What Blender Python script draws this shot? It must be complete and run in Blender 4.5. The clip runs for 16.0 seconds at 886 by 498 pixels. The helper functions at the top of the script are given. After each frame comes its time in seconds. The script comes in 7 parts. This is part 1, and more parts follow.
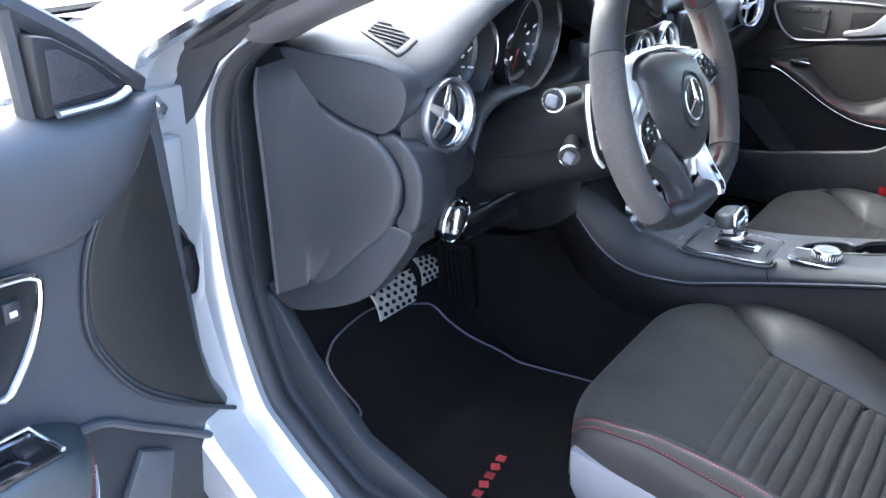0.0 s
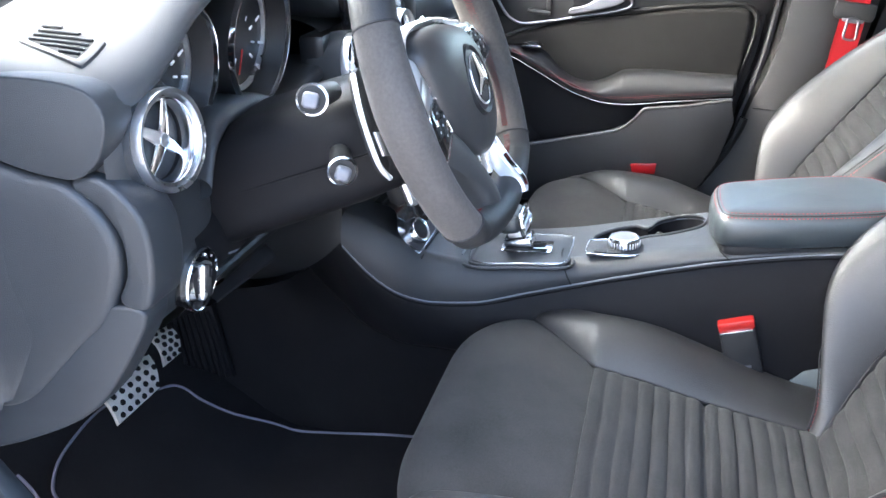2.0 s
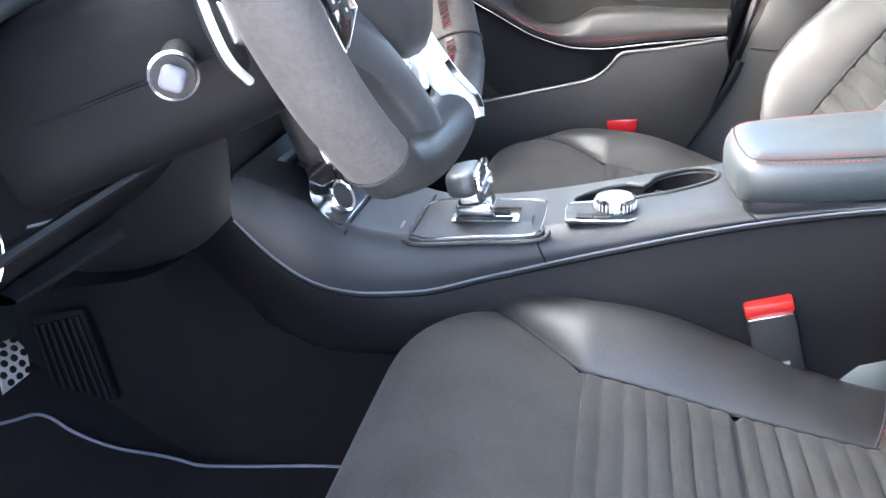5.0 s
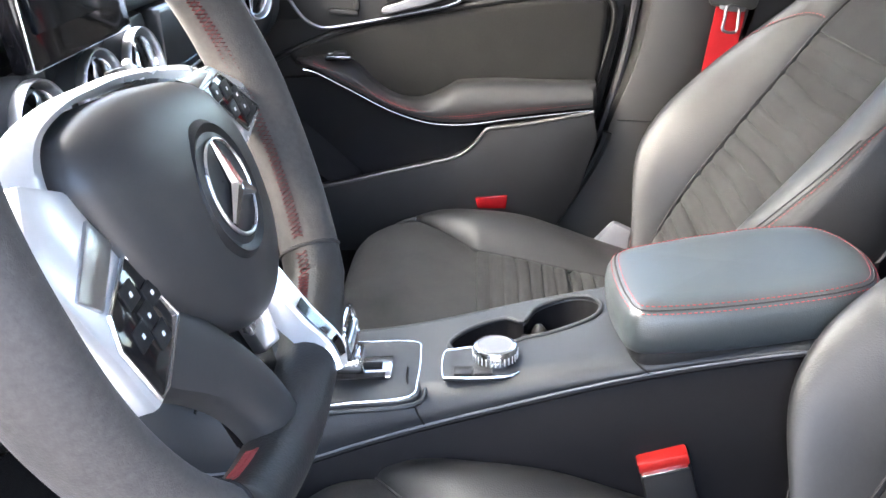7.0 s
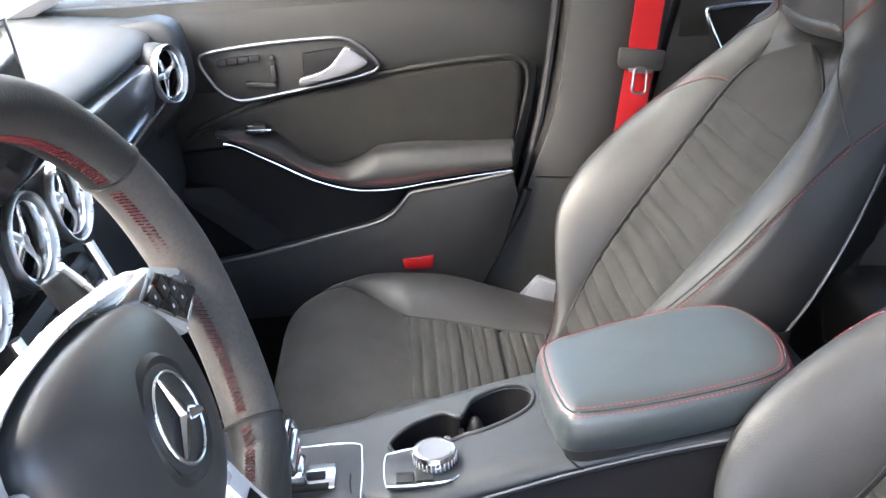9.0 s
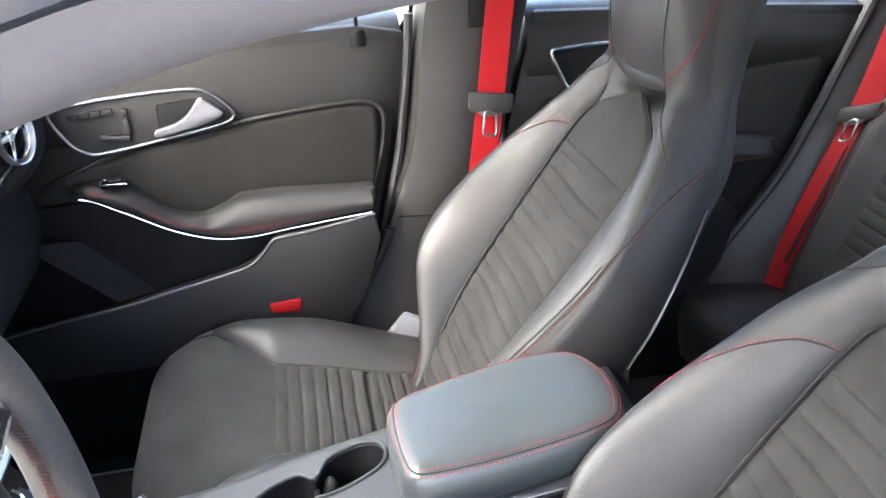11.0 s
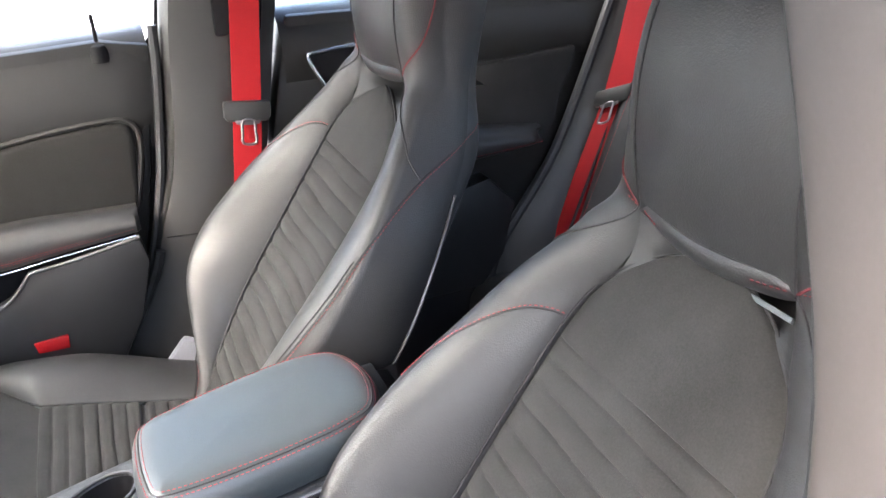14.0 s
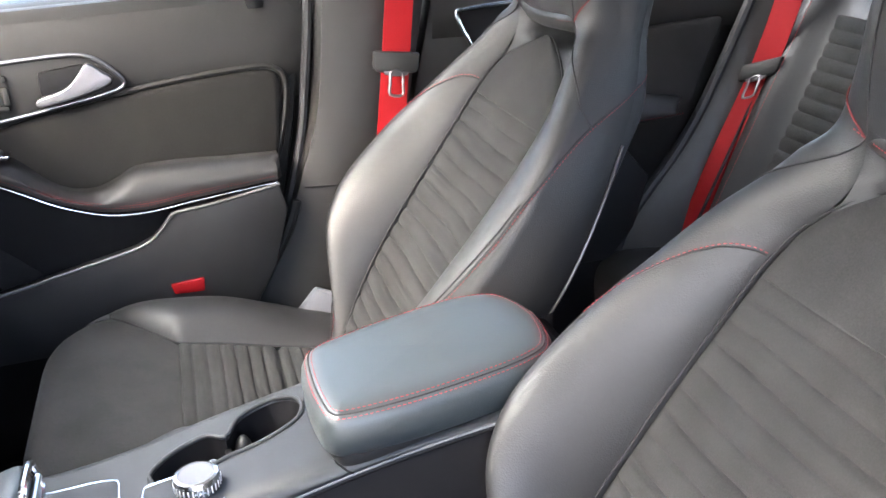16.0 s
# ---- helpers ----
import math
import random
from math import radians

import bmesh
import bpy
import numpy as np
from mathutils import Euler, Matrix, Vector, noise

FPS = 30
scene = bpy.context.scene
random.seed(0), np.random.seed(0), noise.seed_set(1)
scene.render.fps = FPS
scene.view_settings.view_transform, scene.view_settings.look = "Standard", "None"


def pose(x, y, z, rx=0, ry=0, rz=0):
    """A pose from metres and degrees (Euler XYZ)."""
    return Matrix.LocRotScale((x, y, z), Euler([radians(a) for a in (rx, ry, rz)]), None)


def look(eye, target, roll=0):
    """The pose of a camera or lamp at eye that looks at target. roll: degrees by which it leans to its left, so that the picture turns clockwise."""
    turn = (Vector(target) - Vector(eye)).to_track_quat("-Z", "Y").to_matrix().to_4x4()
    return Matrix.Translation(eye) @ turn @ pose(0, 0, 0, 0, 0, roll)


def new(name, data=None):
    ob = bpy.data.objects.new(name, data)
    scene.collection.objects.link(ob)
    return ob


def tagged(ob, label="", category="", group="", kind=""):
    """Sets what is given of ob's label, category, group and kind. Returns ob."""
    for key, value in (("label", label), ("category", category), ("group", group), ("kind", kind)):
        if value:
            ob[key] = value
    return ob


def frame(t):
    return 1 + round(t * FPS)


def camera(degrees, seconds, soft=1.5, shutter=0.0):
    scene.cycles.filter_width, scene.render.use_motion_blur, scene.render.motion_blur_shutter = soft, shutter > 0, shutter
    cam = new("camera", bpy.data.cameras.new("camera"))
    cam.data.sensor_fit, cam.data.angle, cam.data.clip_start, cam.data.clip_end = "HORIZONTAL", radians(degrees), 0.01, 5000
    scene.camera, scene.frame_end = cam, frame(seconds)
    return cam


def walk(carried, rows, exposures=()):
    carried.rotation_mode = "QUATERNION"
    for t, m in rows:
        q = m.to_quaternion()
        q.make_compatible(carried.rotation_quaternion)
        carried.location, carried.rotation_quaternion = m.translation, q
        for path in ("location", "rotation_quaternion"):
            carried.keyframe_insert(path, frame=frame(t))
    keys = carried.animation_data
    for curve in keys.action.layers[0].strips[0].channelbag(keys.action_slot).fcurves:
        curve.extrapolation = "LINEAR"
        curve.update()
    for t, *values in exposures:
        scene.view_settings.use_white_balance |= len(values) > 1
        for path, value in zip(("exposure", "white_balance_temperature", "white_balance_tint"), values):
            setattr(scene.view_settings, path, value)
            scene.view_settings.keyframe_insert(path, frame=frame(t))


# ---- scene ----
cam = camera(51.0, 16.0)

PATH = [
    (0, (-1.563, -0.343, 1.182), (-0.022, 0.649, 0.381), 1.7),
    (0.5, (-1.486, -0.263, 1.186), (0.143, 0.575, 0.383), 0.8),
    (1, (-1.449, -0.216, 1.173), (0.241, 0.508, 0.387), -0.4),
    (1.5, (-1.423, -0.194, 1.136), (0.331, 0.414, 0.393), -1.2),
    (2, (-1.345, -0.175, 1.084), (0.455, 0.288, 0.345), -1.6),
    (2.5, (-1.223, -0.159, 1.004), (0.593, 0.237, 0.265), -2.3),
    (3, (-1.16, -0.141, 0.92), (0.663, 0.239, 0.19), -2.1),
    (5.5, (-0.993, -0.128, 0.943), (0.818, 0.242, 0.179), -2.8),
    (6, (-0.937, -0.133, 0.982), (0.883, 0.164, 0.207), -2.5),
    (6.5, (-0.898, -0.126, 1.019), (0.933, 0.066, 0.236), -2.2),
    (7, (-0.882, -0.116, 1.05), (0.956, -0.013, 0.268), -2.5),
    (7.5, (-0.873, -0.102, 1.075), (0.966, -0.067, 0.289), -2.7),
    (8, (-0.867, -0.086, 1.111), (0.969, -0.097, 0.317), -3.1),
    (10.5, (-0.854, -0.176, 1.226), (0.962, -0.357, 0.41), -4.1),
    (11, (-0.866, -0.184, 1.245), (0.938, -0.452, 0.424), -3.9),
    (11.5, (-0.873, -0.224, 1.253), (0.92, -0.547, 0.428), -4.2),
    (12, (-0.877, -0.263, 1.265), (0.9, -0.646, 0.43), -4.4),
    (12.5, (-0.886, -0.289, 1.266), (0.876, -0.733, 0.431), -4.7),
    (13, (-0.897, -0.316, 1.256), (0.852, -0.817, 0.425), -5.1),
    (13.5, (-0.894, -0.31, 1.224), (0.85, -0.867, 0.42), -5.3),
    (14, (-0.885, -0.298, 1.198), (0.848, -0.891, 0.397), -5.6),
    (14.5, (-0.87, -0.259, 1.177), (0.847, -0.901, 0.377), -5.3),
    (15, (-0.856, -0.218, 1.159), (0.866, -0.854, 0.364), -4.9),
    (15.5, (-0.858, -0.186, 1.149), (0.889, -0.76, 0.362), -4.5),
    (16, (-0.852, -0.172, 1.131), (0.929, -0.641, 0.35), -3.9),
]
walk(cam, [(t, look(eye, target, roll)) for t, eye, target, roll in PATH], [(0.0, 4.05, 5950, 8), (1.5, 4.29, 6050, 8), (2.6, 4.46, 6150, 8), (5.5, 4.93, 6400, 10), (6.0, 4.87, 6500, 10), (7.0, 4.35, 6500, 10), (8.0, 4.16, 6450, 9), (11.0, 4.42, 6450, 10), (14.0, 4.26, 6500, 11), (16.0, 4.33, 6500, 11)])

# ---- daylight: bright open shade under a white sky ----
world = bpy.data.worlds.new("world")
scene.world = world
world.use_nodes = True
wn = world.node_tree.nodes
sky = wn.new("ShaderNodeTexSky")
sky.sky_type = "NISHITA"
sky.sun_disc = False
sky.sun_elevation = radians(42)
sky.sun_rotation = radians(-22)
sky.air_density, sky.dust_density, sky.ozone_density = 1.0, 4.0, 1.0
wn["Background"].inputs[1].default_value = 0.15
world.node_tree.links.new(sky.outputs[0], wn["Background"].inputs[0])
sun = new("sun", bpy.data.lights.new("sun", "SUN"))
sun.data.energy, sun.data.angle, sun.data.color = 0.8, radians(50), (1.0, 0.96, 0.91)
sun.matrix_world = look((2.1, 6, 6.5), (0, 0, 0))

# ---- materials ----
MATS = {}


def material(name, colour, rough=0.5, metal=0.0, grain=0.0, scale=900.0, mottle=0.0, wear=0.0, coat=0.0, sheen=0.0, spec=0.5, cells=False, blotch=6.0):
    """A surface with fine relief (grain), colour variation at two sizes (mottle) and uneven gloss (wear)."""
    m = bpy.data.materials.new(name)
    m.use_nodes = True
    n, l = m.node_tree.nodes, m.node_tree.links
    b = n["Principled BSDF"]
    b.inputs["Base Color"].default_value = (*colour, 1)
    b.inputs["Roughness"].default_value, b.inputs["Metallic"].default_value = rough, metal
    b.inputs["Specular IOR Level"].default_value = spec
    b.inputs["Coat Weight"].default_value, b.inputs["Coat Roughness"].default_value = coat, 0.08
    b.inputs["Sheen Weight"].default_value, b.inputs["Sheen Roughness"].default_value = sheen, 0.5
    at = n.new("ShaderNodeTexCoord")
    big = n.new("ShaderNodeTexNoise")
    big.inputs["Scale"].default_value, big.inputs["Detail"].default_value = blotch, 6
    l.new(at.outputs["Object"], big.inputs["Vector"])
    if mottle:
        fine = n.new("ShaderNodeTexNoise")
        fine.inputs["Scale"].default_value, fine.inputs["Detail"].default_value = scale * 0.35, 3
        l.new(at.outputs["Object"], fine.inputs["Vector"])
        both = n.new("ShaderNodeMath")
        both.operation = "ADD"
        l.new(big.outputs["Fac"], both.inputs[0])
        l.new(fine.outputs["Fac"], both.inputs[1])
        ramp = n.new("ShaderNodeMapRange")
        ramp.inputs["From Min"].default_value, ramp.inputs["From Max"].default_value = 0.6, 1.4
        ramp.inputs["To Min"].default_value, ramp.inputs["To Max"].default_value = 1 - mottle, 1 + mottle
        l.new(both.outputs[0], ramp.inputs["Value"])
        mul = n.new("ShaderNodeVectorMath")
        mul.operation = "SCALE"
        mul.inputs[0].default_value = colour
        l.new(ramp.outputs[0], mul.inputs["Scale"])
        l.new(mul.outputs[0], b.inputs["Base Color"])
    if wear:
        rr = n.new("ShaderNodeMapRange")
        rr.inputs["From Min"].default_value, rr.inputs["From Max"].default_value = 0.3, 0.7
        rr.inputs["To Min"].default_value, rr.inputs["To Max"].default_value = max(rough - wear, 0.02), min(rough + wear, 1)
        l.new(big.outputs["Fac"], rr.inputs["Value"])
        l.new(rr.outputs[0], b.inputs["Roughness"])
    if grain:
        if cells:
            g = n.new("ShaderNodeTexVoronoi")
            g.inputs["Scale"].default_value = scale
            out = g.outputs["Distance"]
        else:
            g = n.new("ShaderNodeTexNoise")
            g.inputs["Scale"].default_value, g.inputs["Detail"].default_value = scale, 2
            out = g.outputs["Fac"]
        l.new(at.outputs["Object"], g.inputs["Vector"])
        bump = n.new("ShaderNodeBump")
        bump.inputs["Strength"].default_value, bump.inputs["Distance"].default_value = grain, 0.0006
        l.new(out, bump.inputs["Height"])
        l.new(bump.outputs[0], b.inputs["Normal"])
    MATS[name] = m
    return m


LEATHER = material("black_leather", (0.0125, 0.0128, 0.0135), 0.53, spec=0.48, grain=0.26, scale=600, mottle=0.2, wear=0.09, cells=True)
ARMPAD = material("door_arm_vinyl", (0.0125, 0.0128, 0.0135), 0.52, spec=0.4, grain=0.3, scale=700, mottle=0.15, wear=0.05, cells=True)
LEATHER_PAD = material("blue_black_leather", (0.025, 0.032, 0.035), 0.43, spec=0.65, grain=0.22, scale=700, mottle=0.12, wear=0.05, cells=True)
# seat suede darkened for the passenger door, shade held in the colour
DOORSUEDE = material("shaded_door_suede", (0.0115, 0.0115, 0.011), 0.95, grain=0.5, scale=1500, mottle=0.3, sheen=0.03, spec=0.15, blotch=14)
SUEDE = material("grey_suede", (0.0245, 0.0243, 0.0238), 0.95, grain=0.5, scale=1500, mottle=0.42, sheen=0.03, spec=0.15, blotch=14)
SUEDE_RIM = material("rim_suede", (0.040, 0.037, 0.035), 0.78, grain=0.35, scale=900, mottle=0.36, wear=0.12, sheen=0.06, spec=0.35, blotch=22)
SOFT = material("soft_dash_plastic", (0.016, 0.0182, 0.0210), 0.50, spec=0.42, grain=0.28, scale=1000, mottle=0.1, wear=0.06, cells=True)
PAD = material("soft_dash_pad", (0.027, 0.030, 0.034), 0.58, grain=0.3, scale=1000, mottle=0.1, wear=0.06, cells=True, spec=0.4)
AIRBAG = material("smooth_black_vinyl", (0.028, 0.028, 0.029), 0.42, grain=0.06, scale=1400, mottle=0.1, wear=0.05, cells=True)
RIMTHREAD = material("dark_red_thread", (0.10, 0.006, 0.008), 0.8, mottle=0.3)
# lit version of the door panel, paler in colour, for the open driver's door
DOORSOFT = material("lit_door_plastic", (0.042, 0.046, 0.053), 0.45, grain=0.28, scale=1000, mottle=0.1, wear=0.06, cells=True)
PILLARCOVER = material("satin_dark_moulding", (0.040, 0.037, 0.037), 0.6, grain=0.05, scale=900, mottle=0.08, wear=0.04)
# grey in place of silver paint: shade on the roof rail, put into colour
RAILSHADE = material("shade_grey_rail", (0.075, 0.072, 0.075), 0.45, grain=0.1, scale=900, mottle=0.08, wear=0.05)
# dimmed version of the door panel: shade put into its base colour
VINYL = material("dimmed_door_vinyl", (0.0125, 0.0125, 0.0122), 0.47, spec=0.33, grain=0.28, scale=1000, mottle=0.12, wear=0.06, cells=True)
HARD = material("hard_black_plastic", (0.0115, 0.012, 0.013), 0.45, spec=0.25, grain=0.35, scale=1100, mottle=0.12, wear=0.06)
DARK = material("matt_black_plastic", (0.007, 0.007, 0.008), 0.5, spec=0.1, grain=0.3, scale=900, mottle=0.1)
TRIM = material("grey_pillar_plastic", (0.0145, 0.0145, 0.014), 0.5, grain=0.15, scale=1000, mottle=0.1, wear=0.05)
SEATPLASTIC = material("grey_seat_plastic", (0.10, 0.105, 0.12), 0.45, grain=0.3, scale=900, mottle=0.08)
DIMALU = material("dull_aluminium", (0.22, 0.22, 0.23), 0.38, 1.0, wear=0.06, mottle=0.05)
SILVER = material("silver_lacquer", (0.80, 0.81, 0.82), 0.30, 0.6, coat=0.3, wear=0.05, mottle=0.03, scale=900)
GLOSS = material("gloss_black", (0.006, 0.006, 0.007), 0.08, coat=0.6, wear=0.03)
CHROME = material("satin_chrome", (0.80, 0.81, 0.82), 0.16, 1.0, wear=0.07, mottle=0.04, scale=300)
ALU = material("brushed_aluminium", (0.72, 0.73, 0.75), 0.30, 1.0, grain=0.2, scale=1200, wear=0.06, mottle=0.05)
STEEL = material("pedal_steel", (0.80, 0.78, 0.74), 0.42, 0.75, grain=0.3, scale=600, wear=0.1, mottle=0.12)
PAINT = material("silver_paint", (0.40, 0.41, 0.42), 0.32, 0.5, coat=0.8, wear=0.05, mottle=0.03, scale=2500, grain=0.06)
RUBBER = material("door_rubber", (0.018, 0.018, 0.020), 0.62, grain=0.1, scale=700, mottle=0.2, wear=0.08)
CARPET = material("black_carpet", (0.0085, 0.0085, 0.0095), 1.0, grain=1.0, scale=1300, mottle=0.35, sheen=0.012, spec=0.05, blotch=9)
PIPING = material("grey_piping", (0.10, 0.10, 0.13), 0.7, grain=0.4, scale=900, mottle=0.1)
RED = material("red_belt_webbing", (0.25, 0.002, 0.005), 0.6, grain=0.8, scale=900, mottle=0.06, spec=0.3)
REDPLASTIC = material("red_plastic", (0.28, 0.012, 0.010), 0.30, mottle=0.05, wear=0.04)
REDLENS = material("dark_red_lens", (0.16, 0.004, 0.006), 0.22, mottle=0.15, coat=0.3)
THREAD = material("red_thread", (0.28, 0.024, 0.030), 0.7, mottle=0.2)
DARKTHREAD = material("black_thread", (0.008, 0.008, 0.009), 0.8, mottle=0.2)
HEAD = material("grey_headliner", (0.55, 0.54, 0.54), 0.95, grain=0.5, scale=1200, mottle=0.06)
# paler than the panels: light caught along thin edges, set as base colour
EDGE = material("pale_panel_edge", (0.045, 0.045, 0.047), 0.35, spec=0.6, mottle=0.1)
WHITE = material("white_print", (0.75, 0.76, 0.78), 0.5, mottle=0.03)
CARBON = material("carbon_trim", (0.014, 0.015, 0.017), 0.32, coat=0.2, mottle=0.3, scale=400)
GROUND = material("light_paving", (0.40, 0.385, 0.37), 0.85, grain=0.6, scale=60, mottle=0.2, blotch=1.5)
GROUNDWALL = material("warm_render", (0.50, 0.43, 0.40), 0.9, grain=0.6, scale=60, mottle=0.2, blotch=1.5)
LIGHTPLASTIC = material("pale_plastic", (0.065, 0.078, 0.082), 0.45, mottle=0.05)


def glass_material():
    m = bpy.data.materials.new("window_glass")
    m.use_nodes = True
    b = m.node_tree.nodes["Principled BSDF"]
    b.inputs["Base Color"].default_value = (0.93, 0.96, 0.95, 1)
    b.inputs["Roughness"].default_value, b.inputs["Transmission Weight"].default_value, b.inputs["IOR"].default_value = 0.01, 1.0, 1.45
    return m


GLASS = glass_material()

# ---- shape helpers ----


def lerp(x, xs, ys):
    """A smooth curve through the given stations."""
    xs, ys = np.asarray(xs, float), np.asarray(ys, float)
    if xs[0] > xs[-1]:
        xs, ys = xs[::-1], ys[::-1]
    d = np.gradient(ys, xs)
    x = float(np.clip(x, xs[0], xs[-1]))
    i = int(np.clip(np.searchsorted(xs, x) - 1, 0, len(xs) - 2))
    h = xs[i + 1] - xs[i]
    t = (x - xs[i]) / h
    sec = (ys[i + 1] - ys[i]) / h
    a, b = d[i], d[i + 1]
    if sec == 0:
        a = b = 0
    else:
        a = np.clip(a / sec, 0, 3) * sec
        b = np.clip(b / sec, 0, 3) * sec
    return float(ys[i] * (2 * t**3 - 3 * t**2 + 1) + h * a * (t**3 - 2 * t**2 + t) + ys[i + 1] * (3 * t**2 - 2 * t**3) + h * b * (t**3 - t**2))


def curve(points, per=6, closed=False):
    """A Catmull-Rom curve through points, with a fixed number of samples a span."""
    p = np.asarray(points, float)
    n = len(p)
    out = []
    for i in range(n if closed else n - 1):
        a, b, c, d = (p[(i + k) % n] if closed else p[min(max(i + k, 0), n - 1)] for k in (-1, 0, 1, 2))
        for j in range(per):
            t = j / per
            out.append(0.5 * (2 * b + (c - a) * t + (2 * a - 5 * b + 4 * c - d) * t**2 + (3 * b - a - 3 * c + d) * t**3))
    if not closed:
        out.append(p[-1])
    return np.array(out)


def mesh_of(verts, faces, smooth=True):
    me = bpy.data.meshes.new("m")
    me.from_pydata([tuple(map(float, v)) for v in verts], [], [tuple(f) for f in faces])
    me.validate()
    me.update()
    if smooth:
        me.polygons.foreach_set("use_smooth", [True] * len(me.polygons))
    return me


def grid(rows, wrap=False, caps=False, smooth=True):
    """A skin over rows of points; wrap: each row is a ring; caps: the first and last rings are closed."""
    rows = [list(r) for r in rows]
    k = len(rows[0])
    verts = [v for r in rows for v in r]
    faces = []
    for i in range(len(rows) - 1):
        for j in range(k if wrap else k - 1):
            a, b = i * k + j, i * k + (j + 1) % k
            faces.append((a, b, b + k, a + k))
    if caps:
        faces.append(tuple(range(k))[::-1])
        faces.append(tuple((len(rows) - 1) * k + j for j in range(k)))
    return mesh_of(verts, faces, smooth)


def fix(me):
    bm = bmesh.new()
    bm.from_mesh(me)
    bmesh.ops.remove_doubles(bm, verts=bm.verts, dist=1e-6)
    bmesh.ops.recalc_face_normals(bm, faces=bm.faces)
    bm.to_mesh(me)
    bm.free()
    return me


def tube(points, r, n=8, closed=False, flat=1.0):
    """A round cord along points; flat squeezes it."""
    p = np.asarray(points, float)
    m = len(p)
    t = np.array([p[(i + 1) % m] - p[i - 1] if closed else p[min(i + 1, m - 1)] - p[max(i - 1, 0)] for i in range(m)])
    t /= np.linalg.norm(t, axis=1)[:, None] + 1e-12
    up = np.array([0, 0, 1.0]) if abs(t[0][2]) < 0.9 else np.array([0, 1.0, 0])
    rows = []
    u = np.cross(t[0], up)
    u /= np.linalg.norm(u)
    for i in range(m):
        u = u - t[i] * (u @ t[i])
        u /= np.linalg.norm(u) + 1e-12
        v = np.cross(t[i], u)
        rr = r[i] if hasattr(r, "__len__") else r
        rows.append([p[i] + rr * (math.cos(a) * u + flat * math.sin(a) * v) for a in np.linspace(0, 2 * math.pi, n, endpoint=False)])
    if closed:
        rows.append(rows[0])
    return fix(grid(rows, wrap=True, caps=not closed))


def revolve(profile, centre, axis, n=40, cap=True):
    """Spins (radius, height) pairs round an axis."""
    axis = Vector(axis).normalized()
    m = Vector((0, 0, 1)).rotation_difference(axis).to_matrix()
    rows = []
    for r, h in profile:
        rows.append([Vector(centre) + m @ Vector((max(r, 1e-5) * math.cos(a), max(r, 1e-5) * math.sin(a), h)) for a in np.linspace(0, 2 * math.pi, n, endpoint=False)])
    return fix(grid(rows, wrap=True))


def slab(outline, axis, lo, hi, bevel=0.003, seg=2, smooth=True):
    """A plate with a given outline in the two other axes, from lo to hi along axis, with rounded edges."""
    bm = bmesh.new()
    k = "xyz".index(axis)

    def at(p, h):
        q = list(p)
        q.insert(k, h)
        return bm.verts.new(q)

    f = bm.faces.new([at(p, lo) for p in outline])
    got = bmesh.ops.extrude_face_region(bm, geom=[f])
    for v in got["geom"]:
        if isinstance(v, bmesh.types.BMVert):
            v.co[k] = hi
    bmesh.ops.recalc_face_normals(bm, faces=bm.faces)
    if bevel:
        edges = [e for e in bm.edges if e.calc_face_angle(0) > 0.6]
        bmesh.ops.bevel(bm, geom=edges, offset=bevel, segments=seg, affect="EDGES", profile=0.5, clamp_overlap=True)
    me = bpy.data.meshes.new("m")
    bm.to_mesh(me)
    bm.free()
    me.polygons.foreach_set("use_smooth", [smooth] * len(me.polygons))
    return me


def box(sx, sy, sz, at=(0, 0, 0), bevel=0.003, seg=2, turn=None):
    bm = bmesh.new()
    bmesh.ops.create_cube(bm, size=1)
    for v in bm.verts:
        v.co = Vector((v.co.x * sx, v.co.y * sy, v.co.z * sz))
    if bevel:
        bmesh.ops.bevel(bm, geom=bm.edges[:], offset=min(bevel, min(sx, sy, sz) * 0.45), segments=seg, affect="EDGES", profile=0.5)
    m = Matrix.Translation(at) @ (turn.to_4x4() if turn else Matrix())
    bmesh.ops.transform(bm, matrix=m, verts=bm.verts)
    me = bpy.data.meshes.new("m")
    bm.to_mesh(me)
    bm.free()
    me.polygons.foreach_set("use_smooth", [True] * len(me.polygons))
    return me


def moved(me, m):
    me.transform(m)
    return me


def sharp(ob, angle=35):
    """Keeps clear edges clear under smooth shading."""
    me = ob.data
    bm = bmesh.new()
    bm.from_mesh(me)
    for e in bm.edges:
        e.smooth = e.calc_face_angle(0) < radians(angle)
    bm.to_mesh(me)
    bm.free()
    return ob


def thing(name, label, category, at=(0, 0, 0), group="", kind=""):
    return tagged(_place(new(name), at), label, category, group, kind)


def _place(ob, at):
    ob.empty_display_size = 0.05
    ob.location = at
    return ob


def part(name, me, mat, parent, label=""):
    """One mesh as a part of a thing; the mesh is given in the world's metres unless the thing stands elsewhere."""
    me.name = name
    if not me.materials:
        me.materials.append(mat)
    ob = new(name, me)
    ob.parent = parent
    sharp(ob)
    return tagged(ob, label)


def single(name, me, mat, label, category, group="", kind=""):
    me.name = name
    me.materials.append(mat)
    ob = sharp(new(name, me))
    return tagged(ob, label, category, group, kind)


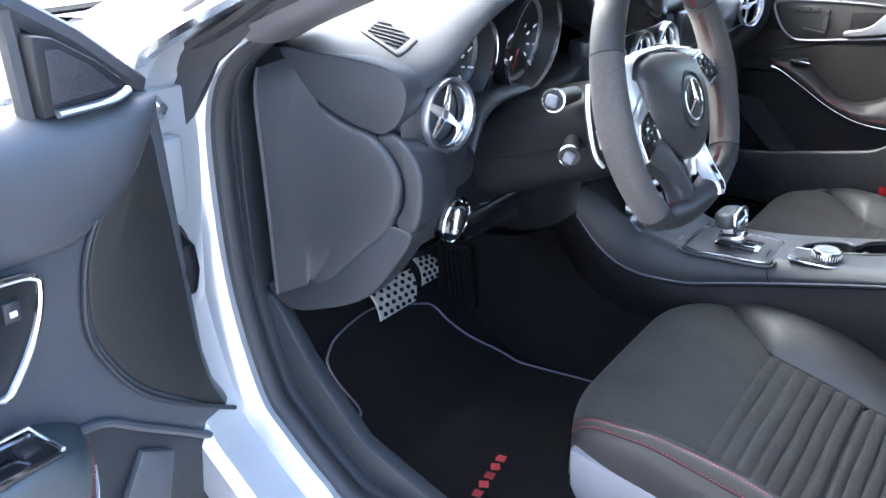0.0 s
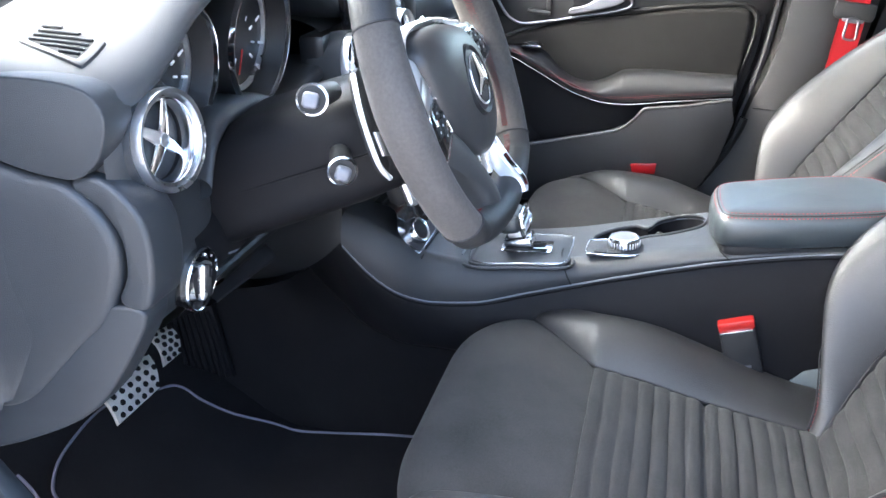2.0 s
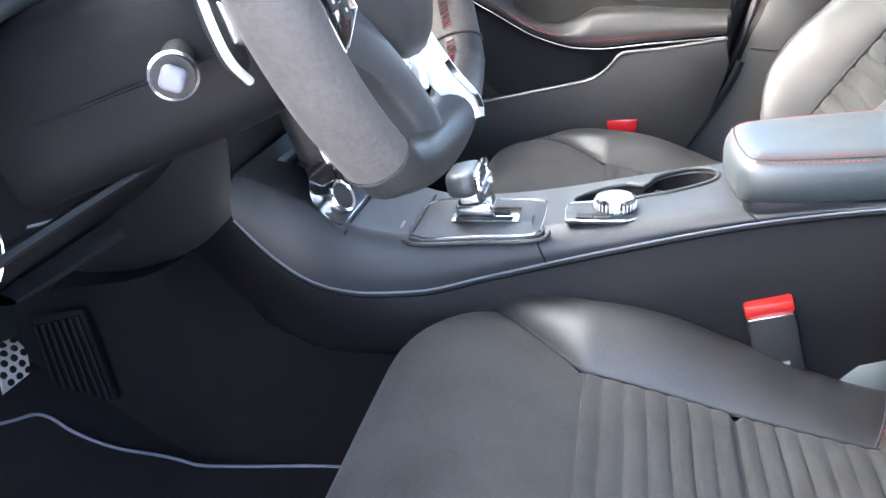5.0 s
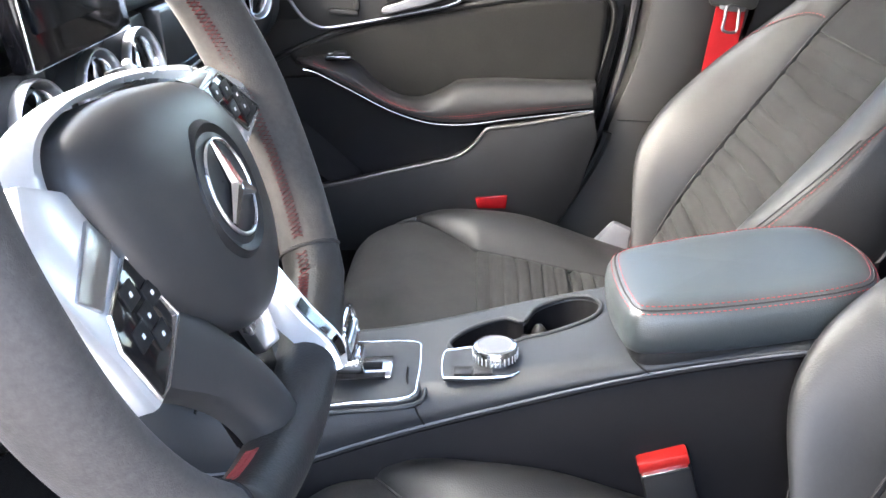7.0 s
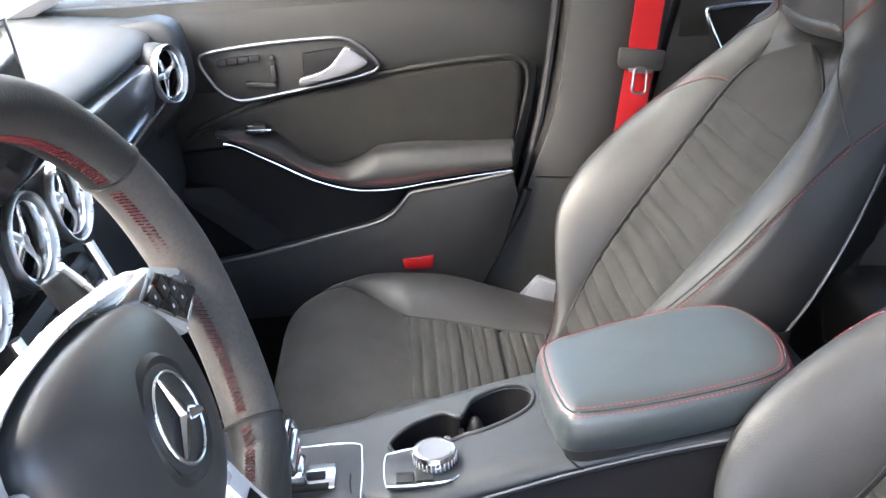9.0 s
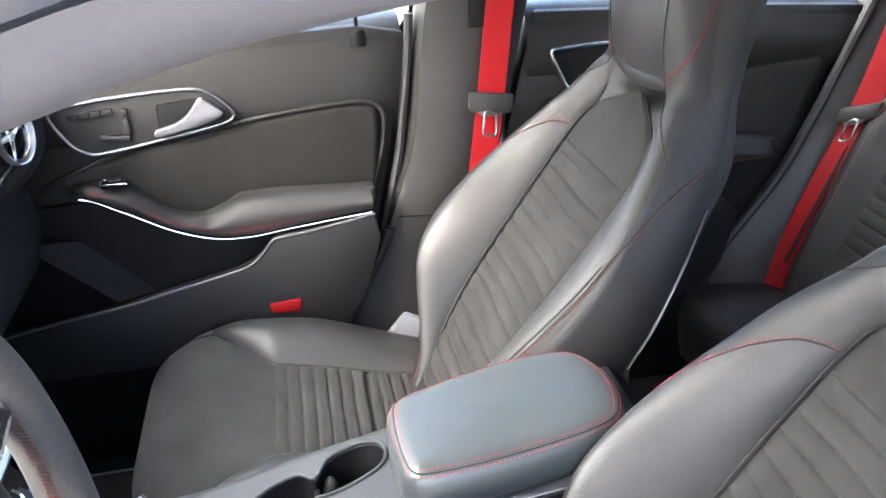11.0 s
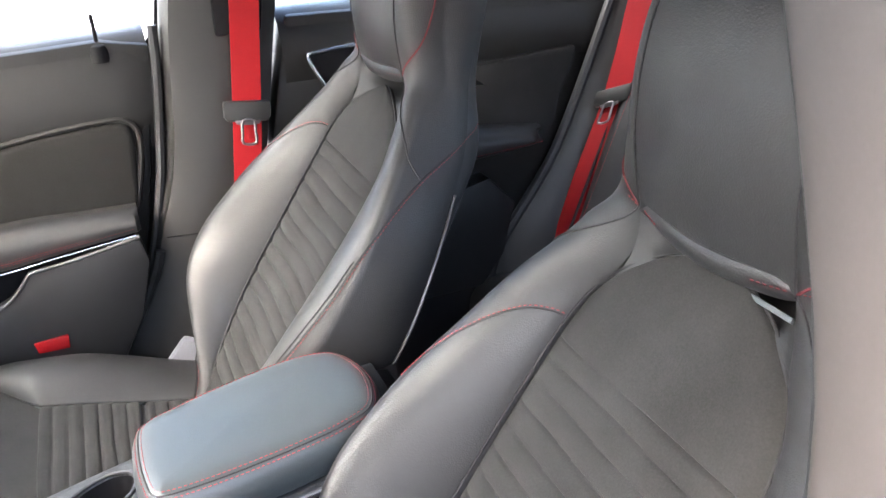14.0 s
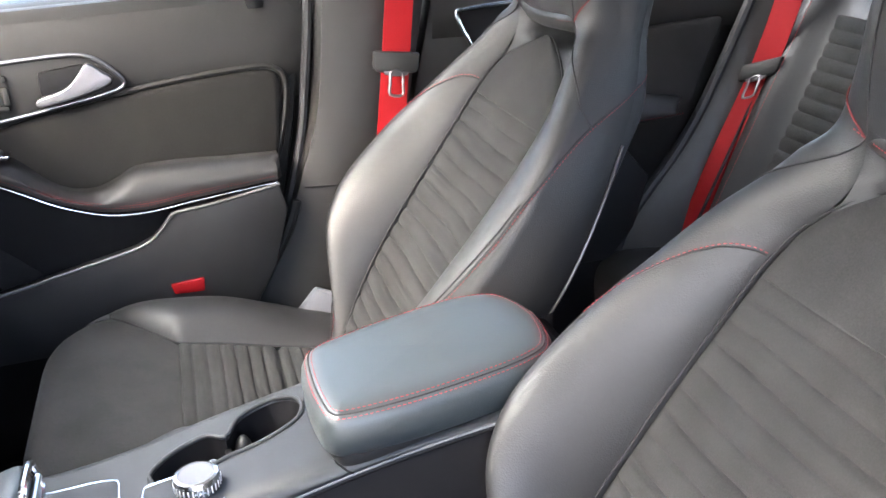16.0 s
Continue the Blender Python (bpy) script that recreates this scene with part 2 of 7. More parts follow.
def stitches(points, r=0.00065, gap=0.0054, length=0.0037):
    """A row of single thread stitches along a line, joined."""
    p = np.asarray(points, float)
    seg = np.linalg.norm(np.diff(p, axis=0), axis=1)
    run = np.r_[0, np.cumsum(seg)]
    verts, faces = [], []
    for s in np.arange(0, run[-1] - length, gap):
        ends = [np.array([np.interp(q, run, p[:, k]) for k in range(3)]) for q in (s, s + length / 2, s + length)]
        d = ends[2] - ends[0]
        d /= np.linalg.norm(d) + 1e-12
        u = np.cross(d, (0.3, 0.2, 0.93))
        u /= np.linalg.norm(u) + 1e-12
        w = np.cross(d, u)
        base = len(verts)
        for e, k in zip(ends, (0.35, 1.0, 0.35)):
            for a in range(4):
                verts.append(e + r * k * (math.cos(a * math.pi / 2) * u + math.sin(a * math.pi / 2) * w))
        for i in range(2):
            for a in range(4):
                b = (a + 1) % 4
                faces.append((base + 4 * i + a, base + 4 * i + b, base + 4 * i + 4 + b, base + 4 * i + 4 + a))
        faces.append((base + 3, base + 2, base + 1, base))
        faces.append((base + 8, base + 9, base + 10, base + 11))
    return mesh_of(verts, faces)

# ---- ground and car shell ----
# unseen wall, added to cut low sky light and bounce a warm tint
single("unseen_wall", box(0.3, 30, 3.0, (-9.0, 0, 1.5), 0.02), GROUNDWALL, "unseen warm wall added to dim the low sky on the driver's side", "wall", kind="structure")
single("ground", box(120, 120, 0.4, (0, 0, -0.2), 0), GROUND, "pale sunlit paving around the parked car", "ground", kind="structure")

# The door opening, seen from the driver's side: (y, z) round the rubber seal.
OPENING = [(0.297, 0.335), (0.357, 0.362), (0.43, 0.42), (0.470, 0.465), (0.515, 0.596), (0.535, 0.735), (0.534, 0.868), (0.478, 0.948), (0.342, 1.018), (0.10, 1.124),
           (-0.12, 1.203), (-0.24, 1.224), (-0.37, 1.235), (-0.455, 1.241), (-0.508, 1.215), (-0.515, 1.13), (-0.500, 0.96), (-0.455, 0.80), (-0.415, 0.65), (-0.35, 0.50), (-0.29, 0.385), (-0.20, 0.335), (0.05, 0.325)]
ring = curve(OPENING, 5, True)
cen = ring.mean(axis=0)


def rail_x(z):
    """The side of the car leans in towards the roof."""
    return lerp(z, (0.3, 0.6, 0.9, 1.0, 1.1, 1.25), (0, 0, 0.0, 0.015, 0.045, 0.09))


def spread(d):
    """The opening's ring pushed out by d."""
    t = np.roll(ring, -1, axis=0) - np.roll(ring, 1, axis=0)
    n = np.stack([t[:, 1], -t[:, 0]], 1)
    n /= np.linalg.norm(n, axis=1)[:, None]
    if ((ring - cen) * n).sum() < 0:
        n = -n
    return ring + d * n


def frame_rows(side, x_and_d):
    rows = []
    for x, d in x_and_d:
        rows.append([(side * (x - rail_x(p[1])), p[0], p[1]) for p in spread(d)])
    return rows


shell = thing("car_shell", "silver car body shell with open driver's doorway", "car body", kind="structure")
rows = frame_rows(-1.0, [(0.70, 0.05), (0.70, 0.014), (0.735, 0.006), (0.765, 0.000), (0.778, 0.012), (0.782, 0.026), (0.800, 0.030), (0.838, 0.034), (0.852, 0.048), (0.856, 0.10), (0.80, 0.14), (0.72, 0.10), (0.70, 0.05)])
part("door_frame", fix(grid([r[66:] + r[:37] for r in rows])), PAINT, shell, "silver painted door frame")
# upper part of the silver frame, coloured darker as if shaded
part("shaded_rail_skin", fix(grid([r[36:67] for r in rows])), RAILSHADE, shell, "silver roof rail, greyed to stand in for shade on it")
seal = frame_rows(-1.0, [(0.738 + 0.0 + 0.016 * math.cos(a), 0.004 + 0.014 * math.sin(a)) for a in np.linspace(0, 2 * math.pi, 11)])
part("door_seal", fix(grid([r[96:] + r[:38] for r in seal])), RUBBER, shell, "black rubber door seal")
lip = frame_rows(-1.0, [(0.705 + 0.014 * math.cos(a), 0.006 + 0.010 * math.sin(a)) for a in np.linspace(0, 2 * math.pi, 9)])
liner = frame_rows(-1.0, [(0.712, 0.012), (0.690, 0.010), (0.655, 0.022), (0.650, 0.09), (0.72, 0.10)])
part("jamb_liner", fix(grid([r + [r[0]] for r in liner])), SOFT, shell, "dark grey liner of the doorway")
part("seal_lip", fix(grid([r[96:] + r[:38] for r in lip])), SOFT, shell, "dark grey trim edge inside the seal")
# added smooth skin over the flange along the roof and down the B pillar, thicker on the pillar
cover_rows = []
for x, d in curve([(0.640, 0.030), (0.650, 0.004), (0.672, -0.006), (0.706, -0.010), (0.738, -0.009), (0.764, -0.003), (0.782, 0.012)], 4):
    near, far = spread(d - 0.001), spread(d - 0.012)
    line = []
    for i in range(36, 98):
        q = lerp(i, (36, 60, 70, 76, 84, 98), (0.0, 0.0, -0.75, -0.75, -0.35, 0.0))
        y, z = near[i] + (far[i] - near[i]) * q
        line.append((-(x + lerp(i, (36, 60, 72, 98), (0, 0, 0.02, 0.02)) - rail_x(z)), y, z))
    cover_rows.append(line)
part("flange_cover", fix(grid([r[:33] for r in cover_rows])), RAILSHADE, shell, "smooth grey covering of the roof flange")
part("flange_cover", fix(grid([r[32:] for r in cover_rows])), PILLARCOVER, shell, "smooth dark covering of the pillar flange")

# floor, bulkhead, tunnel, roof, tail
part("floor_pan", slab([(-0.70, -1.9), (0.72, -1.9), (0.72, 0.95), (-0.70, 0.95)], "z", 0.12, 0.195, 0.004), CARPET, shell, "black carpet on the cabin floor")
toe = [[(x, y, z) for x in (-0.72, 0.72)] for y, z in ((0.40, 0.186), (0.44, 0.196), (0.84, 0.378), (0.91, 0.60), (0.94, 0.93), (0.98, 0.93), (0.97, 0.58), (0.86, 0.34), (0.44, 0.17), (0.40, 0.15))]
part("toe_board", fix(grid(toe + [toe[0]])), CARPET, shell, "black carpet rising to the bulkhead")


def roof_z(x, y):
    return lerp(y, (-1.9, -1.4, -0.6, 0.0, 0.35), (1.14, 1.27, 1.335, 1.32, 1.25)) - 0.075 * (abs(x) / 0.62) ** 2.6


ys = np.linspace(-1.65, 0.16, 26)
inner = [[(x, y, roof_z(x, y)) for x in np.linspace(-0.62, 0.62, 22)] for y in ys]
outer = [[(x, y, roof_z(x, y) + 0.035) for x in np.linspace(-0.63, 0.63, 22)] for y in ys]
single("ceiling", fix(grid(inner)), HEAD, "grey woven headliner", "ceiling", kind="structure")
part("roof", fix(grid(outer)), PAINT, shell, "silver roof skin")
# sides of the shell round the other windows
for side in (-1, 1):
    # rails above the windows and pillars
    top = [(0.95, 0.76), (0.62, 0.90), (0.34, 1.02), (0.05, 1.13), (-0.2, 1.19), (-0.6, 1.22), (-1.0, 1.20), (-1.4, 1.11), (-1.8, 0.98)]
    pts = [(side * (0.73 - rail_x(z) - 0.02), y, z + 0.03) for y, z in curve(top, 4)]
    if side > 0:
        part("roof_rail", tube(pts, 0.045, 10), HEAD, shell, "grey trimmed roof rail")
    else:
        part("roof_rail", tube([(x + 0.05, y, z + 0.075) for x, y, z in pts], 0.04, 10), HEAD, shell, "grey trimmed roof rail")
for y0, z0, y1, z1, nm in ((0.93, 0.93, 0.13, 1.25, "windscreen"), (-1.62, 1.17, -2.2, 0.98, "rear_window")):
    rows = [[(x, y0 + (y1 - y0) * t - 0.12 * (x / 0.65) ** 2 * (1 if nm == "windscreen" else -1), z0 + (z1 - z0) * t + 0.015 * math.sin(t * 3.14)) for x in np.linspace(-0.66, 0.66, 12)] for t in np.linspace(0, 1, 6)]
    back = [[(x, y, z - 0.005) for x, y, z in r] for r in rows[::-1]]
    ob = part(nm, fix(grid(rows + back + rows[:1])), GLASS, shell, "clear windscreen glass" if nm == "windscreen" else "clear rear glass")
    ob.visible_shadow = False
part("tail_shelf", box(1.36, 0.5, 0.06, (0, -1.85, 0.90), 0.01), DARK, shell, "black rear parcel shelf")
part("tail_wall", box(1.44, 0.06, 0.75, (0, -1.98, 0.52), 0.01), DARK, shell)
part("left_rear_side", slab([(-0.50, 0.30), (-0.46, 0.70), (-0.52, 0.93), (-1.9, 0.93), (-1.9, 0.30)], "x", -0.80, -0.72, 0.006), SOFT, shell, "black trimmed rear side panel")
part("right_sill", box(0.12, 2.6, 0.20, (0.735, -0.35, 0.29), 0.02), DARK, shell, "black sill trim")

# driver's B pillar: painted edge outside, grey trim inside
rows = []
for z in np.linspace(0.36, 1.26, 22):
    f = lerp(z, (0.36, 0.43, 0.57, 0.69, 0.97, 1.1, 1.26), (-0.27, -0.30, -0.39, -0.44, -0.53, -0.57, -0.60))
    b = lerp(z, (0.36, 0.7, 1.0, 1.26), (-0.52, -0.58, -0.66, -0.70))
    x = -0.675 + rail_x(z)
    rows.append([(x - 0.05, f, z), (x - 0.02, f - 0.012, z), (x, f - 0.05, z), (x + 0.004, (f + b) / 2, z), (x - 0.005, b + 0.02, z), (x - 0.05, b, z), (x - 0.12, b + 0.02, z), (x - 0.12, f - 0.05, z)])
part("pillar_trim", fix(grid(rows, wrap=True, caps=True)), TRIM, shell, "grey plastic pillar trim")

# A-pillar foot: moulded rubber gusset, hinge plate, bolts and the cable grommet in the jamb
g = [(-0.800, 0.60, 0.86), (-0.79, 0.545, 0.848), (-0.775, 0.50, 0.93), (-0.76, 0.405, 1.01), (-0.78, 0.42, 1.02), (-0.81, 0.52, 0.955), (-0.82, 0.615, 0.885)]
verts = g + [(x + 0.05, y + 0.02, z - 0.005) for x, y, z in g]
n7 = len(g)
faces = [tuple(range(n7))] + [tuple(range(2 * n7 - 1, n7 - 1, -1))] + [(i, (i + 1) % n7, n7 + (i + 1) % n7, n7 + i) for i in range(n7)]
part("pillar_gusset", fix(mesh_of(verts, faces, False)), RUBBER, shell, "moulded black rubber gusset")
part("gusset_fold", tube(curve([(-0.800, 0.575, 0.865), (-0.79, 0.55, 0.93), (-0.785, 0.46, 0.985), (-0.775, 0.41, 1.02)], 6), 0.014, 8, flat=0.6), RUBBER, shell)
part("pillar_moulding", tube(curve([(-0.845, 0.66, 0.855), (-0.84, 0.55, 0.945), (-0.83, 0.43, 1.012), (-0.80, 0.25, 1.10), (-0.76, 0.0, 1.19)], 6), 0.012, 8), CHROME, shell, "bright roofline moulding")
part("jamb_panel", slab([(-0.90, 0.30), (-0.76, 0.30), (-0.76, 0.90), (-0.90, 0.90)], "y", 0.545, 0.575, 0.004), PAINT, shell, "silver painted hinge jamb")
for z in (0.88, 0.79, 0.43):
    part("jamb_bolt", revolve([(0, 0.02), (0.009, 0.019), (0.012, 0.012), (0.012, 0.004), (0.018, 0.003), (0.019, -0.004)], (-0.842, 0.545, z), (0.1, -1, 0), 14), ALU, shell, "plated hinge bolt")
part("hinge_plate", box(0.05, 0.024, 0.10, (-0.838, 0.535, 0.795), 0.008), PAINT, shell, "silver door hinge plate")
grom = [(-0.835 + 0.022 * math.cos(a), 0.540, 0.675 + 0.048 * math.sin(a)) for a in np.linspace(0, 2 * math.pi, 24, endpoint=False)]
part("grommet_ring", tube(grom, 0.008, 8, True), RUBBER, shell, "black rubber cable grommet")
part("grommet_body", tube([(-0.835, 0.545, 0.715), (-0.836, 0.515, 0.70), (-0.838, 0.508, 0.675), (-0.836, 0.515, 0.65), (-0.835, 0.545, 0.635)], 0.014, 10), DARK, shell)

part("gap_backing", slab([(-0.10, 0.36), (-0.29, 0.70), (-0.345, 0.90), (-0.392, 0.965), (-0.46, 1.28), (-0.66, 1.28), (-0.56, 0.8), (-0.42, 0.36)], "x", 0.748, 0.756, 0), DARK, shell, "dark rubber behind the door gap")

# ---- seats ----
def cushion_row(v):
    """Along the cushion: v runs from the lower front edge (0) to the back (1). Returns y, centre z and bolster height."""
    k = (0, 0.08, 0.16, 0.24, 0.34, 0.44, 0.54, 0.64, 0.74, 0.84, 0.93, 1.0)
    y = lerp(v, k, (0.178, 0.199, 0.199, 0.182, 0.135, 0.07, 0.0, -0.075, -0.15, -0.225, -0.29, -0.36))
    z = lerp(v, k, (0.36, 0.42, 0.455, 0.482, 0.494, 0.487, 0.469, 0.453, 0.434, 0.419, 0.408, 0.400))
    h = lerp(v, k, (0.0, 0.0, 0.0, 0.001, 0.003, 0.016, 0.034, 0.040, 0.031, 0.013, 0.002, 0.0))
    return y, z, h


def round_off(x, y, z, v):
    """The front corners of the cushion are rounded in plan and fall away."""
    c = max(0.0, (abs(x) - 0.10) / 0.15) ** 2.4
    return x, y - c * lerp(v, (0, 0.24, 0.40, 0.54, 1), (0.052, 0.050, 0.022, 0.0, 0.0)), z - c * lerp(v, (0, 0.2, 0.34, 0.46, 0.54, 1), (0.0, 0.016, 0.018, 0.006, 0.0, 0.0))


def cushion_half(y, z, h, w, v, cut=0.0):
    """Section from the middle outwards: insert edge, bolster ridge, outer side."""
    low = lerp(v, (0, 0.16, 0.3, 1), (0.36, 0.375, 0.38, 0.37))
    out = lerp(v, (0, 0.1, 0.2, 0.35, 0.8, 1), (0.19, 0.222, 0.240, 0.252, 0.256, 0.25)) - cut
    w = min(w, out - 0.012)
    m = out - w
    return [(0, z), (w * 0.6, z - 0.001), (w, z - 0.002), (w + m * 0.25, z + h * 0.72), (w + m * 0.52, z + h), (w + m * 0.80, z + h * 0.80), (out - 0.004, z + h * 0.25 - 0.012), (out, z - 0.035), (out - 0.004, low)]


def flute(y, start, pitch):
    ph = ((start - y) / pitch) % 1.0
    return math.sqrt(max(math.sin(math.pi * ph), 0))


def make_seat(name, label, side):
    s = thing(name, label, "car seat", group="front seats")

    def half(sg, v, nose):
        """One half of the cushion's section; the driver's cushion is broad on the door's side."""
        y, z, h = cushion_row(v)
        if side < 0 and sg < 0:
            w, cut, low = 0.204, 0.024, 0.55
        else:
            w, cut, low = 0.129 + (0.86 * max(0, y) if nose else 0) + 0.05 * min(0, y), 0.0, 1.0
        sec = cushion_half(y, z, h * low, w, v, cut)
        return y, sec

    rows = []
    for v in np.linspace(0, 0.54, 26):
        line = []
        for sg in (-1, 1):
            y, sec = half(sg, v, True)
            dip = 0.003 * math.exp(-((y - 0.0) / 0.006) ** 2)
            q = [round_off(sg * x, y, zz - dip - 0.003 * (k / 10) ** 8, v) for k, (x, zz) in enumerate(curve(sec[:3], 5))]
            line = q[::-1] if sg < 0 else line + q[1:]
        rows.append(line)
    part("cushion_nose", fix(grid(rows)), SUEDE, s, "grey suede front of the cushion")
    # fluted insert
    rows = []
    for v in np.linspace(0.54, 1.0, 190):
        line = []
        for sg in (-1, 1):
            y, sec = half(sg, v, False)
            up = 0.0066 * flute(y, 0.0, 0.0205) if y < -0.002 else 0
            split = 0.007 * math.exp(-((y + 0.1475) / 0.004) ** 2)
            q = [(sg * x, y + 0.0006 * math.sin(x * 30 + y * 40), zz + up * (1 - (k / 12) ** 6) - split - 0.004 * (k / 12) ** 8) for k, (x, zz) in enumerate(curve(sec[:3], 6))]
            line = q[::-1] if sg < 0 else line + q[1:]
        rows.append(line)
    part("cushion_insert", fix(grid(rows)), SUEDE, s, "fluted grey suede cushion insert")
    for sg in (1, -1):
        rows, line1, line2, join = [], [], [], []
        for v in np.linspace(0, 1, 80):
            y, sec = half(sg, v, True)
            c = curve(sec[2:], 5)
            rows.append([round_off(sg * x, y, zz - 0.004 * math.exp(-k / 1.2), v) for k, (x, zz) in enumerate(c)])
            if 0.30 < v < 0.98:
                join.append(round_off(sg * c[0][0], y, c[0][1] - 0.0012, v))
            if 0.10 < v < 0.98:
                i1, i2 = (14, 19) if side < 0 and sg < 0 else (21, 25)
                line1.append(round_off(sg * (c[i1][0] + 0.001), y, c[i1][1] + 0.001, v))
                line2.append(round_off(sg * (c[i2][0] + 0.0015), y, c[i2][1], v))
        b = part("cushion_bolster", fix(grid(rows)), LEATHER, s, "black leather side bolster")
        part("stitching", stitches(line1), THREAD, b, "red stitching")
        part("stitching", stitches(line2), THREAD, b, "red stitching")
        part("seam", tube([(x, y, z - 0.003) for x, y, z in line2], 0.0008, 5), DARKTHREAD, b, "dark seam")
        part("insert_seam", tube(join, 0.0016, 6), DARKTHREAD, b, "dark seam beside the suede")
    # plastic base with rails
    o = [(0.165, 0.37), (0.17, 0.43), (0.12, 0.42), (-0.10, 0.385), (-0.33, 0.40), (-0.36, 0.33), (-0.30, 0.25), (0.10, 0.26)]
    for sg in (-1, 1):
        sx = sg * (0.213 if side < 0 and sg < 0 else 0.235)
        part("side_trim", slab(o, "x", sx - 0.018, sx + 0.018, 0.008), SEATPLASTIC, s, "grey plastic seat side trim")
        part("rail", box(0.04, 0.62, 0.05, (sg * 0.2, -0.10, 0.225), 0.006), DARK, s, "black seat rail")
    part("under_pan", box(0.43, 0.46, 0.10, (0, -0.11, 0.33), 0.02), DARK, s, "black pan under the cushion")
    return s


SV = (-0.36, -0.28, -0.22, -0.16, -0.10, 0.0, 0.10, 0.18, 0.25, 0.29, 0.32, 0.36, 0.43, 0.50, 0.56, 0.60)
# half width, and the bolster's height over the insert: tall on one flank, low on the other
BACK_OUT = (0.070, 0.105, 0.152, 0.207, 0.240, 0.247, 0.230, 0.200, 0.165, 0.147, 0.140, 0.138, 0.137, 0.130, 0.108, 0.066)
TALL = (0.0, 0.012, 0.048, 0.082, 0.088, 0.073, 0.050, 0.033, 0.026, 0.032, 0.056, 0.085, 0.115, 0.125, 0.12, 0.11)
LOW = (0.0, 0.012, 0.030, 0.040, 0.040, 0.032, 0.022, 0.019, 0.022, 0.031, 0.056, 0.085, 0.115, 0.125, 0.12, 0.11)
REAR = (-0.095, -0.095, -0.095, -0.095, -0.095, -0.091, -0.083, -0.078, -0.074, -0.060, -0.046, -0.032, -0.006, 0.010, 0.016, 0.022)
HUMP = (0.005, 0.005, 0.005, 0.005, 0.005, 0.006, 0.010, 0.022, 0.034, 0.030, 0.022, 0.016, 0.014, 0.012, 0.012, 0.010)


def insert_half(sv, driver):
    """Half width of the suede insert: straight below, an arch under the headrest."""
    if driver:
        return lerp(sv, (-0.36, -0.28, -0.22, -0.14, 0.0, 0.10, 0.165, 0.205, 0.24, 0.262, 0.276, 0.282), (0.055, 0.088, 0.122, 0.149, 0.152, 0.148, 0.142, 0.130, 0.098, 0.064, 0.028, 0.004))
    return lerp(sv, (-0.36, -0.28, -0.22, -0.14, 0.05, 0.16, 0.19, 0.215, 0.235, 0.25, 0.259, 0.262), (0.045, 0.076, 0.108, 0.132, 0.138, 0.136, 0.127, 0.105, 0.072, 0.038, 0.014, 0.003))


def even(sv, xs, ys):
    """A curve through stations, eased so that no station shows as a dent."""
    return sum(w * lerp(sv + d, xs, ys) for d, w in ((-0.026, 1), (-0.013, 2), (0.0, 3), (0.013, 2), (0.026, 1))) / 9


def inner_edge(sv, driver):
    """Inner edge of the side leather: along the insert, up to the neck, then the front seam of the headrest."""
    x = even(sv, (0.18, 0.20, 0.225, 0.25, 0.284, 0.32, 0.36, 0.43, 0.50, 0.56, 0.60), (insert_half(0.18, driver), insert_half(0.20, driver), 0.112, 0.104, 0.099, 0.100, 0.101, 0.100, 0.095, 0.080, 0.045))
    n = even(sv, (0.20, 0.23, 0.26, 0.284, 0.32, 0.36, 0.43, 0.50, 0.56, 0.60), (0.0, 0.001, 0.006, 0.024, 0.058, 0.084, 0.114, 0.124, 0.120, 0.106))
    t = min(max((sv - 0.165) / 0.04, 0), 1)
    return insert_half(sv, driver) * (1 - t) + x * t, n * t


def back_half(sv, height, driver):
    """Section of one flank (across, forward): 31 points over the front, 12 down the side, 12 round to the middle of the rear."""
    xi, ni = inner_edge(sv, driver)
    wide = lerp(sv, (-0.36, 0.10, 0.18, 0.26, 0.30, 0.34, 0.6), (0.010, 0.012, 0.020, 0.020, 0.014, 0.0, 0.0)) if driver else 0
    o = max(even(sv, SV, BACK_OUT) + wide, xi + 0.014)
    b, r, e = even(sv, SV, height), even(sv, SV, REAR), even(sv, SV, HUMP)
    m = o - xi
    low = []
    for k in range(31):
        if k <= 18:
            u = 0.62 * (k / 18) ** 1.25
            n = ni + (b - ni) * math.sin(math.pi / 2 * u / 0.62) ** 0.85
        else:
            q = math.pi / 2 * (k - 18) / 12
            u, n = 0.62 + 0.38 * math.sin(q), 0.05 * b + 0.95 * b * math.cos(q)
        low.append((xi + m * u, n))
    head = curve([(xi, ni), (xi + m * 0.30, ni - 0.002), (xi + m * 0.62, ni - 0.009), (xi + m * 0.86, ni - 0.022), (xi + m * 0.98, ni - 0.042), (o, ni - 0.062)], 6)
    t = min(max((sv - 0.255) / 0.075, 0), 1)
    t = t * t * (3 - 2 * t)
    front = [(p[0] + (q[0] - p[0]) * t, p[1] + (q[1] - p[1]) * t) for p, q in zip(low, head)]
    s0 = front[-1][1]
    flank = [(o + 0.003 * math.sin(math.pi * q) - 0.008 * q**4, s0 + (r - s0) * q) for q in np.linspace(0, 1, 13)[1:]]
    rear = curve([(o - 0.008, r), (max(o - 0.018, 0.03), r - 0.6 * e - 0.002), (max(o - 0.050, 0.02), r - e - 0.003), (0.0, r - e - 0.014)], 4)[1:]
    return np.array(front + flank + [tuple(p) for p in rear])


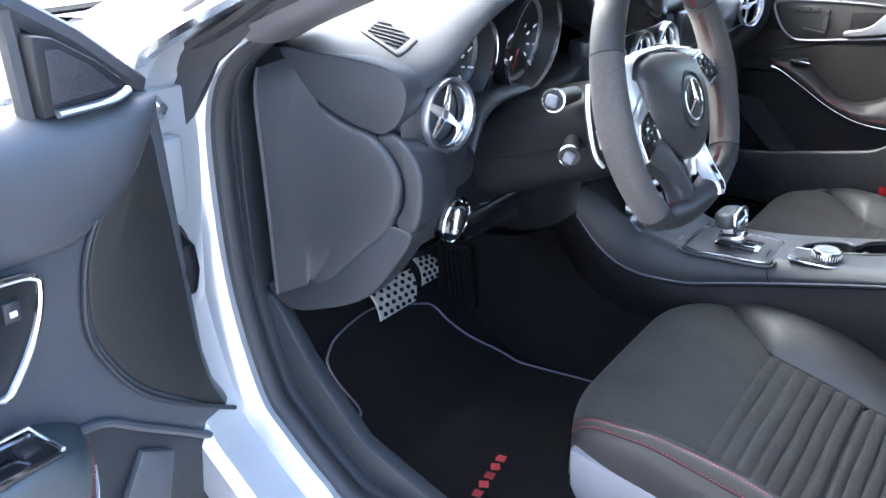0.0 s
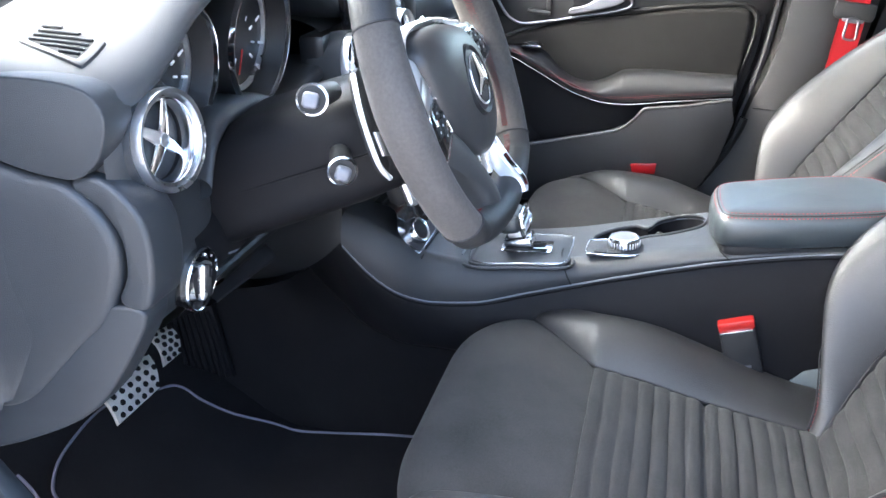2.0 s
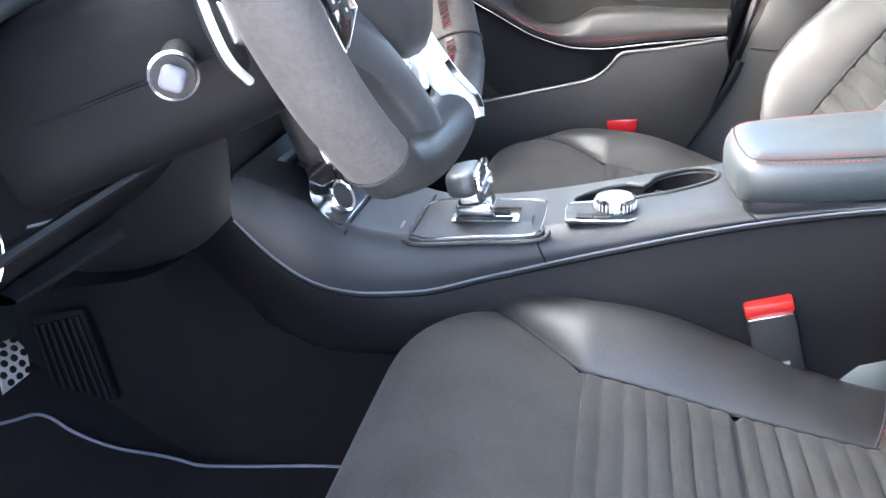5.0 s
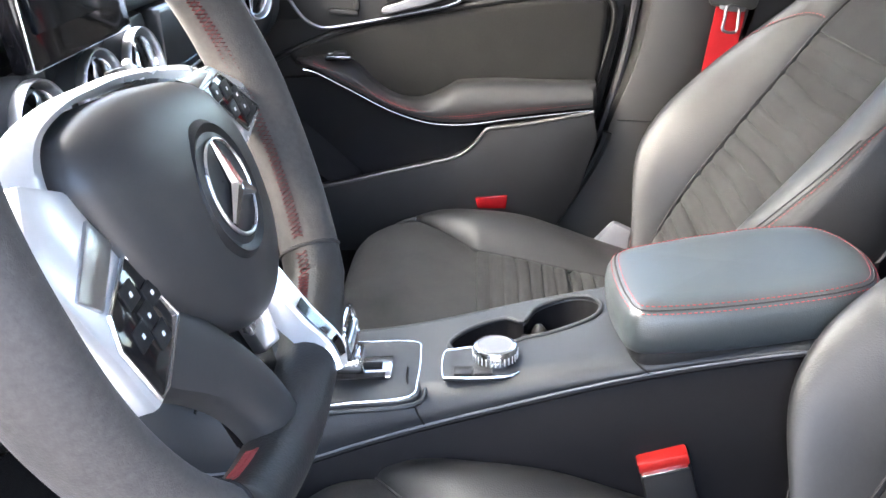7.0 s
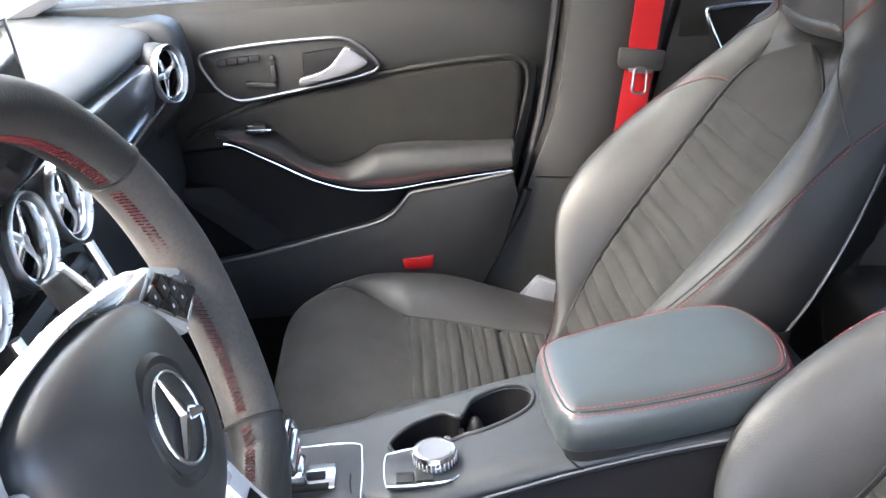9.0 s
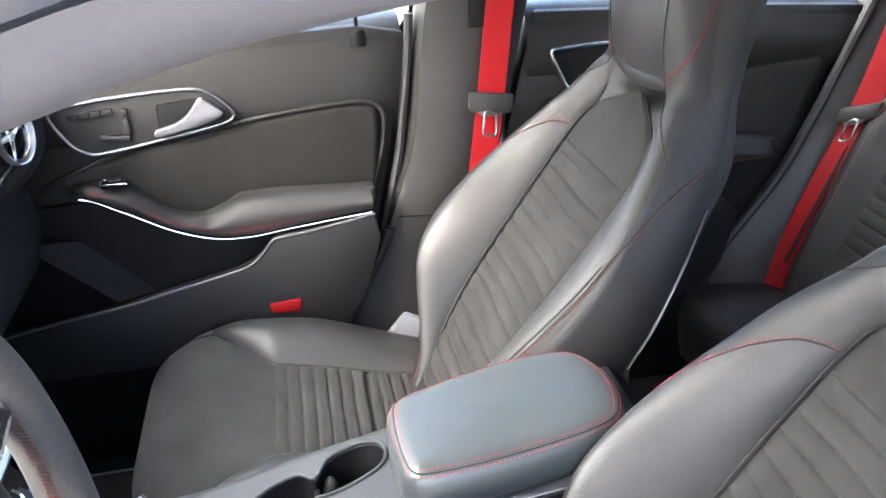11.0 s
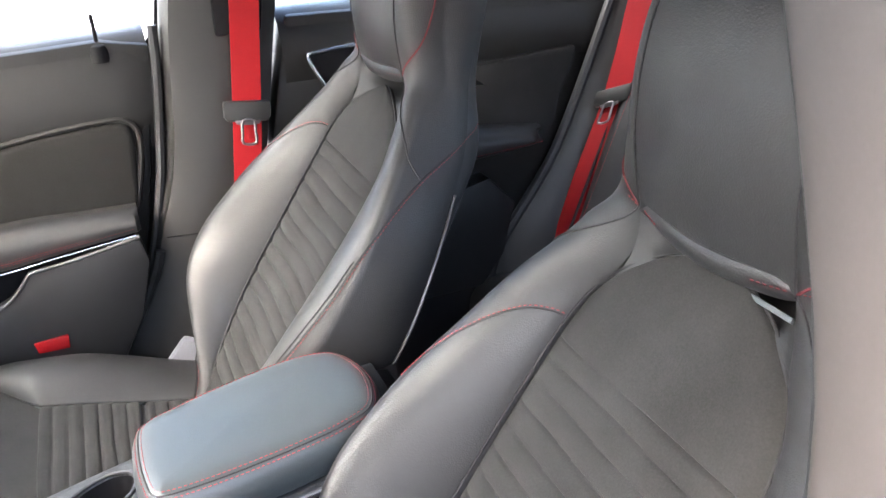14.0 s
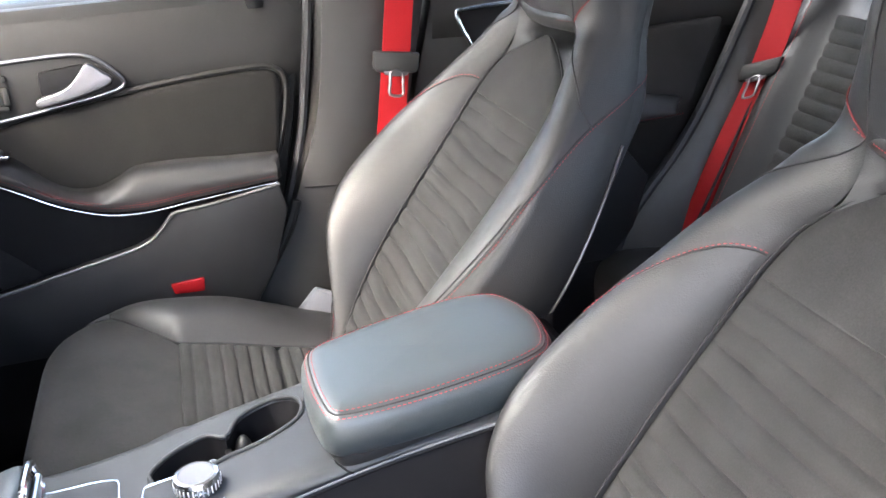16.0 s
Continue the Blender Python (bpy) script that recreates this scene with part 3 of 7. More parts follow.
def make_back(seat, origin, lean, side):
    """The one-piece backrest with its headrest, hinged on the cushion. side: +1 or -1, the door's side."""
    m = Matrix.Translation(origin) @ Matrix.Rotation(lean, 4, "X")
    driver = side < 0
    height = {1: [1.18 * b if sv < 0.2 else b for sv, b in zip(SV, TALL)] if driver else TALL, -1: LOW}

    def put(name, me, mat, parent, label=""):
        return part(name, moved(me, m), mat, parent, label)

    def section(sv, sg):
        return back_half(sv, height[sg], driver)

    def seam_at(sv, sg):
        """Where the long side seam lies on the section, as a fraction of its points."""
        goal = lerp(sv, (-0.33, -0.10, 0.0, 0.10, 0.182, 0.24, 0.293), {(True, 1): (0.050, 0.050, 0.036, 0.012, -0.018, -0.05, -0.085), (True, -1): (0.030, 0.030, 0.02, 0.0, -0.02, -0.05, -0.085), (False, 1): (0.022, 0.022, 0.014, 0.002, -0.018, -0.04, -0.07), (False, -1): (0.034, 0.034, 0.022, 0.006, -0.024, -0.062, -0.098)}[(driver, sg)])
        c = section(sv, sg)
        k = 20
        while k < len(c) - 2 and c[k + 1][1] > goal:
            k += 1
        return k + min(max((c[k][1] - goal) / max(c[k][1] - c[k + 1][1], 1e-6), 0), 1)

    def on(sv, k, sg):
        c = section(sv, sg)
        i = min(int(k), len(c) - 2)
        return c[i] + (c[i + 1] - c[i]) * (k - i)

    rng = random.Random(7 + side)
    drift = [rng.uniform(-0.0015, 0.0015) for _ in range(40)]
    deep = [rng.uniform(0.55, 1.25) for _ in range(40)]
    top = 0.281 if driver else 0.261
    rows = []
    for sv in np.linspace(-0.36, top, 420):
        w = insert_half(sv, driver)
        line = []
        for k in np.linspace(-1, 1, 25):
            g = int((sv + 0.36) / 0.0262)
            bow = 0.0016 * math.sin(k * 4 + sv * 25) + drift[g] * math.sin(2.2 * k + sv * 90)
            fl = flute(sv + bow, 0.145, 0.0262) if sv < 0.143 else 0.85
            line.append((w * k, (0.0085 if driver else 0.0070) * (0.85 + deep[g] * (fl - 0.85)) * (1 - abs(k) ** 8) - 0.006 * abs(k) ** 12 - 0.004 * (1 - k * k), sv))
        rows.append(line)
    put("back_insert", fix(grid(rows)), SUEDE, seat, "pleated grey suede back insert")
    # leather yoke between the arch and the headrest
    rows = []
    for sv in np.linspace(0.19, 0.33, 24):
        xi, ni = inner_edge(sv, driver)
        drop = -0.005 - 0.055 * max(0, (sv - 0.250) / 0.045) ** 1.3
        edge_n = ni - 0.006 * min(1, max(0, (0.25 - sv) / 0.04))
        rows.append([(xi * k, drop + (edge_n - drop) * abs(k) ** 3.5, sv) for k in np.linspace(-1, 1, 25)])
    put("yoke", fix(grid(rows)), LEATHER, seat, "black leather yoke under the headrest")
    for sg in (1, -1):
        rows = []
        for sv in list(np.linspace(-0.36, 0.56, 120)) + [0.575, 0.585, 0.593, 0.60]:
            c = section(sv, sg)[:43]
            cut = 0.0028 * math.exp(-(((sv - 0.163) / 0.004) ** 2))
            rows.append([(sg * x, n - (0.006 * math.exp(-k / 1.2) if sv < 0.22 else 0) - (cut if k < 10 else 0), sv) for k, (x, n) in enumerate(c)])
        b = put("back_bolster", fix(grid(rows)), LEATHER, seat, "black leather back bolster")
        # seam across the shoulder, running on down along the crest
        over = []
        for sv, f in zip(curve([(0.163,), (0.160,), (0.146,), (0.107,), (0.05,), (-0.05,), (-0.15,), (-0.25,), (-0.33,)], 8)[:, 0], curve([(1.0,), (5.0,), (10.0,), (15.5,), (19.5,), (21.5,), (22.0,), (22.0,), (22.0,)], 8)[:, 0]):
            over.append((*on(sv, f, sg), sv))
        over = [(sg * x, n + 0.0010, s2) for x, n, s2 in over]
        if sg > 0:
            put("stitching", stitches(over[:36]), THREAD, b, "red stitching")
            put("seam", tube([(x, n - 0.0006, s2 - 0.003) for x, n, s2 in over], 0.0010, 5), DARKTHREAD, b, "dark seam")
        else:
            line = []
            for sv in np.linspace(0.06, -0.30, 60):
                x, n = on(sv, max(seam_at(sv, sg) - 1.6, 12), sg)
                line.append((sg * x, n + 0.0008, sv))
            put("seam", tube(line, 0.0009, 5), DARKTHREAD, b, "dark seam")
        c2 = []
        for sv in np.linspace(0.293, -0.33, 90):
            x, n = on(sv, seam_at(sv, sg), sg)
            c2.append((sg * (x + 0.0010), n, sv))
        put("stitching", stitches(c2), THREAD, b, "red stitching")
        put("seam", tube([(x - sg * 0.0004, n + 0.003, s2 - 0.001) for x, n, s2 in c2], 0.0010, 5), DARKTHREAD, b, "dark seam")
        edge = [(sg * (on(sv, 0.35, sg)[0]), on(sv, 0.35, sg)[1] - 0.0020, sv) for sv in np.linspace(-0.34, 0.20, 110)]
        edge += [(sg * insert_half(sv, driver), -0.0022, sv) for sv in np.linspace(0.205, top, 30)]
        put("insert_seam", tube(edge, 0.0016, 6), DARKTHREAD, b, "dark stitched seam")
        up = []
        for sv in np.linspace(0.182, 0.55, 40):
            k = seam_at(0.182, sg) * max(0, 1 - (sv - 0.182) / 0.102) ** 0.75
            x, n = on(sv, k, sg)
            up.append((sg * (x + 0.0004), n + 0.0006, sv))
        put("seam", tube(curve(up, 2), 0.0011, 5), DARKTHREAD, b, "dark seam")
        wrap = []
        for sv in np.linspace(0.285, 0.50, 30):
            x, n = on(sv, 27 * (1 - math.exp(-(sv - 0.285) / 0.035)), sg)
            wrap.append((sg * (x + 0.0006), n + 0.0004, sv))
        put("seam", tube(curve(wrap, 2), 0.0012, 5), RIMTHREAD, b, "dark red seam")
        back_edge = [(sg * (on(sv, 42, sg)[0] + 0.002), on(sv, 42, sg)[1] - 0.001, sv) for sv in np.linspace(-0.34, 0.185, 40)]
        put("back_panel_edge", tube(back_edge, 0.0022, 6), EDGE, seat, "grey back panel edge")
    # shell round the rear
    rows = []
    for sv in list(np.linspace(-0.36, 0.56, 70)) + [0.575, 0.585, 0.593, 0.60]:
        rows.append([(-x, n, sv) for x, n in section(sv, -1)[42:]] + [(x, n, sv) for x, n in section(sv, 1)[42:][::-1][1:]])
    put("back_shell", fix(grid(rows)), LEATHER, seat, "black leather outer back")
    # headrest front, with its lower edge turned under
    cs = np.linspace(-1, 1, 25)
    x0, n0 = inner_edge(0.284, driver)
    rows = []
    turned = [(-0.075, 0.020)] + [(-0.016 + 0.016 * math.sin(a), 0.014 - 0.014 * math.cos(a)) for a in np.linspace(-0.2, math.pi / 2, 9)]
    for dn, dz in turned:
        rows.append([(x0 * c, n0 + dn * (1 - c**10) + 0.014 * (1 - c * c), 0.268 + 0.014 * c * c + dz * (1 - c**10)) for c in cs])
    for sv in np.linspace(0.292, 0.60, 34):
        x, n = inner_edge(sv, driver)
        rows.append([(x * c, n + 0.013 * (1 - c * c), sv - 0.008 * (1 - c * c) * max(0, 1 - (sv - 0.292) / 0.05)) for c in cs])
    rows.append([(0.04 * c, 0.07, 0.612) for c in cs])
    rows.append([(0.06 * c, 0.02, 0.600) for c in cs])
    h = put("headrest", fix(grid(rows)), LEATHER, seat, "black leather integrated headrest")
    for sg in (1, -1):
        neck = [(sg * x0 * c, n0 + 0.014 * (1 - c * c) - 0.001, 0.2735 + 0.0125 * c * c) for c in np.linspace(0.62, 0.97, 8)]
        neck += [(sg * (on(0.285 + 0.0006 * k, k, sg)[0] + 0.0008), on(0.285 + 0.0006 * k, k, sg)[1] + 0.0010, 0.285 + 0.0006 * k) for k in range(1, 9)]
        put("stitching", stitches(curve(neck, 3), 0.0008 if driver else 0.00045), THREAD if driver and sg > 0 else RIMTHREAD, h, "red stitching")
    put("slot_trim", slab([(-0.088, 0.2650), (0.046, 0.2660), (0.046, 0.2695), (-0.088, 0.2695)] if driver else [(-0.10, 0.268), (-0.085, 0.268), (-0.085, 0.273), (-0.10, 0.273)], "y", -0.002, 0.003, 0.001), LIGHTPLASTIC if driver else DARK, h, "pale slot under the headrest")
    # recliner shield
    for sg in (1, -1):
        put("recliner_cover", slab([(-0.06, -0.36), (0.03, -0.37), (0.02, -0.28), (-0.05, -0.27)], "x", sg * 0.236 - 0.012, sg * 0.236 + 0.012, 0.008), SEATPLASTIC, seat, "grey recliner cover")


for nm, lab, x, y, oy, oz, side in (
    ("car_seat", "black leather and grey suede sports seat with red stitching", -0.348, -0.092, -0.468, 0.645, -1),
    ("car_seat", "black leather and grey suede passenger sports seat, red stitching", 0.355, -0.092, -0.416, 0.680, 1),
):
    seat = make_seat(nm, lab, side)
    make_back(seat, (0.022 if side < 0 else 0.004, oy, oz), radians(36.7), side)
    seat.location = (x, y, 0)

# ---- passenger door ----
def on_x(pts, x):
    return [(x, y, z) for y, z in pts]


pdoor = thing("passenger_door", "closed black passenger door with suede insert and chrome trim", "car door")
edge = [(0.55, 0.955), (-0.30, 0.957), (-0.372, 0.955), (-0.376, 0.94), (-0.361, 0.870), (-0.337, 0.732), (-0.295, 0.574), (-0.262, 0.487), (-0.213, 0.416), (-0.15, 0.395), (0.55, 0.395)]
part("panel", slab(curve(edge[:2] + edge[3:], 1), "x", 0.705, 0.80, 0.008), VINYL, pdoor, "black grained door panel")
# rolled upper shoulder of the panel
rows = []
for y in np.linspace(0.5, -0.372, 24):
    e = 0.012 if y < -0.36 else 0
    sec = curve([(0.80, 0.962), (0.755, 0.964), (0.722, 0.955), (0.700, 0.925), (0.692, 0.88), (0.694, 0.835), (0.706, 0.80), (0.712, 0.77)], 4)
    rows.append([(x + e, y, z) for x, z in sec])
part("shoulder", fix(grid(rows)), VINYL, pdoor, "black padded door shoulder")
# suede insert
ins = curve([(0.225, 0.745), (0.115, 0.783), (0.02, 0.800), (-0.076, 0.812), (-0.171, 0.822), (-0.267, 0.826), (-0.305, 0.822), (-0.320, 0.803), (-0.315, 0.753), (-0.290, 0.665), (-0.15, 0.66), (0.0, 0.655), (0.12, 0.69)], 4, True)
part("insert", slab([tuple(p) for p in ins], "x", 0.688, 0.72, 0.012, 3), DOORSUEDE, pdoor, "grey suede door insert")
part("insert_roll", tube(on_x(curve([(0.26, 0.728), (0.225, 0.748), (0.115, 0.787), (0.02, 0.804), (-0.076, 0.816), (-0.171, 0.826), (-0.267, 0.831), (-0.308, 0.828), (-0.328, 0.805), (-0.322, 0.75), (-0.297, 0.67)], 5), 0.6985), 0.0072, 8, flat=0.8), VINYL, pdoor, "raised soft edge round the insert")
# armrest: a swept body whose lower edge carries the chrome strip
TOPY = (0.20, 0.18, 0.138, 0.11, 0.096, 0.075, 0.051, 0.0, -0.04, -0.065, -0.119, -0.205, -0.288)
TOPZ = (0.735, 0.745, 0.745, 0.735, 0.723, 0.700, 0.681, 0.669, 0.682, 0.695, 0.697, 0.692, 0.688)
BOTY = (0.20, 0.179, 0.125, 0.04, -0.015, -0.072, -0.150, -0.273, -0.30)
BOTZ = (0.733, 0.729, 0.701, 0.653, 0.634, 0.629, 0.636, 0.646, 0.648)
rows = []
for y in np.linspace(0.205, -0.298, 70):
    t, b = lerp(y, TOPY, TOPZ), lerp(y, BOTY, BOTZ) + 0.004
    end = min(1.0, (0.207 - y) / 0.03, (y + 0.306) / 0.012)
    x1 = 0.70 - 0.062 * max(end, 0.02) ** 0.5
    t = max(t, b + 0.006)
    mid = b + (t - b) * 0.45
    sec = curve([(0.705, t), (0.683, t), (0.664, t - 0.002), (x1 + 0.010, t - 0.012), (x1, mid), (x1 + 0.002, b + 0.004), (x1 + 0.006, b), (0.665, b - 0.003), (0.705, b - 0.004)], 3)
    rows.append([(x, y, z) for x, z in sec])
arm = part("armrest", fix(grid(rows, caps=True)), ARMPAD, pdoor, "padded leather armrest")
strip = [(0.640, y, lerp(y, BOTY, BOTZ)) for y in np.linspace(0.188, -0.288, 60)]
part("chrome_strip", tube(strip, 0.0021, 8), CHROME, arm, "curved chrome strip")
for dz in (0.012, 0.019):
    part("stitching", stitches([(0.6385, y, lerp(y, BOTY, BOTZ) + dz) for y in np.linspace(0.17, -0.288, 60)]), RIMTHREAD, arm, "red stitching")
part("seam", tube([(0.6392, y, lerp(y, BOTY, BOTZ) + 0.0155) for y in np.linspace(0.17, -0.288, 60)], 0.001, 5), RIMTHREAD, arm)
sw = part("window_switch", slab([(0.645, 0.152), (0.675, 0.152), (0.675, 0.108), (0.645, 0.108)], "z", 0.742, 0.750, 0.003), GLOSS, arm, "gloss black window switch plate")
part("button", box(0.018, 0.022, 0.007, (0.66, 0.128, 0.752), 0.003), HARD, sw)
part("switch_rim", tube([(0.645, 0.152, 0.750), (0.675, 0.152, 0.750), (0.675, 0.108, 0.748), (0.645, 0.108, 0.748)], 0.0006, 5, True), CHROME, sw)
# map pocket
pk = [(0.42, 0.49), (0.263, 0.517), (0.155, 0.531), (0.055, 0.551), (-0.045, 0.571), (-0.075, 0.583), (-0.095, 0.600), (-0.111, 0.619), (-0.125, 0.624), (-0.188, 0.630), (-0.292, 0.646), (-0.30, 0.60), (-0.270, 0.505), (-0.222, 0.428), (-0.15, 0.405), (0.42, 0.405)]
part("pocket", slab(pk, "x", 0.632, 0.66, 0.006), HARD, pdoor, "black plastic door pocket")
# the lip's lit edge is given by a paler colour
part("pocket_lip", tube(on_x(curve(pk[:11], 4), 0.634), 0.0032, 6), EDGE, pdoor, "pocket lip paled to carry the light caught on it")
part("pocket_back", slab([(0.42, 0.40), (0.42, 0.70), (0.15, 0.71), (0.0, 0.64), (-0.29, 0.65), (-0.26, 0.50), (-0.2, 0.40)], "x", 0.688, 0.712, 0.004), DARK, pdoor, "black pocket recess")
part("pocket_wedge", fix(mesh_of([(0.69, 0.32, 0.67), (0.655, 0.30, 0.655), (0.69, 0.21, 0.64), (0.655, 0.165, 0.53), (0.69, 0.15, 0.50), (0.69, 0.10, 0.53)], [(0, 1, 3, 4), (1, 2, 5, 3), (0, 2, 1), (3, 5, 4), (0, 4, 5, 2)], False)), DARK, pdoor, "moulded wedge in the pocket")
part("door_lamp", slab([(-0.090, 0.502), (-0.147, 0.505), (-0.144, 0.480), (-0.094, 0.482)], "x", 0.628, 0.64, 0.003), REDLENS, pdoor, "red door lamp lens")
# handle plate
pl = curve([(0.217, 0.860), (0.198, 0.873), (0.150, 0.879), (0.098, 0.882), (0.007, 0.884), (-0.029, 0.879), (-0.056, 0.861), (-0.077, 0.832), (-0.05, 0.818), (0.019, 0.807), (0.086, 0.797), (0.147, 0.790), (0.172, 0.795), (0.195, 0.815)], 4, True)
plate = part("handle_plate", slab([tuple(p) for p in pl], "x", 0.690, 0.715, 0.003), VINYL, pdoor, "black handle plate")
part("plate_rim", tube(on_x(pl, 0.688), 0.0032, 8, True), DIMALU, plate, "chrome rim of the handle plate")
part("handle_recess", slab([(0.048, 0.812), (0.046, 0.862), (-0.02, 0.868), (-0.052, 0.850), (-0.060, 0.832), (-0.02, 0.818)], "x", 0.684, 0.692, 0.003), DARK, plate)
part("handle_lever", slab([tuple(p) for p in curve([(0.052, 0.811), (0.052, 0.823), (0.022, 0.830), (0.002, 0.840), (-0.012, 0.854), (-0.024, 0.868), (-0.034, 0.867), (-0.048, 0.855), (-0.062, 0.842), (-0.050, 0.832), (-0.025, 0.824), (0.015, 0.816)], 3, True)], "x", 0.671, 0.685, 0.005, 3), DIMALU, plate, "satin chrome door pull")
for i in range(4):
    part("memory_button", box(0.008, 0.0175, 0.011, (0.689, 0.180 - i * 0.0185, 0.8555 + i * 0.0012), 0.002), HARD, plate)
part("seat_button", box(0.010, 0.050, 0.010, (0.688, 0.120, 0.815), 0.004, turn=Matrix.Rotation(0.12, 3, "X")), TRIM, plate, "grey seat adjuster")
part("seat_button", box(0.010, 0.011, 0.030, (0.688, 0.098, 0.832), 0.004), TRIM, plate, "grey seat adjuster")
part("seat_button", box(0.010, 0.010, 0.011, (0.688, 0.097, 0.858), 0.004), TRIM, plate, "grey headrest adjuster")
pin = part("lock_pin", revolve([(0.0, 0.045), (0.003, 0.045), (0.0035, 0.0), (0.006, 0.0), (0.013, -0.004), (0.016, -0.012), (0.018, -0.03)], (0.712, -0.297, 0.953), (0, 0, 1), 14), DARK, pdoor, "black lock pin")
part("edge_seal", tube(on_x(curve([(-0.385, 0.97), (-0.378, 0.90), (-0.362, 0.80), (-0.345, 0.71), (-0.303, 0.565), (-0.268, 0.475), (-0.215, 0.40)], 5), 0.700), 0.008, 8), RUBBER, pdoor, "black rubber door seal")
# gleam along the seal, built as a thin pale cord
part("edge_highlight", tube(on_x([(-0.374, 0.885), (-0.362, 0.80), (-0.350, 0.735)], 0.699), 0.0012, 6), SEATPLASTIC, pdoor, "highlight on the door seal, put in as a pale cord")
gl = part("window_glass", slab([(0.50, 0.95), (-0.36, 0.95), (-0.42, 1.24), (-0.05, 1.22), (0.35, 1.02)], "x", 0.738, 0.742, 0), GLASS, pdoor, "clear side window")
gl.visible_shadow = False
mir = thing("wing_mirror", "black wing mirror outside the passenger window", "wing mirror")
part("housing", fix(grid([[(0.98 + 0.10 * math.cos(a) * k, 0.33 + d, 1.045 + 0.062 * math.sin(a) * k) for a in np.linspace(0, 2 * math.pi, 20)] for d, k in ((0.0, 0.95), (0.01, 1.0), (0.06, 0.9), (0.10, 0.6), (0.115, 0.05))])), HARD, mir, "black mirror housing")
part("mirror_glass", fix(grid([[(0.98 + 0.092 * math.cos(a) * k, 0.332, 1.045 + 0.055 * math.sin(a) * k) for a in np.linspace(0, 2 * math.pi, 20)] for k in (1.0, 0.01)])), material("mirror_glass", (0.9, 0.9, 0.92), 0.02, 1.0), mir, "silvered mirror glass")
part("foot", tube([(0.90, 0.36, 1.0), (0.82, 0.36, 0.965), (0.76, 0.36, 0.95)], 0.022, 10), HARD, mir)

# ---- passenger B pillar and rear right side ----
rows = []
for z in np.linspace(0.36, 1.28, 30):
    f = lerp(z, (0.36, 0.427, 0.494, 0.56, 0.635, 0.69, 0.974, 1.28), (-0.165, -0.213, -0.261, -0.300, -0.327, -0.350, -0.403, -0.46))
    b = lerp(z, (0.36, 0.6, 0.792, 1.005, 1.28), (-0.42, -0.50, -0.549, -0.595, -0.655))
    x = 0.668 - rail_x(z) * 0.6
    rows.append([(x + 0.07, f + 0.005, z), (x + 0.03, f + 0.004, z), (x + 0.010, f - 0.006, z), (x, f - 0.03, z), (x - 0.004, (f + b) / 2, z), (x, b + 0.03, z), (x + 0.012, b + 0.006, z), (x + 0.07, b, z)])
bp = part("right_pillar_trim", fix(grid(rows, caps=True)), TRIM, shell, "grey plastic pillar trim")
part("pillar_seam", tube([(0.667, -0.335, 0.622), (0.662, -0.39, 0.619), (0.661, -0.46, 0.616), (0.666, -0.51, 0.612)], 0.0012, 5), DARK, bp, "joint in the pillar trim")
part("pillar_lip", tube([(0.672 - rail_x(z) * 0.6, lerp(z, (0.36, 0.427, 0.494, 0.56, 0.635, 0.69, 0.974), (-0.165, -0.213, -0.261, -0.300, -0.327, -0.350, -0.403)) - 0.004, z) for z in np.linspace(0.38, 0.6, 14)], 0.009, 8), TRIM, bp, "rolled foot of the pillar trim")
part("belt_slot", slab([(-0.475, 0.945), (-0.55, 0.945), (-0.56, 1.0), (-0.57, 1.26), (-0.49, 1.26)], "x", 0.640, 0.652, 0.006), DARK, bp, "dark belt guide")

rdoor = thing("rear_door", "closed black rear door with suede insert and armrest", "car door")
part("panel", slab([(-0.60, 0.955), (-0.99, 0.932), (-1.29, 0.905), (-1.21, 0.80), (-1.07, 0.60), (-0.95, 0.44), (-0.90, 0.38), (-0.50, 0.38), (-0.545, 0.75)], "x", 0.695, 0.79, 0.008), VINYL, rdoor, "black grained rear door panel")
rows = []
for q in np.linspace(0, 1, 14):
    y = -0.585 - 0.72 * q
    zt = lerp(y, (-1.31, -0.99, -0.60), (0.905, 0.936, 0.958))
    rows.append([(x, y, zt + z) for x, z in curve([(0.79, 0.004), (0.74, 0.006), (0.71, -0.003), (0.692, -0.03), (0.686, -0.08), (0.698, -0.125)], 4)])
part("shoulder", fix(grid(rows)), VINYL, rdoor, "black padded door shoulder")
part("insert", slab([tuple(p) for p in curve([(-0.62, 0.80), (-0.90, 0.815), (-1.10, 0.825), (-1.14, 0.815), (-1.10, 0.73), (-1.06, 0.66), (-0.9, 0.69), (-0.64, 0.70)], 3, True)], "x", 0.680, 0.71, 0.008), SUEDE, rdoor, "dark suede door insert")
rows = []
for y in np.linspace(-0.60, -1.048, 30):
    e = min(1, (y + 1.052) / 0.03) ** 0.5
    t, b = lerp(y, (-1.05, -0.925, -0.60), (0.687, 0.707, 0.72)), lerp(y, (-1.05, -0.915, -0.60), (0.655, 0.650, 0.65))
    rows.append([(x, y, z) for x, z in curve([(0.705, t), (0.66, t), (0.70 - 0.068 * e, t - 0.014), (0.70 - 0.070 * e, b + 0.012), (0.66, b), (0.705, b - 0.004)], 4)])
ra = part("armrest", fix(grid(rows, caps=True)), LEATHER, rdoor, "padded leather armrest")
part("stitching", stitches([(0.629, y, lerp(y, (-1.05, -0.915, -0.60), (0.668, 0.664, 0.664))) for y in np.linspace(-0.62, -1.035, 30)]), THREAD, ra, "red stitching")
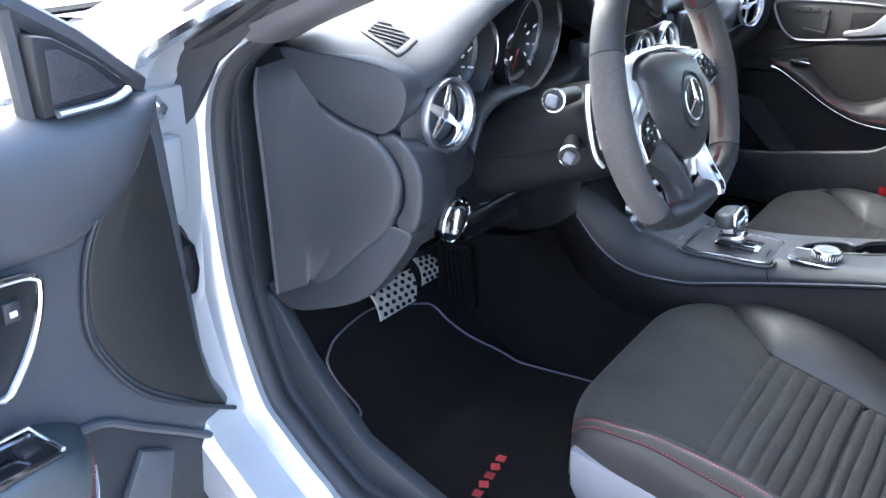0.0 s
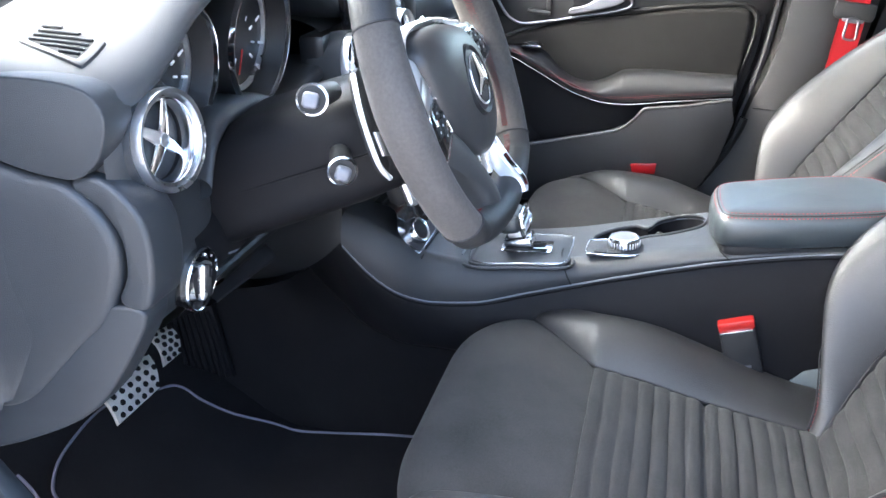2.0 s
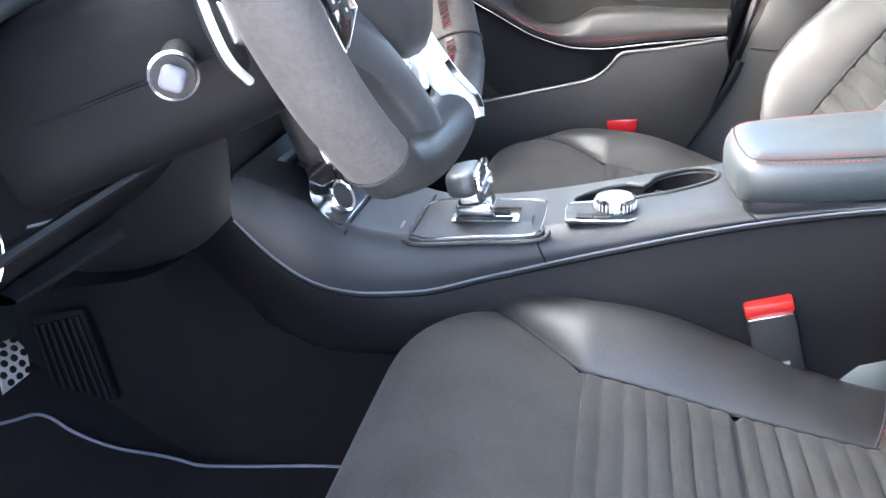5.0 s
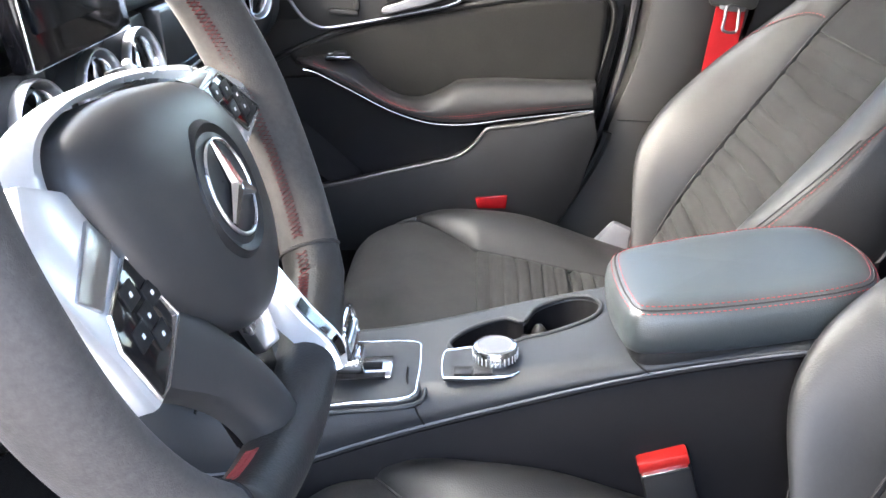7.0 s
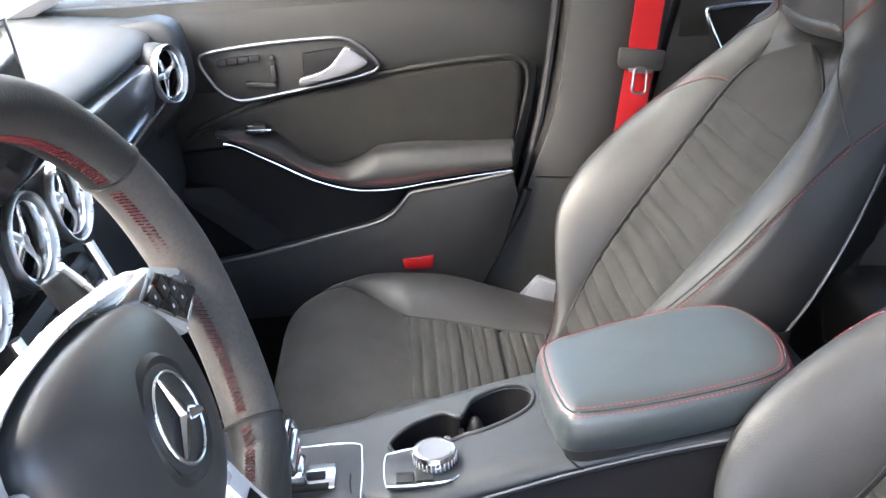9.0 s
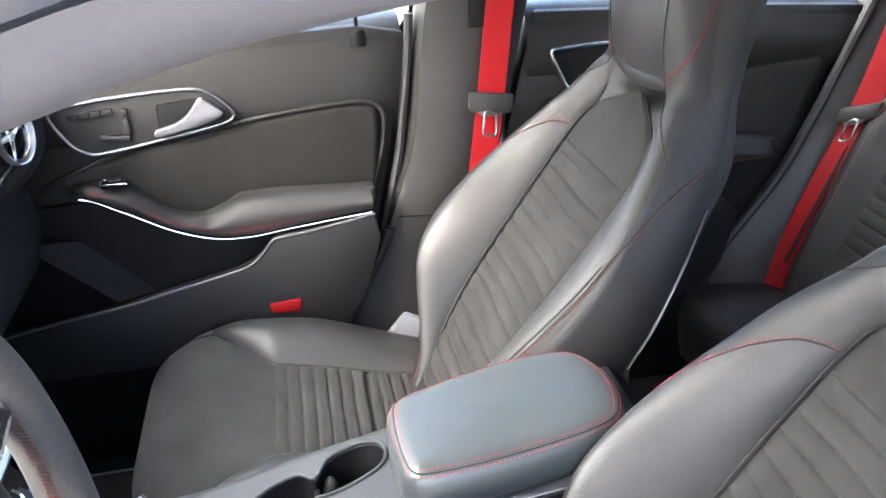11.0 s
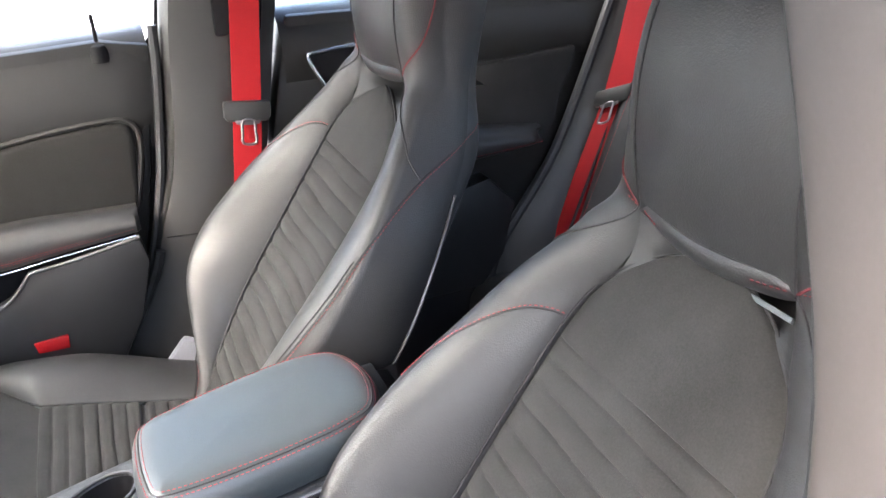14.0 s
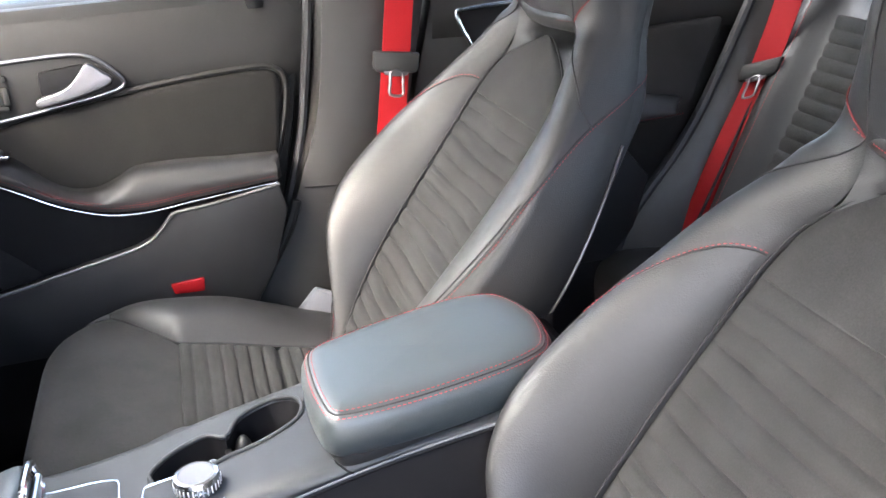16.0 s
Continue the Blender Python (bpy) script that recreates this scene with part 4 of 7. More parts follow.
part("pocket", slab([(-0.62, 0.58), (-0.88, 0.60), (-0.93, 0.61), (-0.98, 0.55), (-0.95, 0.45), (-0.90, 0.39), (-0.58, 0.39)], "x", 0.650, 0.70, 0.006), HARD, rdoor, "black door pocket")
tri = curve([(-0.624, 0.884), (-0.64, 0.889), (-0.70, 0.892), (-0.85, 0.890), (-0.86, 0.86), (-0.75, 0.82), (-0.665, 0.815), (-0.645, 0.835)], 3, True)
rp = part("handle_plate", slab([tuple(p) for p in tri], "x", 0.676, 0.70, 0.003), DARK, rdoor, "black handle plate")
part("plate_rim", tube(on_x(tri, 0.674), 0.0042, 8, True), CHROME, rp, "chrome rim of the handle plate")
part("lock_pin", revolve([(0.0, 0.04), (0.003, 0.04), (0.0035, 0.0), (0.012, -0.003), (0.016, -0.02)], (0.718, -1.125, 0.922), (0, 0, 1), 12), DARK, rdoor, "black lock pin")
part("edge_seal", tube(on_x(curve([(-1.225, 0.93), (-1.085, 0.635), (-0.96, 0.47), (-0.92, 0.38)], 6), 0.675), 0.010, 8), RUBBER, rdoor, "black rubber seal")
gl = part("window_glass", slab([(-0.62, 0.95), (-1.28, 0.90), (-1.30, 1.10), (-0.68, 1.22)], "x", 0.738, 0.742, 0), GLASS, rdoor, "clear rear side window")
gl.visible_shadow = False

# side trim between the rear doorway and the rear seat
rows = []
for z in np.linspace(0.34, 1.2, 20):
    f = lerp(z, (0.34, 0.464, 0.629, 0.913, 1.2), (-0.90, -0.955, -1.08, -1.215, -1.33))
    rows.append([(0.72, f, z), (0.672, f - 0.008, z), (0.655, f - 0.03, z), (0.640, f - 0.09, z), (0.62, f - 0.17, z), (0.62, f - 0.5, z)])
part("rear_side_trim", fix(grid(rows)), TRIM, shell, "grey plastic trim beside the rear seat")

rseat = thing("rear_bench", "black leather rear bench with pleated suede insert", "rear seat")
rows = []
for x in np.linspace(-0.64, 0.66, 40):
    sh = 0.018 * math.exp(-(((abs(x) - 0.60) / 0.07) ** 2))
    rows.append([(x, y, z + sh) for y, z in curve([(-0.88, 0.24), (-0.87, 0.33), (-0.885, 0.375), (-0.93, 0.392), (-1.02, 0.388), (-1.12, 0.375), (-1.24, 0.36)], 4)])
part("cushion", fix(grid(rows)), LEATHER, rseat, "black leather rear cushion")
part("cushion_insert", slab([(0.22, -0.94), (0.50, -0.94), (0.49, -1.18), (0.23, -1.18)], "z", 0.380, 0.397, 0.008), SUEDE, rseat, "grey suede insert")
rows = []
for x in np.linspace(-0.64, 0.62, 70):
    bol = 0.045 * math.exp(-(((x - 0.575) / 0.045) ** 2)) + 0.045 * math.exp(-(((x - 0.16) / 0.06) ** 2)) + 0.045 * math.exp(-(((x + 0.16) / 0.06) ** 2)) + 0.045 * math.exp(-(((x + 0.56) / 0.05) ** 2))
    rows.append([(x, y + 0.085 + bol * 0.8, z + bol * 0.45) for y, z in curve([(-1.16, 0.33), (-1.175, 0.42), (-1.225, 0.55), (-1.29, 0.70), (-1.36, 0.84), (-1.40, 0.905), (-1.44, 0.915), (-1.50, 0.88)], 5)])
part("backrest", fix(grid(rows)), LEATHER, rseat, "black leather rear backrest")
rows = []
for q in np.linspace(0, 1, 190):
    y, z = -1.090 - 0.185 * q, 0.43 + 0.40 * q
    f = 0.007 * flute(q, 1.0, 0.056)
    rows.append([(0.27 + 0.255 * k, y + 0.012 + 0.9 * f * (1 - abs(2 * k - 1) ** 6), z + 0.006 + 0.43 * f) for k in np.linspace(0, 1, 9)])
part("back_insert", fix(grid(rows)), SUEDE, rseat, "pleated dark suede insert")
part("stitching", stitches([(0.548, -1.050 - 0.19 * q, 0.49 + 0.40 * q) for q in np.linspace(0, 1, 30)]), THREAD, rseat, "red stitching")
part("piping", tube([(0.600, -1.055 - 0.20 * q, 0.46 + 0.43 * q) for q in np.linspace(0, 1, 20)], 0.003, 6), DARKTHREAD, rseat)
part("anchor_cover", box(0.07, 0.07, 0.03, (0.49, -1.125, 0.40), 0.01), DARK, rseat, "black buckle recess")
part("anchor_ring", tube([(0.515, -1.13, 0.40), (0.515, -1.12, 0.43), (0.505, -1.12, 0.435), (0.50, -1.13, 0.40)], 0.003, 6), CHROME, rseat)

# ---- seat belts ----


def belt(name, label, line, width, across, tongue_at, down):
    b = thing(name, label, "seat belt", group="red seat belts")
    p = curve(line, 8)
    ac = Vector(across).normalized()
    rows = []
    for i, q in enumerate(p):
        t = Vector(p[min(i + 1, len(p) - 1)] - p[max(i - 1, 0)]).normalized()
        n = t.cross(ac).normalized() * 0.0011
        a = (ac - t * ac.dot(t)).normalized() * width / 2
        q = Vector(q)
        rows.append([q - a + n, q - a * 0.95 + n, q + a * 0.95 + n, q + a + n, q + a - n, q - a - n])
    part("webbing", fix(grid([r + [r[0]] for r in rows])), RED, b, "bright red belt webbing")
    for s in (-0.36, 0.36):
        part("webbing_rib", tube([Vector(q) + ac * width * s for q in p], 0.0014, 5), RED, b)
    q = Vector(tongue_at)
    d = Vector(down).normalized()
    nrm = d.cross(ac).normalized()
    if nrm.x > 0:
        nrm = -nrm
    rot = Matrix((ac, nrm, d)).transposed().to_4x4()
    m = Matrix.Translation(q + nrm * 0.003) @ rot
    w = width * 0.82
    tg = part("tongue", moved(slab([(-w, -0.019), (w, -0.019), (w * 1.0, 0.007), (w * 0.85, 0.014), (-w * 0.85, 0.014), (-w, 0.007)], "y", -0.004, 0.009, 0.004), m), TRIM, b, "black belt tongue")
    pt = part("tongue_plate", moved(slab([(-0.021, 0.011), (0.021, 0.011), (0.019, 0.017), (0.010, 0.019), (-0.010, 0.019), (-0.019, 0.017)], "y", 0.005, 0.009, 0.001), m), DIMALU, tg, "satin steel tongue plate")
    loop = curve([(-0.0085, 0.010, 0.012), (0.0085, 0.010, 0.012), (0.0105, 0.012, 0.030), (0.0100, 0.0135, 0.048), (-0.0100, 0.0135, 0.048), (-0.0105, 0.012, 0.030)], 3, True)
    part("loop", moved(tube(loop, 0.0026, 6, True), m), DIMALU, pt, "satin steel loop")
    return b


belt("passenger_seat_belt", "bright red seat belt hanging on the pillar", [(0.628, -0.565, 1.22), (0.618, -0.548, 1.12), (0.611, -0.527, 1.02), (0.606, -0.500, 0.84), (0.605, -0.478, 0.70), (0.60, -0.455, 0.56), (0.60, -0.44, 0.44)], 0.046, (0, -1, -0.14), (0.604, -0.497, 0.828), (0, 0.12, -1))
belt("rear_seat_belt", "bright red rear seat belt with black tongue", [(0.535, -1.25, 1.04), (0.56, -1.213, 0.935), (0.585, -1.19, 0.81), (0.602, -1.166, 0.715), (0.614, -1.11, 0.58), (0.62, -1.061, 0.453), (0.62, -1.04, 0.39)], 0.047, (-0.78, -0.50, 0.30), (0.598, -1.170, 0.735), (0.08, 0.25, -0.9))
bk = thing("seat_belt_buckle", "black belt buckle with red release button", "belt buckle")
rotb = Matrix.Rotation(radians(-14), 3, "X")
part("body", box(0.030, 0.050, 0.100, (-0.118, -0.292, 0.445), 0.006, turn=rotb), HARD, bk, "black buckle body")
part("release_button", box(0.027, 0.050, 0.014, (-0.118, -0.2785, 0.499), 0.003, turn=rotb), REDPLASTIC, bk, "red release button")
part("slot", box(0.031, 0.046, 0.003, (-0.118, -0.2795, 0.491), 0.001, turn=rotb), CHROME, bk)
part("stem", box(0.012, 0.028, 0.10, (-0.118, -0.305, 0.38), 0.004, turn=rotb), DARK, bk)
part("print_bar", box(0.002, 0.024, 0.004, (-0.1335, -0.292, 0.438), 0.0005, turn=rotb), SEATPLASTIC, bk)
# light grey trim seen below the backrest hinges
for x in (-0.105, 0.60):
    single("hinge_cover", slab([(-0.345, 0.40), (-0.375, 0.432), (-0.44, 0.452), (-0.45, 0.40), (-0.38, 0.365)], "x", x - 0.012, x + 0.012, 0.006), LIGHTPLASTIC, "pale grey hinge cover beside the seat", "hinge cover", group="hinge covers")

# ---- dashboard ----
dash = thing("dashboard", "soft black dashboard with round chrome air vents", "dashboard")


def hood(x):
    """Height of the upper edge over the instruments."""
    return lerp(x, (-0.70, -0.66, -0.607, -0.555, -0.47, -0.40, -0.33, -0.26, -0.19, -0.1, 0.1, 0.7), (0.930, 0.938, 0.957, 0.987, 1.018, 1.032, 1.033, 1.012, 0.962, 0.940, 0.936, 0.930))


def pad_section(x):
    h = hood(x)
    endy = 0.02 * max(0, (abs(x) - 0.62) / 0.08) ** 2
    sec = curve([(0.95, 0.925), (0.80, 0.938), (0.62, 0.952 + 0.12 * (h - 0.938)), (0.48, 0.955 + 0.42 * (h - 0.938)), (0.37, 0.950 + 0.78 * (h - 0.938)), (0.30, 0.944 + 0.97 * (h - 0.938)), (0.268, h - 0.006), (0.262, h - 0.020), (0.275, h - 0.030), (0.33, h - 0.034)], 5)
    return [(y + endy * (y < 0.5), z) for y, z in sec]


# upper pad
rows = []
for x in np.linspace(-0.70, 0.70, 90):
    rows.append([(x, y, z) for y, z in pad_section(x)])
part("upper_pad", fix(grid(rows)), PAD, dash, "soft black upper pad")
# left outer module with the light switch
sec = curve([(0.34, 0.925), (0.285, 0.918), (0.268, 0.89), (0.268, 0.84), (0.274, 0.79), (0.284, 0.74), (0.296, 0.700), (0.312, 0.676), (0.35, 0.664), (0.44, 0.66)], 5)
rows = []
for s in np.linspace(0, 1, 30):
    line = []
    for y, z in sec:
        xr = lerp(z, (0.66, 0.70, 0.74, 0.783, 0.821, 0.858, 0.925), (-0.44, -0.445, -0.466, -0.480, -0.516, -0.537, -0.545))
        line.append((-0.69 + s * (xr + 0.69), y + 0.004 + 0.2 * max(0, 0.25 - s) ** 2 + 0.05 * s**10, z))
    rows.append(line)
part("outer_module", fix(grid(rows)), SOFT, dash, "black outer dash module")
part("module_edge", tube(curve([(-0.492, 0.287, 0.712), (-0.45, 0.290, 0.703), (-0.395, 0.296, 0.702)], 6), 0.0018, 6), SEATPLASTIC, dash, "pale edge of the lower module")
# passenger side face
rows = []
for x in np.linspace(-0.20, 0.69, 40):
    sec = curve([(0.33, 0.925), (0.285, 0.912), (0.262, 0.885), (0.255, 0.84), (0.262, 0.80), (0.285, 0.775), (0.275, 0.74), (0.27, 0.66), (0.30, 0.59), (0.38, 0.54), (0.5, 0.52)], 5)
    rows.append([(x, y, z) for y, z in sec])
part("passenger_face", fix(grid(rows)), SOFT, dash, "black passenger side of the dash")
part("trim_panel", slab([(0.16, 0.83), (0.47, 0.825), (0.505, 0.850), (0.50, 0.90), (0.16, 0.905)], "y", 0.246, 0.275, 0.006), CARBON, dash, "glossy patterned trim panel")
blade = [tuple(p) for p in curve([(0.262, 0.945), (0.232, 0.930), (0.221, 0.88), (0.222, 0.828), (0.243, 0.790), (0.277, 0.758), (0.318, 0.693), (0.361, 0.626), (0.40, 0.56)], 4)] + [(0.52, 0.54), (0.55, 0.93)]
part("trim_blade", slab(blade, "x", 0.600, 0.675, 0.018, 4), SOFT, dash, "curved end of the dash")
part("trim_strip", tube(curve([(0.69, 0.245, 0.838), (0.56, 0.242, 0.836), (0.2, 0.244, 0.822)], 6), 0.003, 6), CHROME, dash, "thin chrome strip")

part("dash_core", box(1.36, 0.05, 0.22, (0, 0.405, 0.815), 0.004), DARK, dash, "dark core behind the fascia")

# driver's end of the dash: fuse cover, upper pad cheek and filler strips
cover = curve([(0.462, 0.930), (0.445, 0.918), (0.407, 0.881), (0.359, 0.862), (0.322, 0.855), (0.296, 0.835), (0.280, 0.805), (0.281, 0.770), (0.300, 0.728), (0.335, 0.695), (0.390, 0.640), (0.425, 0.622), (0.445, 0.630), (0.450, 0.70), (0.455, 0.80), (0.460, 0.90)], 3, True)


def domed(outline, rings):
    """A closed outline in (y, z), built up in rings (scale about its middle, x)."""
    mid = np.mean(outline, axis=0)
    return fix(grid([[(x, mid[0] + (y - mid[0]) * k, mid[1] + (z - mid[1]) * k) for y, z in outline] for k, x in rings], wrap=True))


part("fuse_cover", domed(cover, ((1.0, -0.665), (1.0, -0.690), (0.985, -0.6955), (0.955, -0.6985), (0.90, -0.7000), (0.75, -0.7015), (0.5, -0.7030), (0.2, -0.7036), (0.01, -0.7037))), SOFT, dash, "black fuse box cover")
rows = []
for q in np.linspace(0, 1, 24):
    zr, zl = 0.628 + 0.310 * q, 0.604 + 0.314 * q
    yr, yl = lerp(q, (0, 0.33, 0.66, 1), (0.424, 0.430, 0.437, 0.447)), lerp(q, (0, 0.33, 0.66, 1), (0.470, 0.478, 0.487, 0.498))
    fall = 0.012 * max(0, (q - 0.82) / 0.18) ** 2
    reach = lerp(q, (0, 0.06, 0.28, 0.55, 0.78, 1), (0.12, 0.30, 1, 1, 0.55, 0.15))
    prof = curve([(-1.4, -0.7010), (-1.15, -0.7026), (-0.8, -0.7040), (-0.45, -0.7056), (-0.1, -0.7080), (0.2, -0.7110), (0.5, -0.7148), (0.75, -0.7178), (0.92, -0.7194), (1.02, -0.718), (1.1, -0.66)], 4)
    rows.append([(x + fall, yr + (yl - yr) * (k if k > 0 else k * reach), zr + (zl - zr) * max(k, -0.3) - 0.4 * fall) for k, x in prof])
part("cover_flange", fix(grid(rows)), SOFT, dash, "black outer flange of the fuse cover")
cheek = curve([(0.462, 0.944), (0.40, 0.945), (0.33, 0.944), (0.283, 0.935), (0.268, 0.912), (0.278, 0.880), (0.30, 0.861), (0.322, 0.860), (0.360, 0.868), (0.409, 0.888), (0.448, 0.925)], 3, True)
part("end_cheek", slab([tuple(p) for p in cheek], "x", -0.7025, -0.66, 0.006, 3), SOFT, dash, "black padded end cheek")
strip1 = [tuple(p) for p in curve([(0.318, 0.852), (0.292, 0.832), (0.276, 0.803), (0.277, 0.770), (0.288, 0.745), (0.262, 0.738), (0.250, 0.768), (0.250, 0.815), (0.268, 0.846), (0.295, 0.862)], 3, True)]
part("filler_strip", slab(strip1, "x", -0.696, -0.64, 0.006, 3), SOFT, dash, "black filler strip")
strip2 = [tuple(p) for p in curve([(0.288, 0.742), (0.262, 0.735), (0.285, 0.69), (0.33, 0.632), (0.395, 0.595), (0.47, 0.572), (0.510, 0.602), (0.445, 0.626), (0.395, 0.658), (0.350, 0.708), (0.316, 0.735)], 3, True)]
part("lower_strip", slab(strip2, "x", -0.6965, -0.655, 0.006, 3), SOFT, dash, "black lower filler strip")
part("end_gap", slab([(0.285, 0.76), (0.33, 0.70), (0.40, 0.645), (0.51, 0.60), (0.53, 0.94), (0.29, 0.93)], "x", -0.683, -0.655, 0.003), SOFT, dash, "dark backing behind the covers")
part("kick_panel", slab([(0.53, 0.59), (0.50, 0.585), (0.44, 0.50), (0.34, 0.40), (0.20, 0.345), (0.20, 0.30), (0.60, 0.22), (0.80, 0.25), (0.80, 0.62)], "x", -0.70, -0.672, 0.006), SOFT, dash, "black kick panel")
part("jamb_filler", slab([(0.530, 0.93), (0.552, 0.87), (0.553, 0.73), (0.535, 0.59), (0.512, 0.592), (0.525, 0.745), (0.530, 0.86)], "x", -0.715, -0.67, 0.004), SOFT, dash, "black jamb filler")

# defroster slot, laid into the pad
def pad_z(x, y):
    """Height of the upper pad over a point of the plan."""
    sec = pad_section(x)[:31][::-1]
    return float(np.interp(y, [p[0] for p in sec], [p[1] for p in sec]))


def on_pad(u, v, lift):
    """u along the slot, v across it, in metres from its middle."""
    x, y = -0.622 + 0.39 * u + v, 0.353 + 0.92 * u + 0.02 * v
    return (x, y, pad_z(x, y) + lift)


surround = curve([(-0.047, -0.014), (-0.041, -0.021), (0.0, -0.0215), (0.041, -0.021), (0.047, -0.014), (0.047, 0.014), (0.041, 0.021), (0.0, 0.0215), (-0.041, 0.021), (-0.047, 0.014)], 3, True)
df = part("defroster_vent", fix(grid([[on_pad(u * k, v * k, h) for u, v in surround] for k, h in ((1.06, -0.002), (1.0, 0.0022), (0.92, 0.0030), (0.80, 0.0026), (0.74, 0.0012), (0.4, 0.0012), (0.01, 0.0012))], wrap=True)), SOFT, dash, "black defroster vent")
part("vent_well", fix(grid([[on_pad(u * k * 0.78, v * k * 0.76, 0.0022) for u, v in surround] for k in (1.0, 0.5, 0.01)], wrap=True)), DARK, df)
for v0 in (-0.0185, -0.0110, -0.0037, 0.0037, 0.0110, 0.0185):
    us = [u for u in np.linspace(-0.034, 0.034, 40) if abs(v0 - 0.30 * u) < 0.0155]
    part("slat", tube([on_pad(u, v0 - 0.30 * u, 0.0026) for u in np.linspace(us[0], us[-1], 6)], 0.0016, 6), SOFT, df)


def vent(c, axis, r, parent, spin=0.0, band=0.965, blade=1.0):
    """A round outlet: chrome ring, dark throat, three-bladed cross and a thumb grip."""
    ax = Vector(axis).normalized()
    v = part("air_vent", revolve([(r * 1.16, -0.045), (r * 1.14, -0.012), (r * 1.06, 0.0), (r * 1.0, -0.002), (r * 0.98, -0.02)], c, ax), SOFT, parent, "round air vent")
    part("ring", revolve([(r * 1.03, -0.006), (r * 1.05, 0.005), (r * 1.02, 0.010), (r * (band + 0.02), 0.009), (r * band, 0.005), (r * (band - 0.01), -0.006)], c, ax, 48), ALU, v, "satin chrome vent ring")
    part("inner_ring", revolve([(r * 0.88, -0.006), (r * 0.87, 0.003), (r * 0.84, 0.005), (r * 0.81, 0.002), (r * 0.80, -0.010)], c, ax, 44), CHROME, v, "thin chrome inner ring")
    part("throat", revolve([(r * 0.93, -0.006), (r * 0.89, -0.009), (r * 0.81, -0.008), (r * 0.76, -0.03), (r * 0.5, -0.038), (0.0, -0.038)], c, ax), DARK, v)
    m = Matrix.Translation(c) @ Vector((0, 0, 1)).rotation_difference(ax).to_matrix().to_4x4() @ Matrix.Rotation(spin, 4, "Z")
    for k in range(4):
        a = k * math.pi / 2 + 0.5
        e = (math.cos(a) * r * 0.8, math.sin(a) * r * 0.8)
        part("blade", moved(tube([(0, 0, -0.004), (e[0] * 0.5, e[1] * 0.5, -0.006), (e[0], e[1], -0.010)], [0.0058 * blade, 0.0043 * blade, 0.0027 * blade], 10, flat=0.6), m), CHROME if k % 2 == 0 else ALU, v, "silver vent blade")
    part("hub", moved(revolve([(0, 0.001), (0.006, 0.0), (0.008, -0.004), (0.008, -0.012)], (0, 0, 0), (0, 0, 1), 16), m), ALU, v)
    for k in range(3):
        a = -1.1 + 0.22 * k
        part("grip_rib", moved(box(0.003, 0.004, 0.010, (math.cos(a) * r * 1.02, math.sin(a) * r * 1.02, 0.006), 0.001), m), CHROME, v)
    return v


vent((-0.625, 0.262, 0.875), (-0.12, -1, 0.06), 0.045, dash, 0.4, 0.91, 1.25)
vent((0.548, 0.236, 0.873), (-0.30, -1, 0.08), 0.042, dash, 0.9)
for x in (-0.178, -0.052, 0.060):
    vent((x, 0.240, 0.855), (-0.02, -1, 0.10), 0.044, dash, 0.3 + x)
part("centre_panel", slab([(-0.215, 0.80), (0.15, 0.80), (0.16, 0.905), (-0.225, 0.905)], "y", 0.262, 0.30, 0.01), CARBON, dash, "glossy patterned centre trim")

# instruments
part("binnacle_back", slab([(-0.68, 0.82), (-0.15, 0.82), (-0.15, 0.935), (-0.25, 0.975), (-0.34, 0.995), (-0.46, 1.0), (-0.56, 0.975), (-0.68, 0.93)], "y", 0.348, 0.36, 0.003), DARK, dash, "black instrument panel")
for cx, cy, cz, r in ((-0.385, 0.272, 0.926, 0.074), (-0.538, 0.285, 0.916, 0.066)):
    at, ax = (cx, cy, cz), (0, -1, -0.12)
    g = part("gauge", revolve([(r * 0.80, -0.062), (r * 0.95, -0.03), (r * 1.03, -0.003), (r * 1.0, 0.0), (r * 0.97, -0.004), (r * 0.86, -0.026), (0, -0.026)], at, ax, 44), HARD, dash, "deep black gauge tube")
    part("gauge_ring", revolve([(r * 1.035, -0.003), (r * 1.03, 0.003), (r * 0.995, 0.003), (r * 0.985, -0.003)], at, ax, 44), CHROME, g, "thin chrome gauge ring")
    part("dial", revolve([(r * 0.84, -0.027), (r * 0.82, -0.021), (r * 0.77, -0.021), (r * 0.76, -0.027)], at, ax, 36), ALU, g, "silver dial ring")
    for k in range(9):
        q = -2.3 + k * 0.58
        part("dial_mark", box(0.003, 0.002, 0.011, (cx + r * 0.66 * math.sin(q), cy + 0.0245, cz - 0.003 + r * 0.66 * math.cos(q)), 0.0005, turn=Matrix.Rotation(q, 3, "Y")), WHITE, g, "white dial mark")
        part("dial_mark", box(0.0025, 0.002, 0.007, (cx + r * 0.38 * math.sin(q), cy + 0.0245, cz - 0.003 + r * 0.38 * math.cos(q)), 0.0005, turn=Matrix.Rotation(q, 3, "Y")), WHITE, g, "white dial mark")
    part("needle", box(0.002, 0.002, r * 0.4, (cx - 0.012, cy + 0.022, cz - 0.024), 0.0005, turn=Matrix.Rotation(0.5, 3, "Y")), REDPLASTIC, g, "red needle")
rows = []
